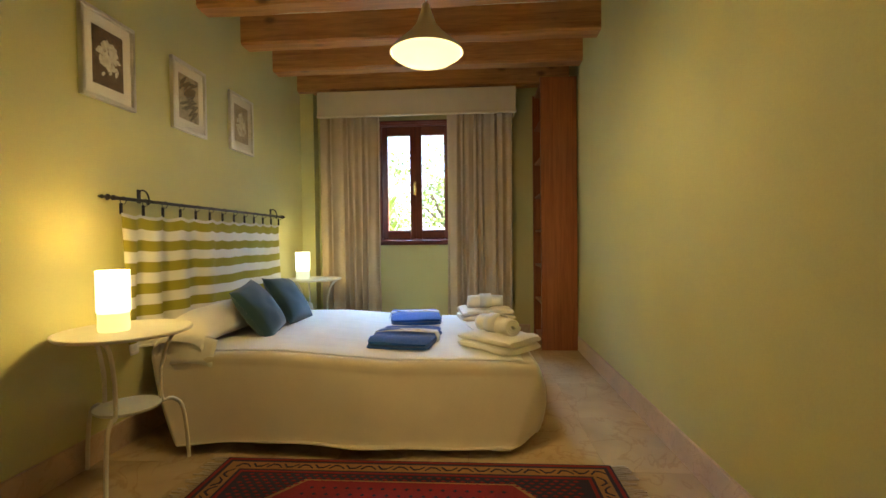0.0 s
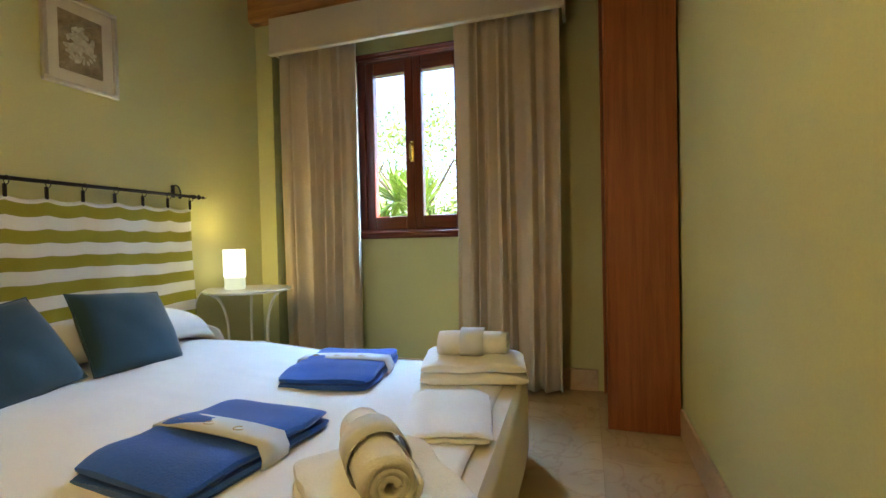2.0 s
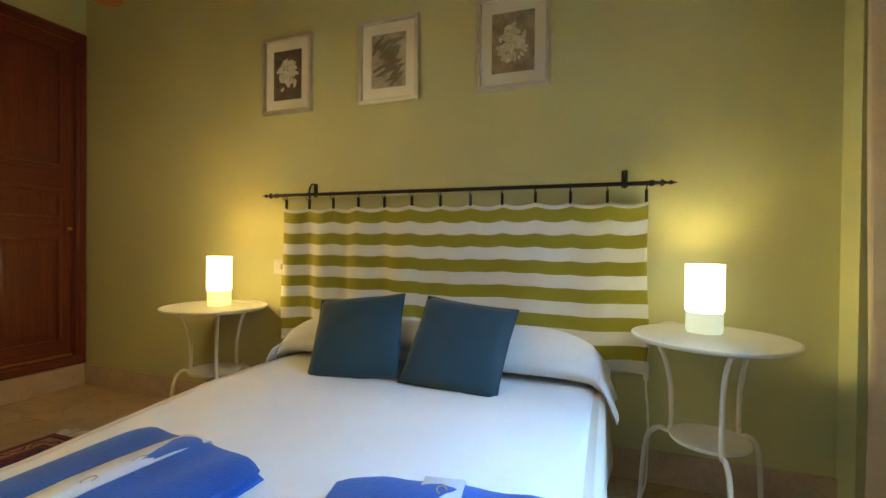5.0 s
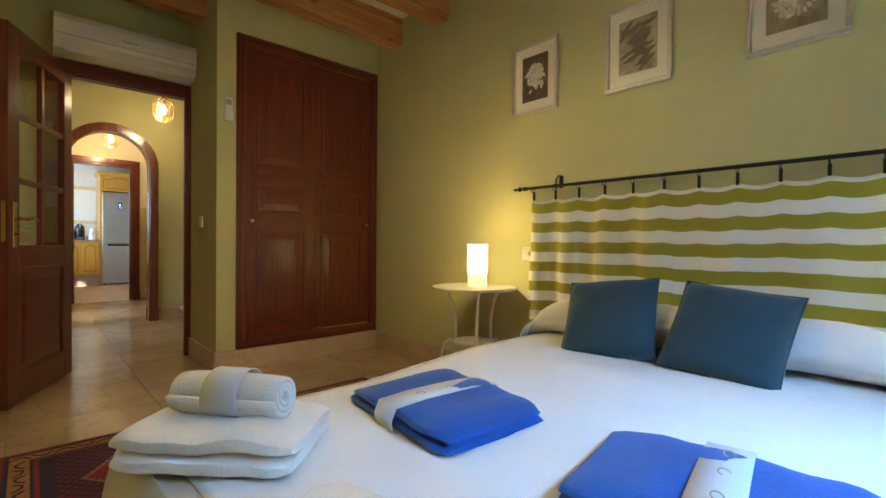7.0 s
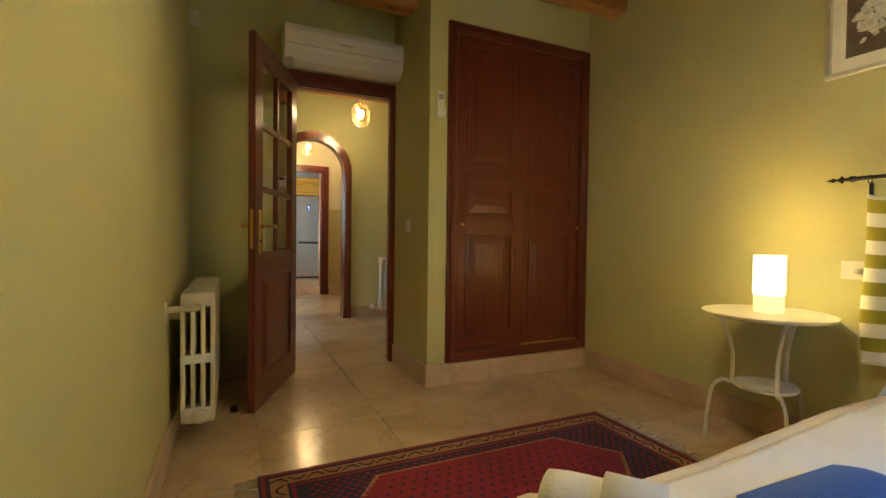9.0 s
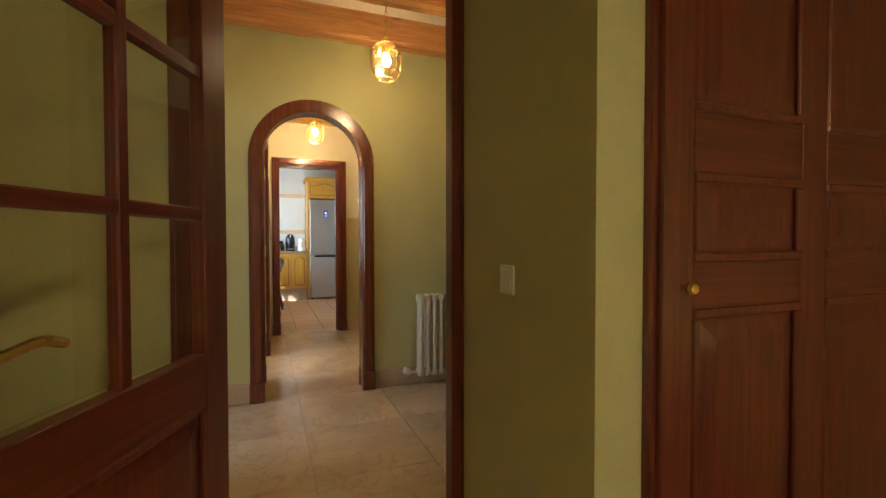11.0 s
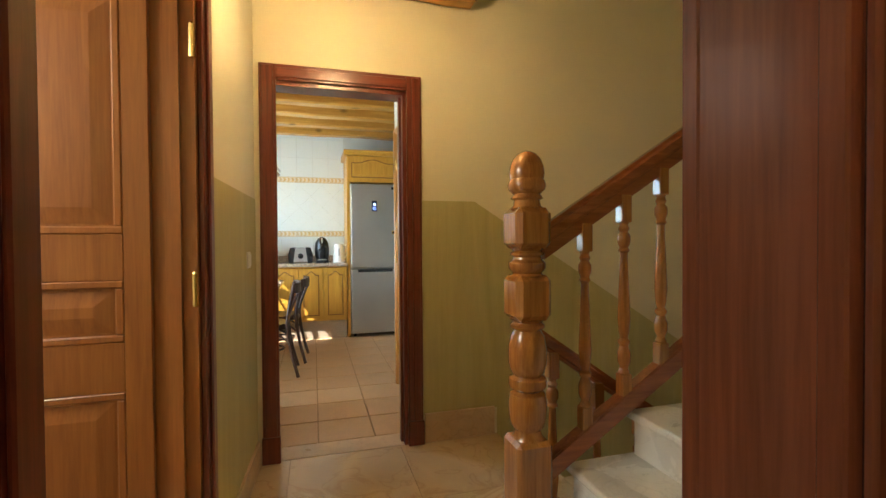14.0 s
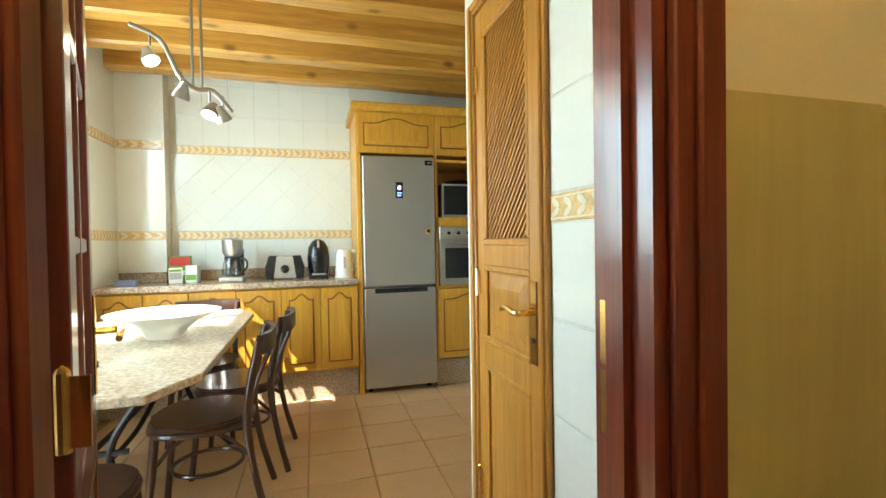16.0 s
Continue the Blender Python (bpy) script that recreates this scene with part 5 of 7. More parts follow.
# pendant
pn = thing("pendant_lamp", "conical pale pendant lamp hanging from the beams", "lamp")
PX, PY = 0.52, 2.67
part("canopy", L([(0, H), (0.045, H), (0.045, H - 0.02), (0.02, H - 0.045), (0, H - 0.045)], 20), white_plastic, pn, m=pose(PX, PY, 0))
part("cord", T([(PX, PY, H - 0.04), (PX, PY, 2.11)], 0.004), white_plastic, pn)
shade_m = mat("pendant_shade", (0.72, 0.66, 0.50), 0.5, var=0.03, bump=0.02)
part("shade", L([(0.018, 2.125), (0.023, 2.10), (0.048, 2.03), (0.080, 1.99), (0.165, 1.912), (0.176, 1.892), (0.171, 1.892), (0.159, 1.912), (0.076, 1.986), (0.044, 2.026), (0.018, 2.097)], 40), shade_m, pn, "pale enamelled cone shade", True, pose(PX, PY, 0))
dfs = part("diffuser", L([(0.168, 1.898), (0.161, 1.880), (0.129, 1.860), (0.073, 1.847), (0, 1.842)], 40), glow("pendant_diffuser", (1.0, 0.80, 0.27), 0.32), pn, "lit opal diffuser bowl", True, pose(PX, PY, 0))
dfs.visible_shadow = False


# sockets, switches, cables
def wall_plate(name, label, m, w=0.085, h=0.085, rockers=1, sockets=0):
    p = thing(name, label, "switch" if rockers else "socket", at=m)
    part("plate", B(-w / 2, w / 2, 0, 0.009, -h / 2, h / 2, 0.003, 2), white_plastic, p)
    for k in range(rockers):
        c = -w / 2 + w * (k + 0.5) / rockers
        part("rocker", B(c - w / rockers / 2 + 0.008, c + w / rockers / 2 - 0.008, 0.008, 0.013, -h / 2 + 0.010, h / 2 - 0.010, 0.002), white_plastic, p)
    for k in range(sockets):
        c = -w / 2 + w * (k + 0.5) / sockets
        part("socket_well", L([(0.019, 0), (0.021, 0.003), (0.017, 0.003), (0.016, -0.004), (0, -0.004)], 18), white_plastic, p, m=pose(c, 0.010, 0, -90))
    return p


wall_plate("wall_socket", "double white wall socket beside the bed", pose(-1.005, 2.545, 0.832, 0, 0, -90), 0.15, 0.08, 0, 2)
wall_plate("light_switch", "small white light switch by the doorway", pose(0.285, 0.53, 1.035, 0, 0, -90), 0.07, 0.08)
cbl = thing("lamp_cable", "white cable from the table lamp to the socket", "cable")
part("cord", T(smooth_path([(-0.85, 2.33, 0.642), (-0.90, 2.42, 0.642), (-0.93, 2.48, 0.625), (-0.94, 2.56, 0.57), (-0.955, 2.60, 0.52), (-0.985, 2.58, 0.60), (-0.985, 2.56, 0.78), (-0.98, 2.545, 0.82)], 6), 0.004), white_plastic, cbl)
part("plug", L([(0, 0), (0.016, 0), (0.016, 0.02), (0.008, 0.035), (0, 0.035)], 12), white_plastic, cbl, m=pose(-0.994, 2.54, 0.832, 0, 90))
cbl = thing("lamp_cable", "white cable hanging down behind the bedside table", "cable")
part("cord", T(smooth_path([(-0.885, 4.50, 0.664), (-0.94, 4.42, 0.664), (-0.97, 4.38, 0.60), (-0.975, 4.36, 0.45), (-0.97, 4.37, 0.25), (-0.90, 4.36, 0.05), (-0.80, 4.33, 0.012), (-0.74, 4.36, 0.012)], 6), 0.004), white_plastic, cbl)
part("inline_switch", B(-0.984, -0.966, 4.350, 4.372, 0.42, 0.49, 0.005, 2), white_plastic, cbl)


# bedroom radiator: sections with closed front plates and slotted ends
def radiator(name, m, n, h, depth, pitch, label):
    r = thing(name, label, "radiator", at=m)
    for i in range(n):
        x, w = i * pitch, pitch * 0.49
        bm = bmesh.new()
        bar = depth / 7.0
        for c in range(4):
            y = bar * 2 * c
            box(bm, x - (w if c == 3 else w * 0.8), x + (w if c == 3 else w * 0.8), y, y + bar, 0.02, h - 0.02, 0.006, 2)
        for z0, z1 in ((0.0, 0.075), (h - 0.065, h), (h * 0.46, h * 0.53)):
            box(bm, x - w, x + w, 0.0, depth, z0, z1, 0.014 if z0 != h * 0.46 else 0.004, 2)
        part("section", bm, cream_iron, r, smooth=True)
    return r


rd = radiator("radiator", pose(1.612, 0.50, 0.125, 0, 0, 90), 14, 0.575, 0.135, 0.060, "cream painted radiator with closed front hung on the bedroom wall")
part("valve", T(smooth_path([(0.80, 0.07, 0.515), (0.85, 0.07, 0.515), (0.875, 0.05, 0.515), (0.875, -0.042, 0.515)], 4), 0.014, 10), cream_iron, rd, "cream painted valve pipe", True)
part("rosette", L([(0, 0), (0.03, 0), (0.03, 0.006), (0.013, 0.012), (0, 0.012)], 18), cream_iron, rd, m=pose(0.875, -0.047, 0.515, -90))
part("end_cap", L([(0, 0), (0.032, 0), (0.032, 0.014), (0.020, 0.022), (0, 0.022)], 18), cream_iron, rd, smooth=True, m=pose(0.808, 0.075, 0.035, 0, 90))
for x in (0.08, 0.72):
    part("wall_bracket", B(x - 0.012, x + 0.012, -0.048, 0.02, 0.45, 0.475), cream_iron, rd)

# air conditioner
ac = thing("air_conditioner", "white split air conditioner unit above the doorway", "air conditioner")
prof = [(0.235, 2.115), (0.31, 2.105), (0.375, 2.13), (0.410, 2.175), (0.42, 2.225), (0.42, 2.30), (0.405, 2.338), (0.205, 2.345), (0.205, 2.115)]
part("body", prism(bmesh.new(), prof, "x", 0.295, 1.105), white_plastic, ac)
part("flap", prism(bmesh.new(), [(0.312, 2.095), (0.380, 2.119), (0.403, 2.150), (0.409, 2.148), (0.385, 2.112), (0.314, 2.088)], "x", 0.35, 1.05), white_plastic, ac, "white louvre flap")
part("seam", B(0.30, 1.10, 0.4195, 0.4225, 2.205, 2.209), grey_metal, ac)
part("mark", B(0.66, 0.75, 0.4195, 0.4215, 2.245, 2.253), grey_metal, ac, "small grey maker's mark")
rc = thing("remote_control", "white remote control in a wall holder", "remote control", at=pose(0.215, 0.885, 1.80))
part("body", B(-0.026, 0.026, 0.004, 0.022, -0.075, 0.075, 0.005, 2), white_plastic, rc)
part("holder", B(-0.030, 0.030, 0, 0.027, -0.085, -0.02, 0.003), white_plastic, rc)
part("display", B(-0.018, 0.018, 0.0215, 0.0235, 0.025, 0.062), grey_metal, rc)
sn = thing("wall_sensor", "small white motion sensor high on the wall", "sensor", at=pose(1.63, 0.20, 2.33))
part("body", B(-0.03, 0.03, 0, 0.045, -0.045, 0.045, 0.012, 3), white_plastic, sn)
ds = thing("door_stop", "small black rubber door stop on the floor", "door stop", at=pose(1.40, 0.86, 0))
part("buffer", L([(0, 0), (0.02, 0), (0.02, 0.022), (0.015, 0.03), (0, 0.032)], 14), foam_black, ds)

# ---- hall and corridor ----
bulb_dim, bulb_bright = glow("hall_lantern_bulb", (1.0, 0.66, 0.26), 66.0), glow("corridor_lantern_bulb", (1.0, 0.66, 0.26), 118.0)


def lantern(name, x, y, ztop, drop, bulb_glow, label):
    t = thing(name, label, "lantern", "brass ceiling lanterns", at=pose(x, y, 0))
    z1 = ztop - drop          # crown of the cage
    z0 = z1 - 0.20
    part("canopy", L([(0, ztop), (0.045, ztop), (0.042, ztop - 0.012), (0.012, ztop - 0.03), (0, ztop - 0.03)], 18), brass, t, smooth=True)
    n = max(2, int((drop - 0.07) / 0.028))
    for k in range(n):
        zc = ztop - 0.03 - (k + 0.5) * (drop - 0.07) / n
        pts = [(0.008 * math.cos(a), 0.0, zc + 0.017 * math.sin(a)) if k % 2 else (0.0, 0.008 * math.cos(a), zc + 0.017 * math.sin(a)) for a in [2 * math.pi * q / 10 for q in range(10)]]
        part("chain_link", T(pts, 0.0022, 5, True), brass, t)
    part("crown", L([(0, z1 + 0.045), (0.012, z1 + 0.045), (0.018, z1 + 0.02), (0.05, z1 + 0.012), (0.062, z1), (0, z1)], 6), brass, t)
    ring = [(math.cos(math.pi / 3 * k), math.sin(math.pi / 3 * k)) for k in range(6)]
    r0, r1, r2 = 0.058, 0.088, 0.052
    zs = ((r0, z1), (r1, z1 - 0.045), (r1 * 0.93, z0 + 0.045), (r2, z0))
    for (ra, za), (rb, zb) in zip(zs, zs[1:]):
        for c, s in ring:
            part("cage_bar", T([(ra * c, ra * s, za), (rb * c, rb * s, zb)], 0.0035, 6), brass, t)
        for k in range(6):
            (c, s), (c2, s2) = ring[k], ring[(k + 1) % 6]
            bm = bmesh.new()
            q = 0.985
            bm.faces.new([bm.verts.new(p) for p in ((ra * c * q, ra * s * q, za), (ra * c2 * q, ra * s2 * q, za), (rb * c2 * q, rb * s2 * q, zb), (rb * c * q, rb * s * q, zb))])
            g = part("pane", bm, lantern_glass, t, "bevelled clear glass pane")
            thicken(g, 0.002)
            g.visible_shadow = False
    for ra, za in zs:
        part("cage_ring", T([(ra * c, ra * s, za) for c, s in ring], 0.0035, 6, True), brass, t)
    part("socket", L([(0, z1), (0.014, z1), (0.014, z1 - 0.05), (0, z1 - 0.05)], 12), brass, t)
    part("bulb", L([(0, z1 - 0.05), (0.012, z1 - 0.055), (0.026, z1 - 0.085), (0.027, z1 - 0.10), (0.015, z1 - 0.125), (0, z1 - 0.132)], 16), bulb_glow, t, "lit clear bulb", True)
    return t


lantern("ceiling_lantern", 0.25, -0.955, H, 0.43, bulb_dim, "lit brass and glass hexagonal lantern hanging in the hall")
lantern("ceiling_lantern", 0.42, -3.24, H, 0.36, bulb_bright, "lit brass and glass hexagonal lantern hanging in the corridor")

# hall radiator, slim columns
rd = thing("radiator", "cream column radiator under the fuse box in the hall", "radiator", at=pose(-0.885, -1.76, 0.085))
NCOL, PIT = 13, 0.0545
for i in range(NCOL):
    x = 0.03 + i * PIT
    bm = bmesh.new()
    for yy in (0.035, 0.085):
        box(bm, x - 0.012, x + 0.012, yy - 0.018, yy + 0.018, 0.02, 0.60, 0.004, 1)
    for z in (0.0, 0.575):
        box(bm, x - 0.0255, x + 0.0255, 0.016, 0.104, z, z + 0.055, 0.016, 2)
    part("section", bm, cream_iron, rd, smooth=True)
part("valve", T(smooth_path([(0.70, 0.06, 0.03), (0.758, 0.06, 0.03), (0.773, 0.055, 0.03), (0.773, -0.015, 0.03)], 4), 0.012, 10), cream_iron, rd, "cream pipe and valve", True)
part("valve_knob", L([(0, 0), (0.022, 0), (0.026, 0.02), (0.020, 0.045), (0, 0.048)], 14), white_plastic, rd, smooth=True, m=pose(0.773, 0.06, 0.03, 0, 60))
part("rosette", L([(0, 0), (0.03, 0), (0.028, 0.006), (0, 0.008)], 16), cream_iron, rd, m=pose(0.773, -0.014, 0.03, -90))
part("vent", L([(0, 0), (0.009, 0), (0.009, 0.03), (0, 0.03)], 10), brass, rd, m=pose(0.0, 0.06, 0.585, 0, -90))

wall_plate("light_switch", "double white light switch beside the archway", pose(1.229, -1.79, 1.015, 0, 0, 0), 0.15, 0.085, 2)
wall_plate("light_switch", "white light switch on the corridor wall", pose(*splay(-3.90), 1.09, 0, 0, 90), 0.085, 0.078, 1)
fb = thing("fuse_box", "grey metal fuse box on the hall wall", "fuse box", at=pose(-1.002, -1.79, 1.655))
part("case", B(-0.185, 0.185, 0, 0.085, -0.14, 0.14, 0.006, 2), grey_metal, fb)
part("door", B(-0.178, 0.178, 0.085, 0.092, -0.134, 0.134, 0.002), grey_metal, fb)
part("lock", L([(0, 0), (0.012, 0), (0.012, 0.006), (0, 0.006)], 14), silver, fb, m=pose(0.0, 0.092, 0.10, -90))
pnl = thing("breaker_panel", "white plastic breaker panel below the fuse box", "panel", at=pose(-1.002, -1.79, 1.395))
part("frame", B(-0.205, 0.205, 0, 0.022, -0.115, 0.115, 0.004, 2), white_plastic, pnl)
part("door", B(-0.175, 0.175, 0.022, 0.028, -0.085, 0.085, 0.003), white_plastic, pnl)
part("pull", B(-0.03, 0.03, 0.028, 0.031, -0.06, -0.05), white_plastic, pnl)
jb = thing("junction_box", "small white junction box above the fuse box", "junction box", at=pose(-0.884, -1.79, 1.86))
part("lid", B(-0.085, 0.085, 0, 0.03, -0.045, 0.045, 0.004, 2), white_plastic, jb)
th = thing("thermostat", "white thermostat with a dark display", "thermostat", at=pose(-0.751, -1.79, 1.635))
part("body", B(-0.044, 0.044, 0, 0.03, -0.065, 0.065, 0.006, 2), white_plastic, th)
part("display", B(-0.036, 0.036, 0.0295, 0.0315, 0.012, 0.05), black_plastic, th, "dark display")
ic = thing("intercom", "small white intercom handset beside the fuse box", "intercom", at=pose(-1.223, -1.79, 1.68))
part("body", B(-0.025, 0.025, 0, 0.03, -0.05, 0.05, 0.008, 2), white_plastic, ic)
al = thing("alarm_box", "white alarm siren box high on the wall", "alarm", at=pose(-1.090, -1.79, 2.20))
part("body", B(-0.085, 0.085, 0, 0.05, -0.042, 0.042, 0.01, 2), white_plastic, al)
part("lens", B(-0.05, -0.01, 0.049, 0.053, -0.02, 0.01), grey_metal, al)

# fire extinguisher on the side wall
fe = thing("fire_extinguisher", "red fire extinguisher hanging on a wall bracket", "fire extinguisher", at=pose(-1.215, -1.62, 0.56) @ Matrix.Diagonal((1.22, 1.22, 0.98, 1)))
part("cylinder", L([(0, 0.0), (0.055, 0.0), (0.062, 0.012), (0.062, 0.36), (0.052, 0.40), (0.028, 0.425), (0.024, 0.44), (0, 0.44)], 28), red_paint, fe, "red painted steel cylinder", True)
part("foot_ring", L([(0.0, -0.012), (0.060, -0.012), (0.064, 0.0), (0.064, 0.03), (0.0, 0.03)], 28), foam_black, fe, "black rubber foot")
part("valve_head", B(-0.022, 0.022, -0.022, 0.022, 0.44, 0.475, 0.006), silver, fe)
part("lever", T(smooth_path([(0, 0, 0.475), (0.01, 0.02, 0.50), (0.02, -0.04, 0.525), (0.03, -0.10, 0.535)], 4), 0.008, 8), foam_black, fe)
part("carry_grip", T(smooth_path([(0, 0.01, 0.47), (0.0, -0.04, 0.478), (0.0, -0.095, 0.485)], 4), 0.008, 8), foam_black, fe)
part("hose", T(smooth_path([(0.0, 0.02, 0.455), (0.02, 0.07, 0.44), (0.03, 0.095, 0.36), (0.03, 0.085, 0.22), (0.025, 0.078, 0.10), (0.02, 0.076, 0.06)], 6), 0.011, 8), foam_black, fe, "black rubber hose", True)
lbl = part("label", prism(bmesh.new(), [(0.0635 * math.cos(a), 0.0635 * math.sin(a)) for a in [math.radians(q) for q in range(-55, 76, 10)]] + [(0.0625 * math.cos(a), 0.0625 * math.sin(a)) for a in [math.radians(q) for q in range(75, -56, -10)]], "z", 0.09, 0.34), red_paint, fe, "red label with pale lines of writing")
for k, (z, a0, a1) in enumerate(((0.315, -20, 45), (0.30, -25, 40), (0.285, -22, 50), (0.24, -30, 10), (0.235, 18, 55), (0.215, -25, 50), (0.20, -15, 40), (0.15, -30, 50), (0.138, -30, 35), (0.126, -28, 48), (0.114, -20, 30))):
    hh = 0.004 if k not in (3, 4) else 0.014
    prism_pts = [(0.0645 * math.cos(a), 0.0645 * math.sin(a)) for a in [math.radians(a0 + (a1 - a0) * q / 6) for q in range(7)]] + [(0.0632 * math.cos(a), 0.0632 * math.sin(a)) for a in [math.radians(a1 + (a0 - a1) * q / 6) for q in range(7)]]
    part("print_bar", prism(bmesh.new(), prism_pts, "z", z, z + hh), white_plastic, lbl)
part("wall_bracket", B(-0.085, -0.06, -0.02, 0.02, 0.30, 0.40), silver, fe)

# ---- stairs ----
RISE, RUN, X0 = 0.17, 0.268, -0.09
st = thing("staircase", "white marble staircase rising beside the corridor", "staircase")
for k in range(9):
    x = X0 - RUN * k
    z = RISE * (k + 1)
    part("tread", B(x - RUN - 0.02, x + 0.025, -3.06, -1.89, z - 0.03, z, 0.008, 2), stone_step, st)
    part("riser", B(x - 0.02, x, -3.04, -1.89, z - RISE + 0.0, z - 0.03), stone_step, st)
bm = prism(bmesh.new(), [(X0 - 0.02, 0.0), (X0 - 0.02 - RUN * 9, RISE * 9 - 0.04), (X0 - 0.02 - RUN * 9, 0.0)], "y", -3.035, -1.89)
part("underfill", bm, paint_cream, st)
# cellar flight
cs = thing("cellar_stairs", "pale marble stairs going down beside the wall", "staircase")
for k in range(7):
    x = -0.50 - RUN * k
    z = -RISE * (k + 1)
    part("tread", B(x - RUN - 0.02, x + 0.02, -4.12, -3.10, z - 0.03, z, 0.006), stone_step, cs)
    part("riser", B(x - 0.01, x + 0.01, -4.12, -3.10, z, z + RISE - 0.03), stone_step, cs)
struct("wall_stair_side", prism(bmesh.new(), [(-0.5, -1.6), (-0.5, 0.0), (-2.4, 0.0), (-2.4, -1.6)], "y", -3.10, -3.035), paint_cream, "cream wall under the staircase", "wall")

bal = thing("stair_balustrade", "varnished turned wooden balustrade with newel and handrail", "balustrade")
NX, NY = -0.165, -3.03


def chamfered(x0, x1, y0, y1, z0, z1, c=0.022):
    """A post block with bevelled corners top, bottom and sides."""
    return B(x0, x1, y0, y1, z0, z1, c, 1)


nw = part("newel_post", chamfered(NX - 0.068, NX + 0.068, NY - 0.068, NY + 0.068, 0.17, 0.47, 0.014), newel_wood, bal, "thick turned newel post with acorn finial")
seq = [(0, 0.465), (0.058, 0.47), (0.05, 0.482), (0.046, 0.50), (0.060, 0.515), (0.068, 0.545), (0.069, 0.60), (0.064, 0.628), (0.050, 0.64), (0.066, 0.652), (0.069, 0.668), (0.066, 0.684), (0.050, 0.694), (0.060, 0.705), (0.069, 0.74), (0.069, 0.79), (0.060, 0.835), (0.048, 0.855), (0.062, 0.866), (0.062, 0.876), (0.052, 0.884), (0.064, 0.895), (0, 0.897)]
part("turning", L(seq, 28, (NX, NY, 0)), newel_wood, nw, smooth=True)
part("block", chamfered(NX - 0.068, NX + 0.068, NY - 0.068, NY + 0.068, 0.892, 1.052, 0.02), newel_wood, nw)
seq = [(0, 1.047), (0.064, 1.049), (0.052, 1.058), (0.066, 1.075), (0.067, 1.095), (0.052, 1.106), (0.050, 1.115), (0.060, 1.122), (0.060, 1.130), (0.050, 1.137), (0.063, 1.146), (0, 1.149)]
part("turning", L(seq, 28, (NX, NY, 0)), newel_wood, nw, smooth=True)
part("block", chamfered(NX - 0.068, NX + 0.068, NY - 0.068, NY + 0.068, 1.144, 1.288, 0.02), newel_wood, nw)
seq = [(0, 1.284), (0.060, 1.287), (0.050, 1.297), (0.046, 1.315), (0.058, 1.322), (0.052, 1.332), (0.048, 1.338), (0.064, 1.352), (0.068, 1.368), (0.064, 1.384), (0.060, 1.39), (0.063, 1.41), (0.060, 1.435), (0.050, 1.462), (0.034, 1.48), (0.016, 1.489), (0, 1.491)]
part("acorn", L(seq, 28, (NX, NY, 0)), newel_wood, nw, smooth=True)
SL = RISE / RUN


def sloped(name, x0, x1, z0, slope, y0, y1, prof_h, material, parent, label="", cap=0.0):
    bm = prism(bmesh.new(), [(x0, z0), (x1, z0 + slope * (x0 - x1)), (x1, z0 + slope * (x0 - x1) + prof_h), (x0, z0 + prof_h)], "y", y0, y1)
    bmesh.ops.bevel(bm, geom=bm.edges[:], offset=cap, segments=3, affect="EDGES") if cap else None
    return part(name, bm, material, parent, label, True)


sloped("handrail", NX - 0.06, -2.35, 1.15, SL, NY - 0.032, NY + 0.032, 0.075, rail_wood, bal, "polished brown handrail", 0.018)
sloped("handrail_core", NX - 0.06, -2.35, 1.105, SL, NY - 0.018, NY + 0.018, 0.05, rail_wood, bal)
sloped("stringer", NX - 0.05, -2.35, 0.285, SL, NY - 0.028, NY + 0.028, 0.085, rail_wood, bal, "sloping wooden stringer", 0.006)


def baluster(x, zb, zt, parent):
    """Turned spindle with square ends, between the stringer and the rail."""
    h = zt - zb
    b = part("baluster", B(x - 0.022, x + 0.022, NY - 0.022, NY + 0.022, zb, zb + 0.11, 0.004), newel_wood, parent)
    sq = [(0.016, 0.10), (0.022, 0.115), (0.015, 0.13), (0.024, 0.155), (0.025, 0.185), (0.016, 0.215), (0.022, 0.225), (0.023, 0.235), (0.015, 0.245), (0.020, 0.27), (0.024, 0.32), (0.020, 0.42), (0.015, h - 0.26), (0.014, h - 0.22), (0.022, h - 0.212), (0.016, h - 0.20), (0.024, h - 0.18), (0.024, h - 0.155), (0.015, h - 0.14), (0.021, h - 0.128), (0.015, h - 0.115), (0.020, h - 0.10)]
    part("spindle", L(sq, 16, (x, NY, zb)), newel_wood, b, smooth=True)
    part("top_block", B(x - 0.022, x + 0.022, NY - 0.022, NY + 0.022, zt - 0.105, zt, 0.004), newel_wood, b)


for k in range(13):
    x = -0.40 - 0.170 * k
    if x > -2.3:
        d = (NX - 0.06 - x) * SL
        baluster(x, 0.285 + d + 0.05, 1.125 + d, bal)
b2 = thing("cellar_balustrade", "varnished wooden balustrade descending to the cellar", "balustrade")
NY2 = NY
NY = -3.13
sloped("handrail", NX - 0.05, -2.2, 0.80, -SL * 1.08, NY - 0.03, NY + 0.03, 0.07, rail_wood, b2, "brown handrail running down", 0.016)
for k in range(9):
    x = -0.32 - 0.20 * k
    d = (NX - 0.05 - x) * SL * 1.08
    baluster(x, 0.80 - d - 0.80, 0.815 - d, b2)
NY = NY2

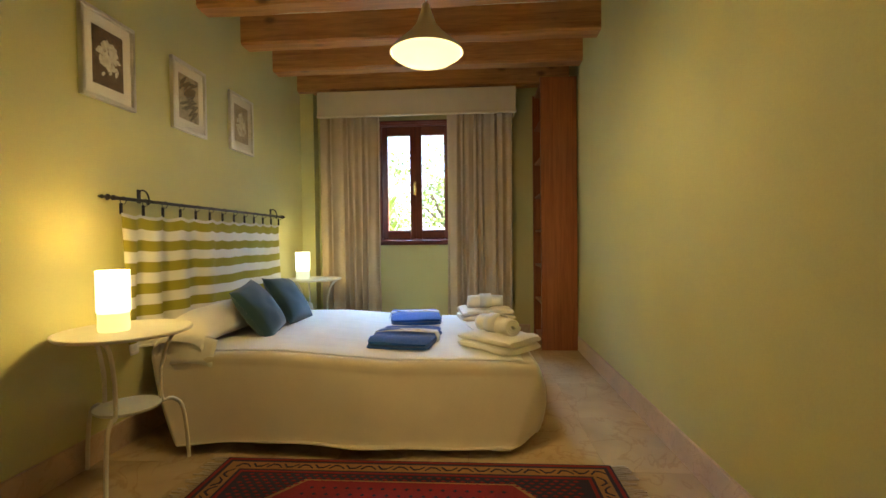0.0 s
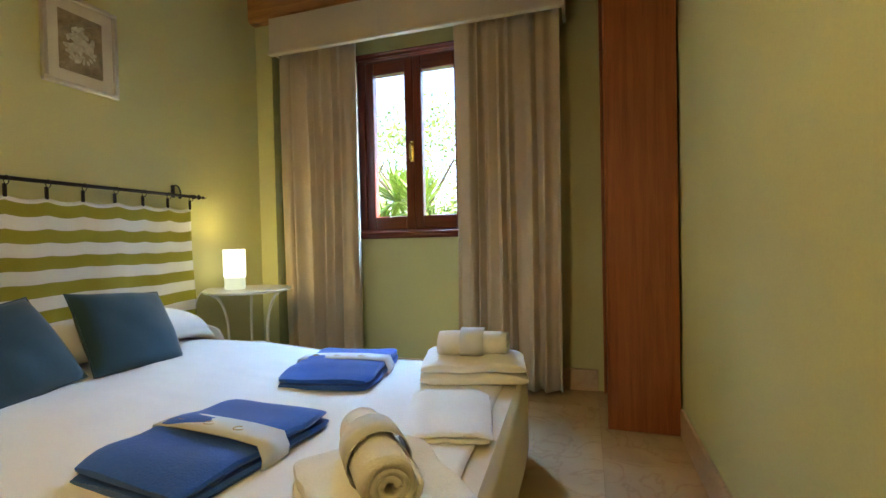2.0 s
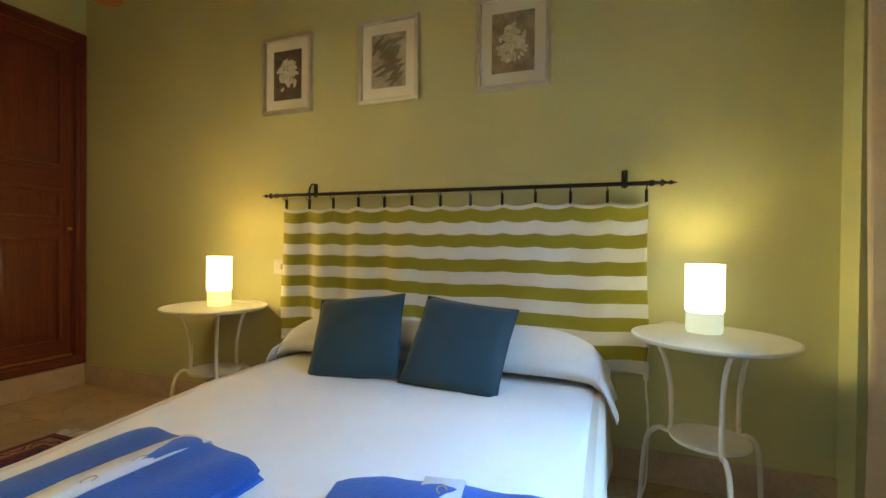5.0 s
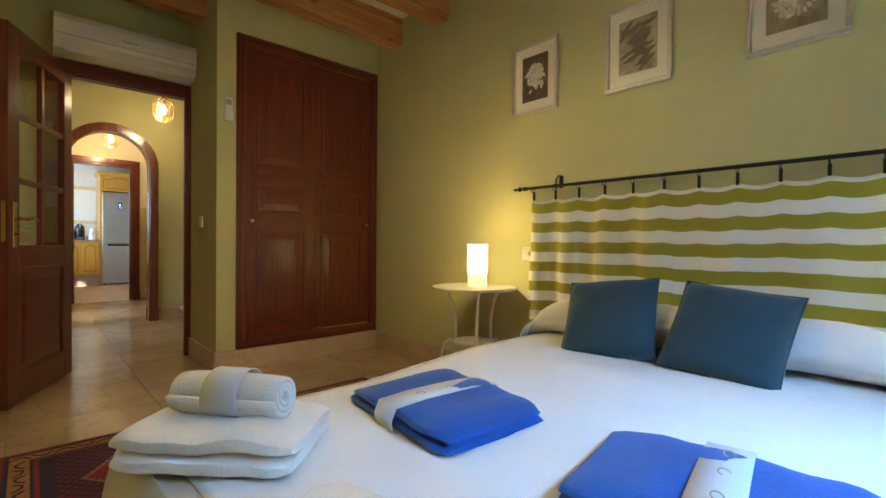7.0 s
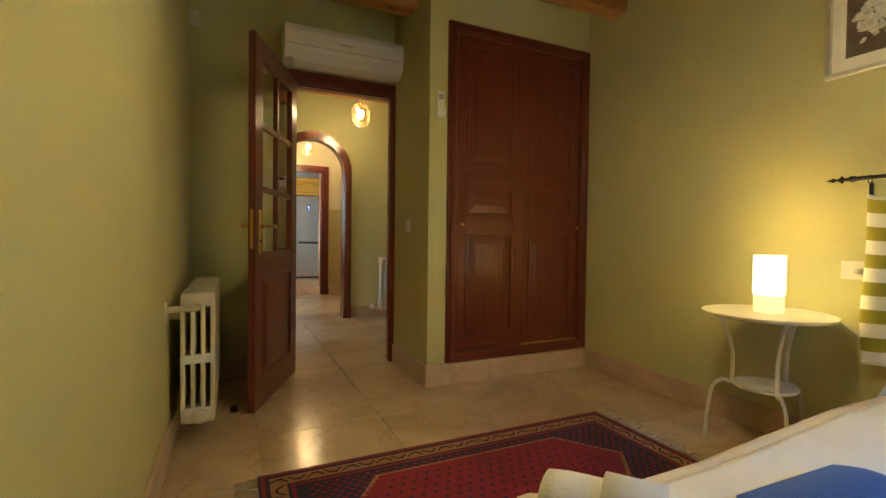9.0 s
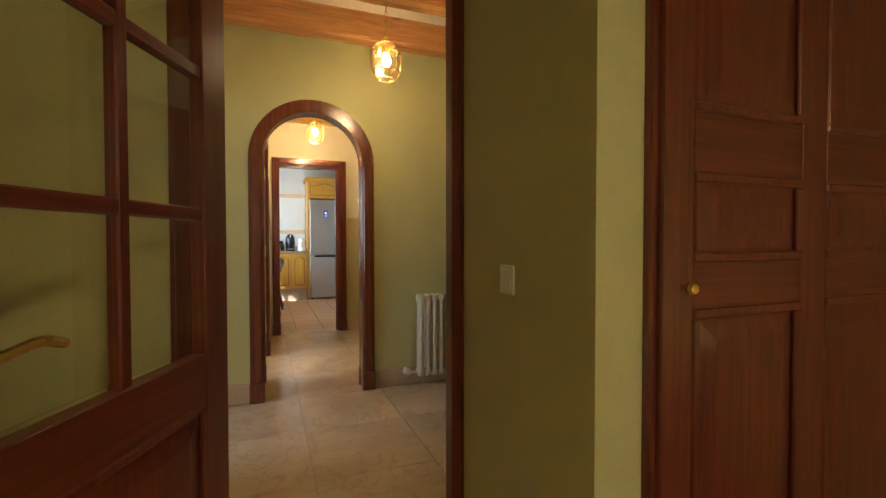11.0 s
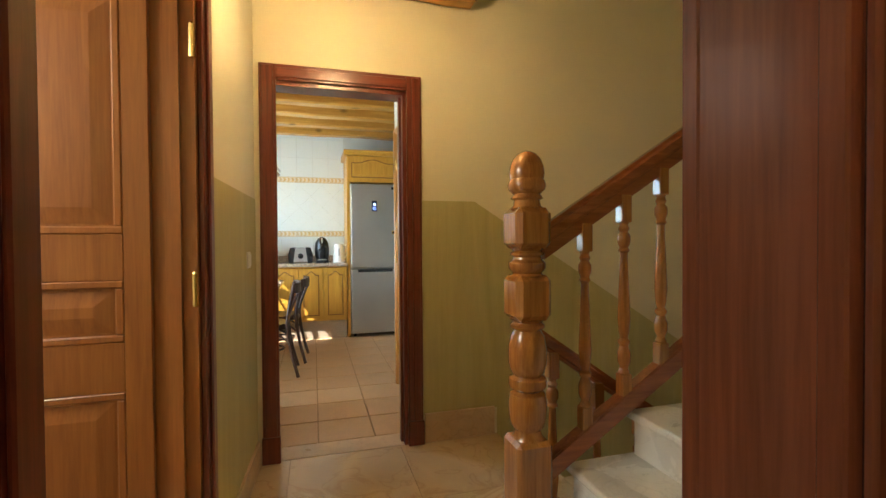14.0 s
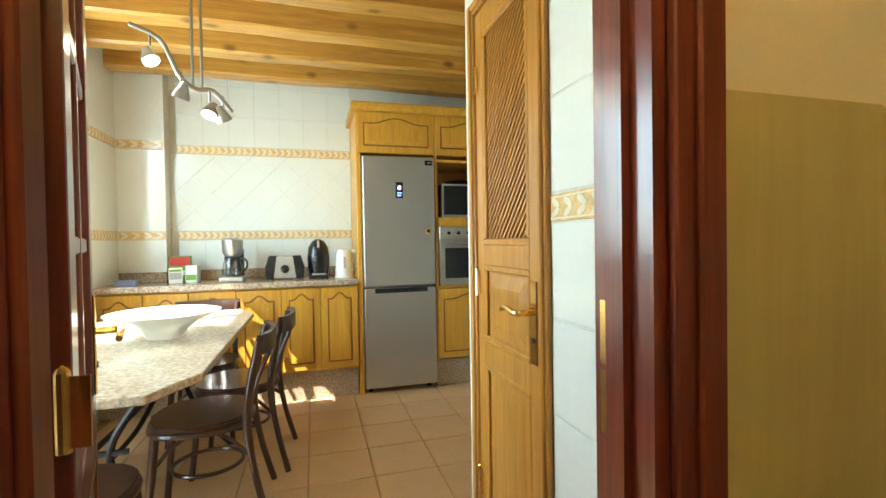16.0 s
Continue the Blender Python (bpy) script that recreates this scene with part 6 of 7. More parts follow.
# side room seen through the glazed door
sw = thing("window_2", "bright side room window with pale curtains", "window", kind="structure")
for a in ((-1.75, -1.70), (-0.70, -0.65), (-1.225, -1.175)):
    part("window_frame", B(3.70, 3.76, a[0], a[1], 0.85, 2.15, 0.004), mahogany, sw)
for a in ((0.85, 0.91), (2.09, 2.15)):
    part("window_frame", B(3.70, 3.76, -1.75, -0.65, a[0], a[1], 0.004), mahogany_x, sw)
sheer = fabric("pale_sheer_curtain", (0.74, 0.78, 0.72), 500, 0.9, 0.06, 0.3)
sc_ = thing("sheer_curtain", "pale sheer curtain hanging by the side room window", "curtain")
o = part("curtain_cloth", grid(lambda u, v: (3.62 + 0.03 * math.sin(62 * u), -1.95 + 0.75 * u, 2.4 - 2.37 * v), 110, 10), sheer, sc_, smooth=True)
thicken(o, 0.003)

# ---- kitchen ----
KF = -7.22


def cathedral(bm, x0, x1, z0, z1, y0, y1, rise=0.045, arch=True):
    """A panel with an arched top, pushed out from y0 to y1."""
    pts = [(x0, z0), (x1, z0)]
    top = z1 - rise if arch else z1
    if arch:
        n = 12
        for i in range(n + 1):
            u = i / n
            pts.append((x1 + (x0 - x1) * u, top + rise * (0.5 - 0.5 * math.cos(2 * math.pi * min(max((u - 0.12) / 0.76, 0), 1)))))
    else:
        pts += [(x1, z1), (x0, z1)]
    return prism(bm, pts, "y", y0, y1)


def cupboard_door(parent, x0, x1, z0, z1, knob_x, knob_z, arch=True):
    d = part("cupboard_door", B(x0 + 0.003, x1 - 0.003, KF - 0.022, KF, z0, z1, 0.004), honey, parent)
    # flat strip in a darker wood colour round the panel, 3 mm proud
    part("bead", cathedral(bmesh.new(), x0 + 0.050, x1 - 0.050, z0 + 0.052, z1 - 0.038, KF, KF + 0.003, arch=arch), bead_wood, d, "darker flat strip round the raised panel")
    part("panel", cathedral(bmesh.new(), x0 + 0.062, x1 - 0.062, z0 + 0.065, z1 - 0.050, KF + 0.001, KF + 0.010, arch=arch), honey, d)
    part("field", cathedral(bmesh.new(), x0 + 0.085, x1 - 0.085, z0 + 0.09, z1 - 0.075, KF + 0.010, KF + 0.017, arch=arch), honey, d)
    part("knob", L([(0, 0), (0.008, 0), (0.007, 0.012), (0.015, 0.018), (0.014, 0.026), (0, 0.029)], 14), honey, d, "round wooden knob", True, pose(knob_x, KF, knob_z, -90))
    return d


for x0, x1 in ((0.175, 0.743), (0.743, 1.369), (1.369, 1.945)):
    u = thing("base_cabinet", "honey wood base cabinet with two arched panel doors", "cabinet", "kitchen base cabinets")
    part("body", B(x0, x1, -7.79, KF - 0.024, 0.22, 0.878), honey, u)
    m_ = (x0 + x1) / 2
    cupboard_door(u, x0, m_, 0.235, 0.865, m_ - 0.035, 0.80)
    cupboard_door(u, m_, x1, 0.235, 0.865, m_ + 0.035, 0.80)
wt = thing("worktop", "speckled brown granite worktop with upstand", "worktop")
part("slab", B(0.172, 1.948, -7.655, -7.195, 0.880, 0.922, 0.006, 2), granite, wt)
part("slab_back", B(0.172, 1.615, -7.795, -7.655, 0.880, 0.922), granite, wt)
part("upstand", B(0.172, 1.615, -7.798, -7.775, 0.922, 1.0, 0.003), granite, wt)
part("upstand", B(1.615, 1.945, -7.658, -7.635, 0.922, 1.0, 0.003), granite, wt)
for a, b in ((0.18, 1.945), (-1.07, -0.47)):
    part("kickboard", B(a, b, -7.30, -7.262, 0.0, 0.218), granite, wt, "granite kickboard")
# tall unit round the fridge and oven
tu = thing("fridge_cupboard", "honey wood cupboard over the fridge with arched doors", "cabinet")
part("side_panel", B(0.135, 0.170, -7.79, -7.24, 0.0, 2.25, 0.002), honey, tu)
part("body", B(-1.07, 0.135, -7.79, KF - 0.024, 1.915, 2.25), honey, tu)
cupboard_door(tu, -0.465, 0.165, 1.915, 2.235, -0.43, 1.95)
cupboard_door(tu, -1.07, -0.465, 1.915, 2.235, -0.50, 1.95)
bm = prism(bmesh.new(), [(-7.24, 2.235), (-7.195, 2.245), (-7.185, 2.27), (-7.165, 2.285), (-7.165, 2.30), (-7.79, 2.30), (-7.79, 2.235)], "x", -1.08, 0.205)
part("cornice", bm, honey, tu, "moulded cornice")
ov = thing("oven_column", "honey wood oven column with microwave niche", "cabinet")
part("side_panel", B(-0.488, -0.468, -7.79, -7.235, 0.22, 1.912), honey, ov)
part("side_panel", B(-1.07, -1.05, -7.79, -7.235, 0.22, 1.912), honey, ov)
part("back", B(-1.05, -0.488, -7.79, -7.77, 0.22, 1.912), honey, ov)
for z in (0.82, 1.385, 1.86):
    part("shelf", B(-1.05, -0.488, -7.77, -7.235, z, z + 0.022), honey, ov)
part("rail", B(-1.05, -0.488, -7.245, KF, 1.33, 1.385), honey, ov)
cupboard_door(ov, -1.065, -0.472, 0.235, 0.815, -0.51, 0.76)
oven = thing("oven", "stainless steel built-in oven with dark glass", "oven")
part("body", B(-1.045, -0.493, -7.75, -7.225, 0.845, 1.325), steel, oven)
part("fascia", B(-1.045, -0.493, -7.225, -7.205, 1.22, 1.325, 0.003), steel, oven)
part("door_glass", B(-1.0, -0.54, -7.225, -7.207, 0.90, 1.15, 0.003), dark_glass, oven, "dark oven glass")
part("door_frame", B(-1.045, -0.493, -7.225, -7.212, 0.845, 1.215), steel, oven)
part("handle", T([(-1.0, -7.17, 1.185), (-0.54, -7.17, 1.185)], 0.010, 10), steel, oven, smooth=True)
for k in range(5):
    part("dial", L([(0, 0), (0.014, 0), (0.012, 0.018), (0, 0.018)], 14), black_plastic, oven, m=pose(-0.57 - 0.085 * k, -7.205, 1.275, -90))
mw = thing("microwave", "silver microwave with a dark door in the niche", "microwave", at=pose(-0.77, -7.25, 1.408))
part("case", B(-0.24, 0.24, -0.36, 0, 0.0, 0.28, 0.006, 2), steel, mw)
part("door_glass", B(-0.13, 0.225, 0.0, 0.012, 0.02, 0.26, 0.004), dark_glass, mw, "dark glass door")
part("keypad", B(-0.225, -0.14, 0.0, 0.008, 0.02, 0.26, 0.003), black_plastic, mw)
bk = thing("microwave_tray", "dark dish lying on top of the microwave", "dish", at=pose(-0.76, -7.42, 1.69))
part("dish", L([(0, 0), (0.10, 0), (0.16, 0.03), (0.155, 0.032), (0.095, 0.006), (0, 0.006)], 24), black_plastic, bk, smooth=True)

fg = thing("fridge_freezer", "tall brushed steel fridge freezer with a dark display", "refrigerator")
part("body", B(-0.455, 0.128, -7.78, -7.275, 0.03, 1.885, 0.004), steel, fg)
fd = part("fridge_door", B(-0.455, 0.128, -7.272, -7.20, 0.852, 1.893, 0.012, 3), steel, fg)
fz = part("freezer_door", B(-0.455, 0.128, -7.272, -7.20, 0.045, 0.842, 0.012, 3), steel, fg)
part("grip_recess", B(-0.385, 0.045, -7.215, -7.198, 0.80, 0.838, 0.004), black_plastic, fz, "dark recessed grip")
part("display", B(-0.192, -0.130, -7.202, -7.197, 1.555, 1.685, 0.003), black_plastic, fd, "black touch display")
disp = glow("display_digits", (0.25, 0.4, 1.0), 1.0)
part("digits", B(-0.175, -0.150, -7.1975, -7.1962, 1.625, 1.655), disp, fd)
for z in (1.575, 1.595):
    for x in (-0.178, -0.158):
        part("symbol", B(x, x + 0.010, -7.1975, -7.1962, z, z + 0.008), disp, fd)
part("badge", B(-0.435, -0.375, -7.202, -7.198, 1.825, 1.862), black_plastic, fd, "small dark label")
part("badge_line", B(-0.430, -0.395, -7.1985, -7.197, 1.842, 1.848), white_plastic, fd)
part("energy_mark", B(-0.422, -0.374, -7.202, -7.198, 1.27, 1.315), brass, fd, "small yellow label")
part("energy_mark_inner", L([(0, 0), (0.014, 0), (0.014, 0.002), (0, 0.002)], 14), black_plastic, fd, m=pose(-0.398, -7.199, 1.293, -90))
for x in (-0.41, 0.08):
    part("foot", L([(0, 0), (0.018, 0), (0.018, 0.035), (0, 0.035)], 10), black_plastic, fg, m=pose(x, -7.30, 0))
    part("foot", L([(0, 0), (0.018, 0), (0.018, 0.035), (0, 0.035)], 10), black_plastic, fg, m=pose(x, -7.72, 0))

# worktop things
CT = 0.922
kt = thing("kettle", "white plastic electric kettle on the worktop", "kettle", at=pose(0.262, -7.47, CT))
part("base", L([(0, 0), (0.078, 0), (0.078, 0.018), (0, 0.02)], 24), white_plastic, kt)
part("body", L([(0, 0.02), (0.072, 0.02), (0.073, 0.05), (0.060, 0.20), (0.055, 0.225), (0.03, 0.235), (0, 0.237)], 28), white_plastic, kt, smooth=True)
part("handle", T(smooth_path([(-0.052, 0, 0.215), (-0.095, 0, 0.21), (-0.108, 0, 0.16), (-0.10, 0, 0.09), (-0.072, 0, 0.055)], 5), 0.011, 8), white_plastic, kt, smooth=True)
part("spout", B(0.045, 0.075, -0.018, 0.018, 0.195, 0.225, 0.006), white_plastic, kt)
part("water_gauge", B(-0.01, 0.008, 0.062, 0.07, 0.06, 0.17), grey_metal, kt)
cm = thing("capsule_coffee_machine", "black rounded capsule coffee machine on the worktop", "coffee machine", at=pose(0.468, -7.50, CT))
part("base", B(-0.075, 0.075, -0.10, 0.13, 0, 0.03, 0.008, 2), black_plastic, cm)
bm = bmesh.new()
prof = [(0.068, 0.02), (0.085, 0.09), (0.088, 0.17), (0.078, 0.25), (0.05, 0.30), (0.02, 0.318), (0, 0.32)]
lathe(bm, [(0, 0.02)] + prof, 28)
part("shell", bm, black_plastic, cm, "glossy black shell", True)
part("spout", B(-0.022, 0.022, 0.05, 0.115, 0.185, 0.235, 0.008, 2), black_plastic, cm)
part("lever", T(smooth_path([(0, 0.06, 0.30), (0, 0.09, 0.28), (0, 0.105, 0.25)], 4), 0.009, 8), silver, cm)
part("drip_tray", B(-0.055, 0.055, 0.055, 0.125, 0.03, 0.042, 0.003), grey_metal, cm)
ts = thing("toaster", "black and steel toaster with a round dial", "toaster", at=pose(0.725, -7.48, CT))
part("body", prism(bmesh.new(), [(-0.135, 0.015), (0.135, 0.015), (0.142, 0.10), (0.115, 0.185), (-0.115, 0.185), (-0.142, 0.10)], "y", -0.08, 0.08), steel, ts)
part("end_cheek", prism(bmesh.new(), [(-0.14, 0.005), (-0.085, 0.005), (-0.06, 0.19), (-0.118, 0.19), (-0.147, 0.10)], "y", -0.083, 0.085), black_plastic, ts)
part("end_cheek", prism(bmesh.new(), [(0.14, 0.005), (0.085, 0.005), (0.06, 0.19), (0.118, 0.19), (0.147, 0.10)], "y", -0.083, 0.085), black_plastic, ts)
part("dial", L([(0, 0), (0.034, 0), (0.030, 0.016), (0.012, 0.02), (0, 0.02)], 24), black_plastic, ts, smooth=True, m=pose(0, 0.08, 0.085, -90))
for y in (-0.03, 0.03):
    part("slot", B(-0.10, 0.10, y - 0.014, y + 0.014, 0.184, 0.188), black_plastic, ts)
fc = thing("filter_coffee_maker", "steel filter coffee maker with a glass jug", "coffee maker", at=pose(1.115, -7.49, CT))
part("base", B(-0.085, 0.085, -0.11, 0.10, 0, 0.035, 0.01, 2), silver, fc)
part("column", B(-0.07, 0.07, -0.11, -0.055, 0.035, 0.25, 0.008, 2), black_plastic, fc)
part("filter_head", L([(0, 0.19), (0.055, 0.19), (0.075, 0.225), (0.078, 0.32), (0.06, 0.335), (0, 0.337)], 28), steel, fc, smooth=True)
part("jug", L([(0.0, 0.04), (0.058, 0.04), (0.074, 0.07), (0.072, 0.12), (0.052, 0.175), (0.055, 0.185), (0.051, 0.185), (0.048, 0.175), (0.068, 0.12), (0.070, 0.07), (0.055, 0.044), (0, 0.044)], 28, (0, 0.02, 0)), clear_glass, fc, "clear glass jug", True)
part("jug_handle", T(smooth_path([(-0.045, 0.03, 0.175), (-0.10, 0.05, 0.165), (-0.108, 0.05, 0.11), (-0.07, 0.035, 0.07)], 5), 0.008, 8), black_plastic, fc, smooth=True)
part("jug_band", L([(0.054, 0.168), (0.058, 0.168), (0.058, 0.186), (0.054, 0.186)], 28, (0, 0.02, 0)), black_plastic, fc)


def carton(x, y, w, d, h, face, label, rot=0, bars=()):
    c = thing("food_packet", label, "packet", "packets on the worktop", at=pose(x, y, CT, 0, 0, rot))
    part("carton", B(-w / 2, w / 2, -d / 2, d / 2, 0, h, 0.002), face, c)
    for z0, z1, m_ in bars:
        part("printed_band", B(-w / 2 + 0.006, w / 2 - 0.006, d / 2, d / 2 + 0.0015, z0, z1), m_, c)


pk_red, pk_green = mat("red_card", (0.50, 0.04, 0.025), 0.5, var=0.1), mat("green_card", (0.20, 0.38, 0.06), 0.5, var=0.2)
pk_white = mat("white_card", (0.76, 0.74, 0.66), 0.5, var=0.1, scale=30)
pk_blue = mat("blue_sponge", (0.30, 0.36, 0.62), 0.8, var=0.1)
carton(1.51, -7.60, 0.15, 0.06, 0.20, pk_green, "green and red food carton standing on the worktop", 4, ((0.125, 0.195, pk_red), (0.05, 0.09, pk_white)))
carton(1.40, -7.50, 0.085, 0.07, 0.13, pk_white, "white food packet with a green label", -8, ((0.02, 0.06, pk_green),))
carton(1.51, -7.46, 0.09, 0.06, 0.115, pk_white, "white and grey food packet", 15, ((0.03, 0.08, grey_metal), (0.088, 0.105, pk_green)))
carton(1.82, -7.42, 0.13, 0.07, 0.035, pk_blue, "pale blue sponge cloth lying on the worktop", 5)

# table
TX0, TX1, TY0, TY1, TZ = 0.885, 1.74, -7.0, -5.14, 0.762
tb = thing("dining_table", "granite topped dining table with cut corners on iron legs", "table")
c = 0.11
top = [(TX0 + c, TY0), (TX1 - c, TY0), (TX1, TY0 + 2 * c), (TX1, TY1 - 2 * c), (TX1 - c, TY1), (TX0 + c, TY1), (TX0, TY1 - 2 * c), (TX0, TY0 + 2 * c)]
pale_granite = mat("pale_granite", (0.62, 0.53, 0.40), 0.12, var=0.5, scale=60, fine=220, bump=0.02, dark=(0.30, 0.24, 0.17))
bm = prism(bmesh.new(), top, "z", TZ - 0.028, TZ)
bmesh.ops.bevel(bm, geom=bm.edges[:], offset=0.004, segments=1, affect="EDGES")
part("tabletop", bm, pale_granite, tb, "polished pale speckled granite top")
for y in (TY0 + 0.42, TY1 - 0.42):
    for x, s in ((TX0 + 0.16, 1), (TX1 - 0.16, -1)):
        part("leg", T(smooth_path([(x, y, TZ - 0.03), (x + 0.12 * s, y, 0.60), (x + 0.20 * s, y, 0.42), (x + 0.10 * s, y, 0.18), (x - 0.02 * s, y, 0.03), (x - 0.05 * s, y, 0.012)], 6), 0.014, 8), black_iron, tb, "curved black iron leg", True)
    part("cross_bar", T([(TX0 + 0.30, y, 0.44), (TX1 - 0.30, y, 0.44)], 0.012, 8), black_iron, tb)
    part("apron_bar", T([(TX0 + 0.12, y, TZ - 0.038), (TX1 - 0.12, y, TZ - 0.038)], 0.011, 8), black_iron, tb)
part("stretcher", T([((TX0 + TX1) / 2, TY0 + 0.42, 0.44), ((TX0 + TX1) / 2, TY1 - 0.42, 0.44)], 0.012, 8), black_iron, tb)
bw = thing("glass_bowl", "wide frosted glass bowl standing on the table", "bowl", at=pose(1.205, -6.10, TZ))
part("bowl", L([(0, 0.0), (0.075, 0.0), (0.085, 0.012), (0.10, 0.04), (0.16, 0.085), (0.245, 0.118), (0.25, 0.124), (0.242, 0.124), (0.155, 0.095), (0.09, 0.05), (0.06, 0.02), (0, 0.016)], 48), bowl_glass, bw, smooth=True)


# bentwood chairs
def bent_chair(m):
    ch = thing("dining_chair", "dark bentwood dining chair with a round seat", "chair", "chairs round the dining table", at=m)
    # faces +y, back towards -y
    sx, sy = 0.205, 0.205
    bm = bmesh.new()
    ring = [(sx * math.copysign(abs(math.cos(a)) ** 0.75, math.cos(a)), 0.01 + sy * math.copysign(abs(math.sin(a)) ** 0.75, math.sin(a))) for a in [2 * math.pi * k / 28 for k in range(28)]]
    prism(bm, ring, "z", 0.435, 0.462)
    bmesh.ops.bevel(bm, geom=[e for e in bm.edges if abs(e.verts[0].co.z - e.verts[1].co.z) < 1e-4], offset=0.008, segments=2, affect="EDGES")
    part("seat", bm, chair_wood, ch, "dark worn wooden seat", True)
    part("seat_ring", T([(x * 0.98, y * 0.98, 0.428) for x, y in ring], 0.014, 8, True), chair_wood, ch, smooth=True)
    for s in (-1, 1):
        part("front_leg", T(smooth_path([(0.150 * s, 0.165, 0.43), (0.160 * s, 0.180, 0.25), (0.178 * s, 0.205, 0.0)], 5), [0.018] * 6 + [0.015] * 5, 10), chair_wood, ch, smooth=True)
        part("back_leg", T(smooth_path([(0.205 * s, -0.270, 0.0), (0.182 * s, -0.215, 0.22), (0.170 * s, -0.185, 0.44), (0.172 * s, -0.205, 0.62), (0.185 * s, -0.245, 0.80)], 5), [0.015] * 8 + [0.018] * 13, 10), chair_wood, ch, smooth=True)
        part("brace", T(smooth_path([(0.150 * s, 0.165, 0.30), (0.13 * s, 0.10, 0.37), (0.10 * s, 0.0, 0.40), (0.12 * s, -0.10, 0.37), (0.178 * s, -0.20, 0.30)], 5), 0.009, 8), chair_wood, ch, smooth=True)
    part("leg_ring", T([(0.135 * math.cos(a), -0.005 + 0.145 * math.sin(a), 0.225) for a in [2 * math.pi * k / 24 for k in range(24)]], 0.009, 8, True), chair_wood, ch, smooth=True)
    bm = bmesh.new()
    rows = []
    for k in range(15):
        a = math.radians(-68 + 136 * k / 14)
        x, y = 0.205 * math.sin(a) / math.sin(radians(68)) , -0.245 - 0.075 * (math.cos(a) - math.cos(radians(68)))
        rows.append([bm.verts.new((x, y + dy, z)) for dy, z in ((-0.009, 0.735), (0.009, 0.735), (0.010, 0.82), (-0.010, 0.82))])
    for a, b in zip(rows, rows[1:]):
        for k in range(4):
            bm.faces.new((a[k], a[(k + 1) % 4], b[(k + 1) % 4], b[k]))
    bm.faces.new(rows[0])
    bm.faces.new(rows[-1])
    part("back_rail", bm, chair_wood, ch, "broad curved top rail", True)
    for x in (-0.085, 0.0, 0.085):
        part("back_slat", T(smooth_path([(x * 0.9, -0.185, 0.455), (x, -0.225, 0.60), (x * 1.05, -0.285, 0.745)], 5), 0.0095, 8), chair_wood, ch, smooth=True)
    return ch


ch = bent_chair(pose(0.985, -5.87, 0, 0, 0, -88))
for m_ in (pose(0.915, -6.36, 0, 0, 0, -93), pose(1.27, -5.22, 0, 0, 0, 176), pose(1.20, -6.86, 0, 0, 0, 4), pose(1.70, -5.75, 0, 0, 0, 90)):
    copy_thing(ch, m_)

# spotlight track
tl = thing("track_light", "brushed steel wave-shaped spotlight track hanging over the table", "lamp")
trk = [(1.20, -5.72, 2.10), (1.10, -5.76, 2.06), (1.04, -5.79, 1.93), (0.985, -5.82, 1.885), (0.92, -5.85, 1.89), (0.85, -5.88, 1.81)]
part("track_bar", T(smooth_path(trk, 6), 0.010, 8), steel, tl, smooth=True)
for x, y, z in ((0.995, -5.815, 1.89), (0.962, -5.83, 1.89)):
    part("rod", T([(x, y, z), (x, y, H)], 0.006, 8), steel, tl)
part("canopy", B(0.88, 1.08, -5.89, -5.75, H - 0.03, H + 0.012, 0.006), steel, tl)
spot_glow = glow("spot_bulb", (1.0, 0.85, 0.6), 30.0)
for (x, y, z), ax, ay in (((1.135, -5.75, 1.975), 20, 25), ((1.035, -5.79, 1.845), -15, -20), ((0.935, -5.84, 1.79), 25, -15), ((0.885, -5.865, 1.775), -25, 20)):
    h = part("spot_head", L([(0, 0.055), (0.014, 0.055), (0.018, 0.04), (0.034, 0.0), (0.034, -0.012), (0.030, -0.012), (0.028, 0.0), (0.0, 0.03)], 20), steel, tl, "steel spotlight head", True, pose(x, y, z, ax, ay))
    part("bulb", L([(0, 0.012), (0.022, 0.006), (0.022, -0.002), (0, -0.006)], 16), spot_glow, h, m=pose(0, 0, 0))
    part("stem", T([(x, y, z + 0.05), (x, y, z + 0.10)], 0.005, 6), steel, tl)

# kitchen window, and an added unseen garden door
kw = thing("window_3", "kitchen window with dark wooden frame", "window", kind="structure")
for a in ((-6.95, -6.88), (-5.82, -5.75), (-6.385, -6.315)):
    part("window_frame", B(1.99, 2.06, a[0], a[1], 1.05, 2.25, 0.004), mahogany, kw)
for a in ((1.05, 1.12), (2.18, 2.25)):
    part("window_frame", B(1.99, 2.06, -6.88, -5.82, a[0], a[1], 0.004), mahogany, kw)
kd = thing("door_7", "unseen kitchen garden door, added, with a deep sun-blocking top rail", "door", kind="structure")
for a in ((-5.3, -5.21), (-4.69, -4.6)):
    part("stile", B(2.0, 2.05, a[0], a[1], 0.0, 2.1, 0.003), mahogany, kd)
# the top rail is made deep to keep sun off the near floor
for a in ((0.0, 0.25), (1.55, 2.1)):
    part("rail", B(2.0, 2.05, -5.21, -4.69, a[0], a[1], 0.003), mahogany, kd)

# wall tiles
tiles_back = thing("wall_tiles_back", "glazed white wall tiles with ochre borders on the back wall", "tiles", kind="structure")
TW = 0.20


def tile_mesh(w, h, d=0.004):
    bm = B(0, w - 0.003, 0, d, 0, h - 0.003, 0.0012)
    return mesh_of(bm, "tile", white_tile)


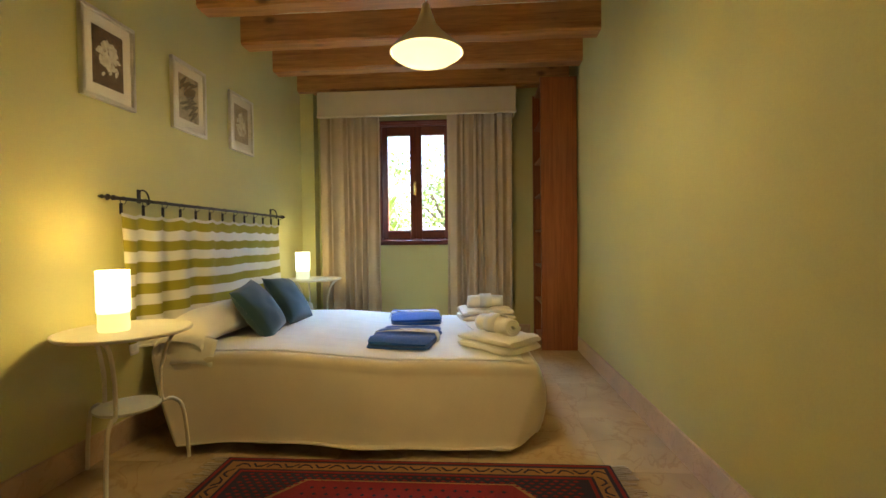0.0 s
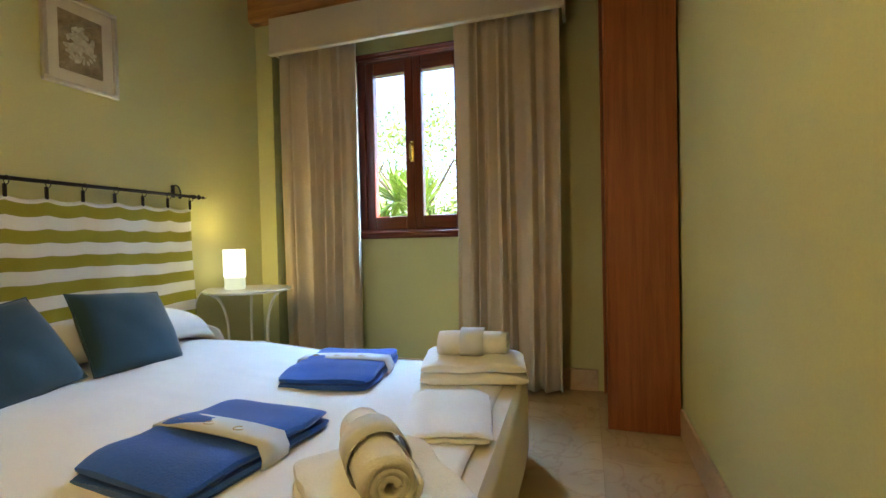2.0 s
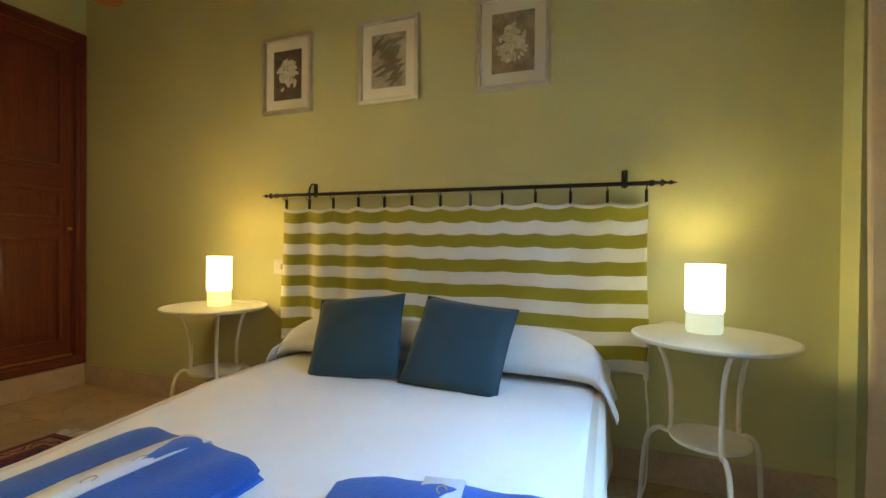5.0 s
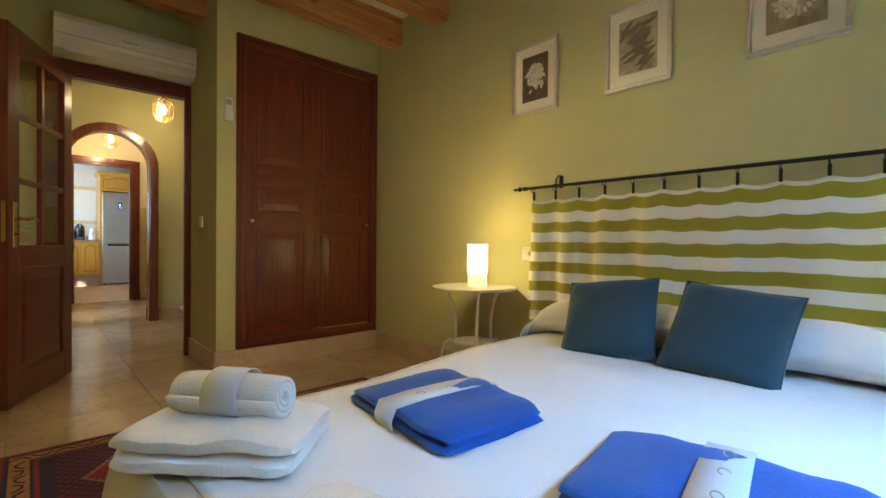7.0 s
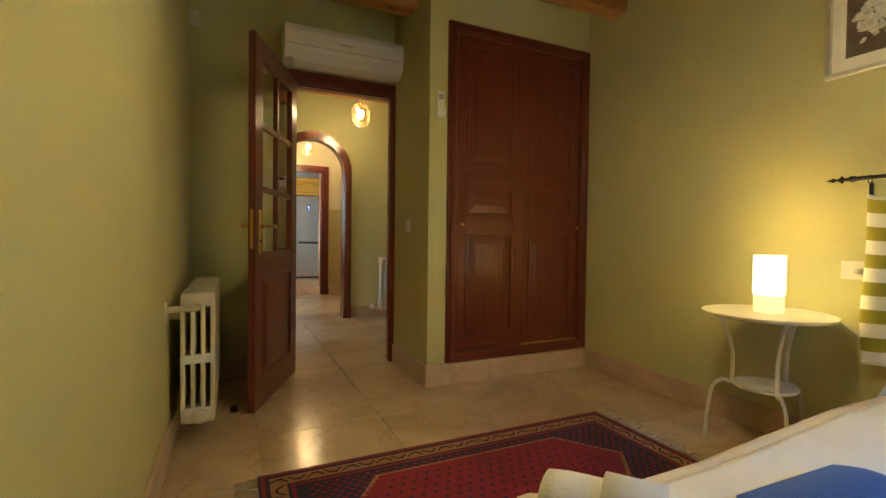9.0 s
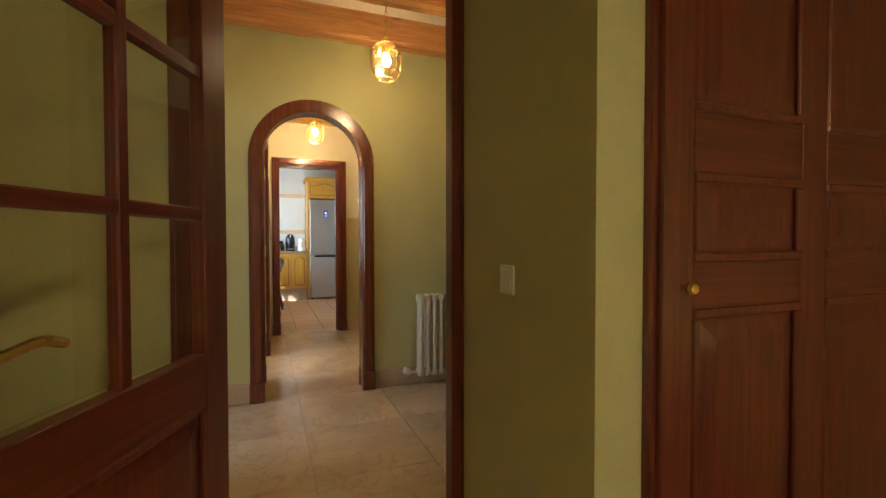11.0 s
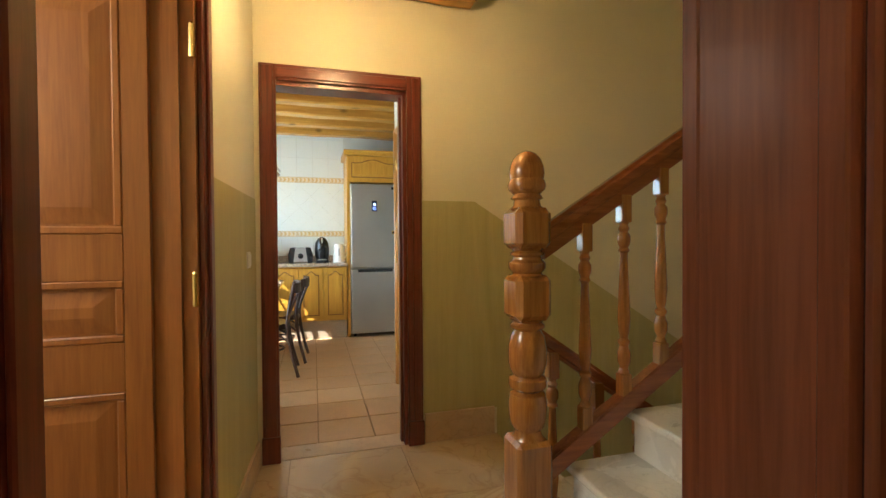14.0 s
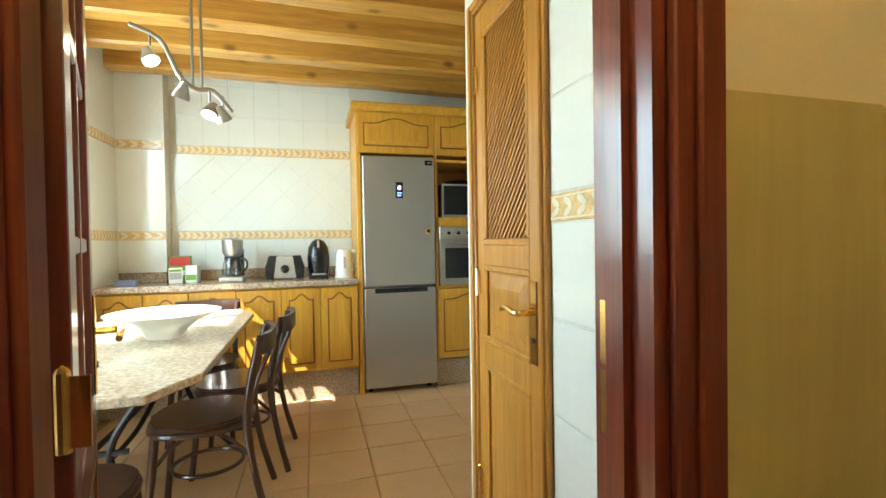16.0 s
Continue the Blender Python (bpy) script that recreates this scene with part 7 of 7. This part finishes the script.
t_sq, t_low = tile_mesh(TW, 0.253), tile_mesh(TW, 0.247)
b_me = mesh_of(B(0, TW - 0.002, 0, 0.006, 0, 0.070, 0.0015), "border_tile", border_tile)
bm = bmesh.new()
for k in range(4):
    cx = 0.025 + 0.05 * k
    for s in (-1, 1):
        pts = [(cx + 0.019 * math.cos(a) * math.cos(0.6 * s) - 0.009 * math.sin(a) * math.sin(0.6 * s), 0.035 + 0.012 * s + 0.019 * math.cos(a) * math.sin(0.6 * s) + 0.009 * math.sin(a) * math.cos(0.6 * s)) for a in [2 * math.pi * q / 8 for q in range(8)]]
        prism(bm, pts, "y", 0.006, 0.0075)
for z in (0.006, 0.060):
    box(bm, 0.0, TW - 0.002, 0.006, 0.0072, z, z + 0.004)
motif_me = mesh_of(bm, "motif", border_motif)


def tiled(parent, u0, u1, to, border):
    """Rows of tiles on one wall; to(u, z) gives the pose of a tile's corner."""
    n = int(round((u1 - u0) / TW))
    for i in range(n):
        u = u0 + i * TW
        for z in (0.0, 0.25, 0.50, 0.75, 1.0) if border == "full" else (1.0,):
            piece("tile", t_low, parent, to(u, z + 0.002))
        for z in (1.252, 1.96):
            b_ = piece("border_tile", b_me, parent, to(u, z))
            piece("motif", motif_me, b_, Matrix())
        for z in (2.034, 2.287, 2.54):
            piece("tile", t_sq, parent, to(u, z))


tiled(tiles_back, 0.172, 1.612, lambda u, z: pose(u + 0.0, -7.80, z), "counter")


def clip_poly(poly, lo, hi, ax):
    for sgn, lim in ((1, lo), (-1, hi)):
        out = []
        for i in range(len(poly)):
            a, b = poly[i - 1], poly[i]
            da, db = sgn * (a[ax] - lim), sgn * (b[ax] - lim)
            if (da >= 0) != (db >= 0):
                t = da / (da - db)
                out.append(tuple(a[k] + (b[k] - a[k]) * t for k in (0, 1)))
            if db >= 0:
                out.append(b)
        poly = out
        if not poly:
            return []
    return poly


def diamonds(parent, u0, u1, z0, z1, to, place=None):
    r = TW / math.sqrt(2)
    nu, nz = int((u1 - u0) / r) + 3, int((z1 - z0) / r) + 3
    g = 0.0018
    for i in range(-1, nu):
        for j in range(-1, nz):
            if (i + j) % 2:
                continue
            cx, cz = u0 + i * r, (z0 + z1) / 2 + (j - nz // 2) * r
            poly = [(cx + r - g, cz), (cx, cz + r - g), (cx - r + g, cz), (cx, cz - r + g)]
            poly = clip_poly(clip_poly(poly, u0, u1, 0), z0, z1, 1)
            if len(poly) >= 3:
                part("tile", prism(bmesh.new(), poly, "y", 0.0, 0.004), white_tile, parent, m=to)


diamonds(tiles_back, 0.172, 1.612, 1.326, 1.956, pose(0, -7.80, 0))
tiles_p = thing("wall_tiles_pantry", "glazed white wall tiles with an ochre border on the pantry wall", "tiles", kind="structure")
for z in (0.0, 0.25, 0.50, 0.75, 1.0, 1.326, 1.576, 1.826, 2.076, 2.326):
    piece("tile", t_low, tiles_p, pose(-0.10, -4.252, z + 0.002, 0, 0, -90))
    piece("tile", t_low, tiles_p, pose(-0.10, -4.452, z + 0.002, 0, 0, -90) @ Matrix.Diagonal((1.17, 1, 1, 1)))
for k in range(2):
    b_ = piece("border_tile", b_me, tiles_p, pose(-0.10, -4.252 - 0.2 * k, 1.252, 0, 0, -90) @ (Matrix() if k == 0 else Matrix.Diagonal((1.17, 1, 1, 1))))
    piece("motif", motif_me, b_, Matrix())
tiles_e = thing("wall_tiles_east", "ochre border tiles on the kitchen side wall and pillar", "tiles", kind="structure")
for z in (1.252, 1.96):
    b_ = piece("border_tile", b_me, tiles_e, pose(1.625, -7.66, z) @ Matrix.Diagonal((1.6, 1, 1, 1)))
    piece("motif", motif_me, b_, Matrix())
    for k in range(3):
        b_ = piece("border_tile", b_me, tiles_e, pose(1.95, -7.65 + 0.2 * k, z, 0, 0, 90))
        piece("motif", motif_me, b_, Matrix())

# ---- garden outside the window ----
struct("ground", B(-60, 60, 5.36, 90, -0.35, -0.15), earth, "dry garden ground outside", "ground")
struct("ground_east", B(2.15, 60, -60, 5.36, -0.35, -0.15), earth, "dry garden ground beside the house", "ground")
gw = struct("garden_wall", B(-7, 7, 10.2, 10.5, -0.15, 1.25, 0.02), outdoor_wall, "white rendered garden wall", "wall")
sh = thing("window_shutter", "open green louvred shutter outside the window", "shutter", at=pose(-0.30, 5.40, 0.97, 0, 0, 130))
for x in (0.0, 0.36):
    part("stile", B(x, x + 0.05, 0, 0.035, 0, 1.24), shutter_green, sh)
for k in range(18):
    part("slat", B(0.05, 0.36, 0.006, 0.026, 0.06 + k * 0.064, 0.105 + k * 0.064), shutter_green, sh)


def yucca(x, y, h, n, seed):
    rnd = random.Random(seed)
    t = thing("yucca_plant", "spiky green yucca growing in the garden", "plant", "garden yuccas", at=pose(x, y, -0.15))
    part("trunk", L([(0, 0), (0.10, 0), (0.08, h * 0.5), (0.07, h), (0, h)], 10), bark, t)
    for c in range(3):
        bm = bmesh.new()
        cz, cx, cy = h + rnd.uniform(-0.35, 0.25), rnd.uniform(-0.3, 0.3), rnd.uniform(-0.3, 0.3)
        for _ in range(n):
            a, e = rnd.uniform(0, 6.28), rnd.uniform(-0.35, 1.35)
            ln, w = rnd.uniform(0.45, 0.75), rnd.uniform(0.016, 0.028)
            d = Vector((math.cos(a) * math.cos(e), math.sin(a) * math.cos(e), math.sin(e)))
            sd = Vector((-math.sin(a), math.cos(a), 0))
            o = Vector((cx, cy, cz))
            p1, p2 = o + d * ln * 0.5, o + d * ln + Vector((0, 0, -0.10 * ln))
            v = [bm.verts.new(q) for q in (o - sd * w * 0.5, o + sd * w * 0.5, p1 + sd * w, p2, p1 - sd * w)]
            bm.faces.new((v[0], v[1], v[2], v[4]))
            bm.faces.new((v[4], v[2], v[3]))
        part("leaf_crown", bm, leaf_a, t, "tuft of long pointed leaves")
    return t


yucca(-0.9, 7.6, 1.3, 120, 1)
yucca(-1.5, 8.3, 1.4, 120, 2)
yucca(-0.2, 8.9, 0.9, 120, 3)
yucca(-2.4, 9.3, 1.5, 120, 4)


def leafy(x, y, r, h, n, seed):
    rnd = random.Random(seed)
    t = thing("garden_tree", "leafy garden tree behind the white wall", "tree", "garden trees", at=pose(x, y, -0.15))
    part("trunk", T(smooth_path([(0, 0, 0), (0.08, 0.03, h * 0.3), (-0.05, 0.1, h * 0.6), (0.05, 0.0, h * 0.9)], 4), [0.14 - 0.008 * k for k in range(13)], 8), bark, t)
    for k in range(4):
        a = rnd.uniform(0, 6.28)
        part("limb", T(smooth_path([(0, 0.05, h * 0.5), (0.4 * r * math.cos(a), 0.4 * r * math.sin(a), h * 0.7), (0.75 * r * math.cos(a), 0.75 * r * math.sin(a), h * 0.9)], 4), [0.06 - 0.005 * q for q in range(9)], 6), bark, t)
    bm = bmesh.new()
    cl_ = [(rnd.gauss(0, r * 0.5), rnd.gauss(0, r * 0.5), h * rnd.uniform(0.35, 1.2), rnd.uniform(0.25, 0.5) * r) for _ in range(26)]
    for _ in range(n):
        cx, cy, cz, cr = rnd.choice(cl_)
        o = Vector((rnd.gauss(cx, cr * 0.5), rnd.gauss(cy, cr * 0.5), max(0.2, rnd.gauss(cz, cr * 0.45))))
        d = Vector((rnd.gauss(0, 1), rnd.gauss(0, 1), rnd.gauss(0, 1))).normalized()
        s = d.orthogonal().normalized() * 0.035
        d *= rnd.uniform(0.07, 0.12)
        bm.faces.new([bm.verts.new(q) for q in (o, o + d * 0.5 + s, o + d, o + d * 0.5 - s)])
    tagged(part("crown", bm, leaf_b, t, "crown of many small leaves"), kind="stuff")


leafy(-2.6, 12.5, 1.6, 3.2, 5000, 11)
leafy(0.2, 13.5, 1.5, 2.6, 5000, 12)
leafy(2.4, 13.0, 1.7, 3.0, 5000, 13)
leafy(-5.2, 14.0, 1.8, 3.6, 4000, 14)

# ---- rug ----
rug = thing("rug", "red and navy patterned oriental rug with fringed ends", "rug")
RX0, RX1, RY0, RY1 = -0.40, 1.32, 1.645, 2.49
wool_red = fabric("wine_red_wool", (0.24, 0.010, 0.022), 500, 0.95, 0.3, 0.7, 0.05, 0.002)
wool_navy = fabric("navy_wool", (0.022, 0.014, 0.045), 500, 0.95, 0.3, 0.7, 0.05, 0.002)
wool_gold = fabric("ochre_wool", (0.34, 0.17, 0.06), 500, 0.95, 0.3, 0.7, 0.05, 0.002)
wool_cream = fabric("cream_wool", (0.52, 0.42, 0.30), 500, 0.95, 0.2, 0.7, 0.3, 0.002)
part("base", B(RX0, RX1, RY0, RY1, 0.002, 0.009, 0.002), wool_navy, rug)


def rug_frame(name, inset, width, z, m_):
    x0, x1, y0, y1 = RX0 + inset, RX1 - inset, RY0 + inset, RY1 - inset
    bm = bmesh.new()
    for a in ((x0, x1, y0, y0 + width), (x0, x1, y1 - width, y1), (x0, x0 + width, y0 + width, y1 - width), (x1 - width, x1, y0 + width, y1 - width)):
        box(bm, *a, 0.008, z)
    return part(name, bm, m_, rug)


rug_frame("outer_stripe", 0.010, 0.014, 0.0100, wool_red)
rug_frame("border_band", 0.040, 0.060, 0.0098, wool_gold)
rug_frame("inner_stripe", 0.112, 0.014, 0.0100, wool_red)
bm = bmesh.new()
rnd = random.Random(4)
k = 0
for y in (RY0 + 0.070, RY1 - 0.070):
    x = RX0 + 0.075
    while x < RX1 - 0.09:
        s = 1 if k % 2 else -1
        pts = [(x, y - 0.012 * s), (x + 0.022, y + 0.016 * s), (x + 0.046, y + 0.012 * s), (x + 0.070, y - 0.012 * s), (x + 0.068, y - 0.019 * s), (x + 0.046, y + 0.004 * s), (x + 0.024, y + 0.006 * s), (x + 0.004, y - 0.019 * s)]
        prism(bm, pts, "z", 0.0095, 0.0112)
        x += 0.070
        k += 1
for x in (RX0 + 0.070, RX1 - 0.070):
    y = RY0 + 0.11
    while y < RY1 - 0.13:
        s = 1 if k % 2 else -1
        pts = [(x - 0.012 * s, y), (x + 0.016 * s, y + 0.022), (x + 0.012 * s, y + 0.046), (x - 0.012 * s, y + 0.070), (x - 0.019 * s, y + 0.068), (x + 0.004 * s, y + 0.046), (x + 0.006 * s, y + 0.024), (x - 0.019 * s, y + 0.004)]
        prism(bm, pts, "z", 0.0095, 0.0112)
        y += 0.070
        k += 1
tagged(part("border_scroll", bm, wool_navy, rug, "navy scrolling line in the border"), kind="stuff")
bm = bmesh.new()
n_row = 0
y = RY0 + 0.150
while y < RY1 - 0.145:
    x = RX0 + 0.16 + (0.02 if n_row % 2 else 0)
    while x < RX1 - 0.16:
        u, v = (x - (RX0 + RX1) / 2) / 0.62, (y - (RY0 + RY1) / 2) / 0.255
        if abs(u) + max(0, abs(v) - 0.1) * 0.55 > 0.80 or abs(v) > 0.93:
            prism(bm, [(x - 0.012, y), (x, y - 0.007), (x + 0.012, y), (x, y + 0.007)], "z", 0.0085, 0.0105)
        x += 0.040
    y += 0.022
    n_row += 1
tagged(part("lozenge_pattern", bm, wool_red, rug, "rows of small wine-red lozenges"), kind="stuff")
cx, cy = (RX0 + RX1) / 2, (RY0 + RY1) / 2
hexa = [(cx - 0.60, cy), (cx - 0.42, cy - 0.235), (cx + 0.42, cy - 0.235), (cx + 0.60, cy), (cx + 0.42, cy + 0.235), (cx - 0.42, cy + 0.235)]
part("field_outline", prism(bmesh.new(), [(cx + (a - cx) * 1.035, cy + (b - cy) * 1.05) for a, b in hexa], "z", 0.0085, 0.0102), wool_gold, rug)
part("field", prism(bmesh.new(), hexa, "z", 0.009, 0.0112), wool_red, rug, "wine-red hexagonal field")
bm = bmesh.new()
for a in range(-11, 12):
    for b in range(-4, 5):
        x, y = cx + a * 0.048 + (0.024 if b % 2 else 0), cy + b * 0.046
        if abs(x - cx) / 0.56 + max(0, abs(y - cy) / 0.235 - 0.0) * 0.28 < 0.92 and abs(y - cy) < 0.20:
            prism(bm, [(x - 0.009, y), (x, y - 0.009), (x + 0.009, y), (x, y + 0.009)], "z", 0.011, 0.0122)
tagged(part("field_motifs", bm, wool_navy, rug, "small navy motifs"), kind="stuff")
bm = bmesh.new()
for x, s in ((RX0, -1), (RX1, 1)):
    y = RY0 + 0.006
    while y < RY1:
        ln = rnd.uniform(0.05, 0.085)
        dy = rnd.uniform(-0.02, 0.02)
        box(bm, x, x + s * ln * 0.5, y - 0.0025 + dy * 0.3, y + 0.0025 + dy * 0.3, 0.002, 0.006)
        box(bm, x + s * ln * 0.5, x + s * ln, y - 0.004 + dy, y + 0.004 + dy, 0.001, 0.005)
        y += 0.011
tagged(part("fringe", bm, wool_cream, rug, "cream knotted fringe"), kind="stuff")

# ---- floor pieces ----
S = 0.60
slab_me = mesh_of(B(0, S - 0.0016, 0, S - 0.0016, -0.02, 0.0, 0.0008), "slab", stone_floor)


def slabs(x0, x1, y0, y1):
    """Marble slabs on one grid, cut where they meet the edges."""
    i0, i1 = math.floor((x0 - 0.10) / S), math.ceil((x1 - 0.10) / S)
    j0, j1 = math.floor((y0 - 0.05) / S), math.ceil((y1 - 0.05) / S)
    for i in range(i0, i1):
        for j in range(j0, j1):
            a, b, c_, d = max(x0, 0.10 + i * S), min(x1, 0.10 + (i + 1) * S), max(y0, 0.05 + j * S), min(y1, 0.05 + (j + 1) * S)
            if b - a > 0.004 and d - c_ > 0.004:
                piece("slab", slab_me, floor, Matrix.LocRotScale((a, c_, 0), None, ((b - a) / S, (d - c_) / S, 1)))


slabs(-1.005, 1.66, 0.20, 5.13)
slabs(-1.31, 1.52, -1.89, 0.20)
slabs(-0.5, 1.0, -4.12, -1.89)
slabs(1.52, 3.70, -2.0, 0.05)
KT = 0.332
tile_me = mesh_of(B(0, KT - 0.007, 0, KT - 0.007, -0.012, 0.0, 0.0025), "floor_tile", terracotta)
for i in range(-7, 5):
    for j in range(12):
        x, y = 0.225 + KT * i, -4.285 - KT * (j + 1)
        if x < 1.95 and x > -2.2:
            piece("floor_tile", tile_me, floor_k, pose(x, y, 0))
piece_th = struct("threshold", B(0.05, 0.82, -4.285, -4.12, -0.02, 0.001), stone_base, "cream marble door threshold", "threshold")
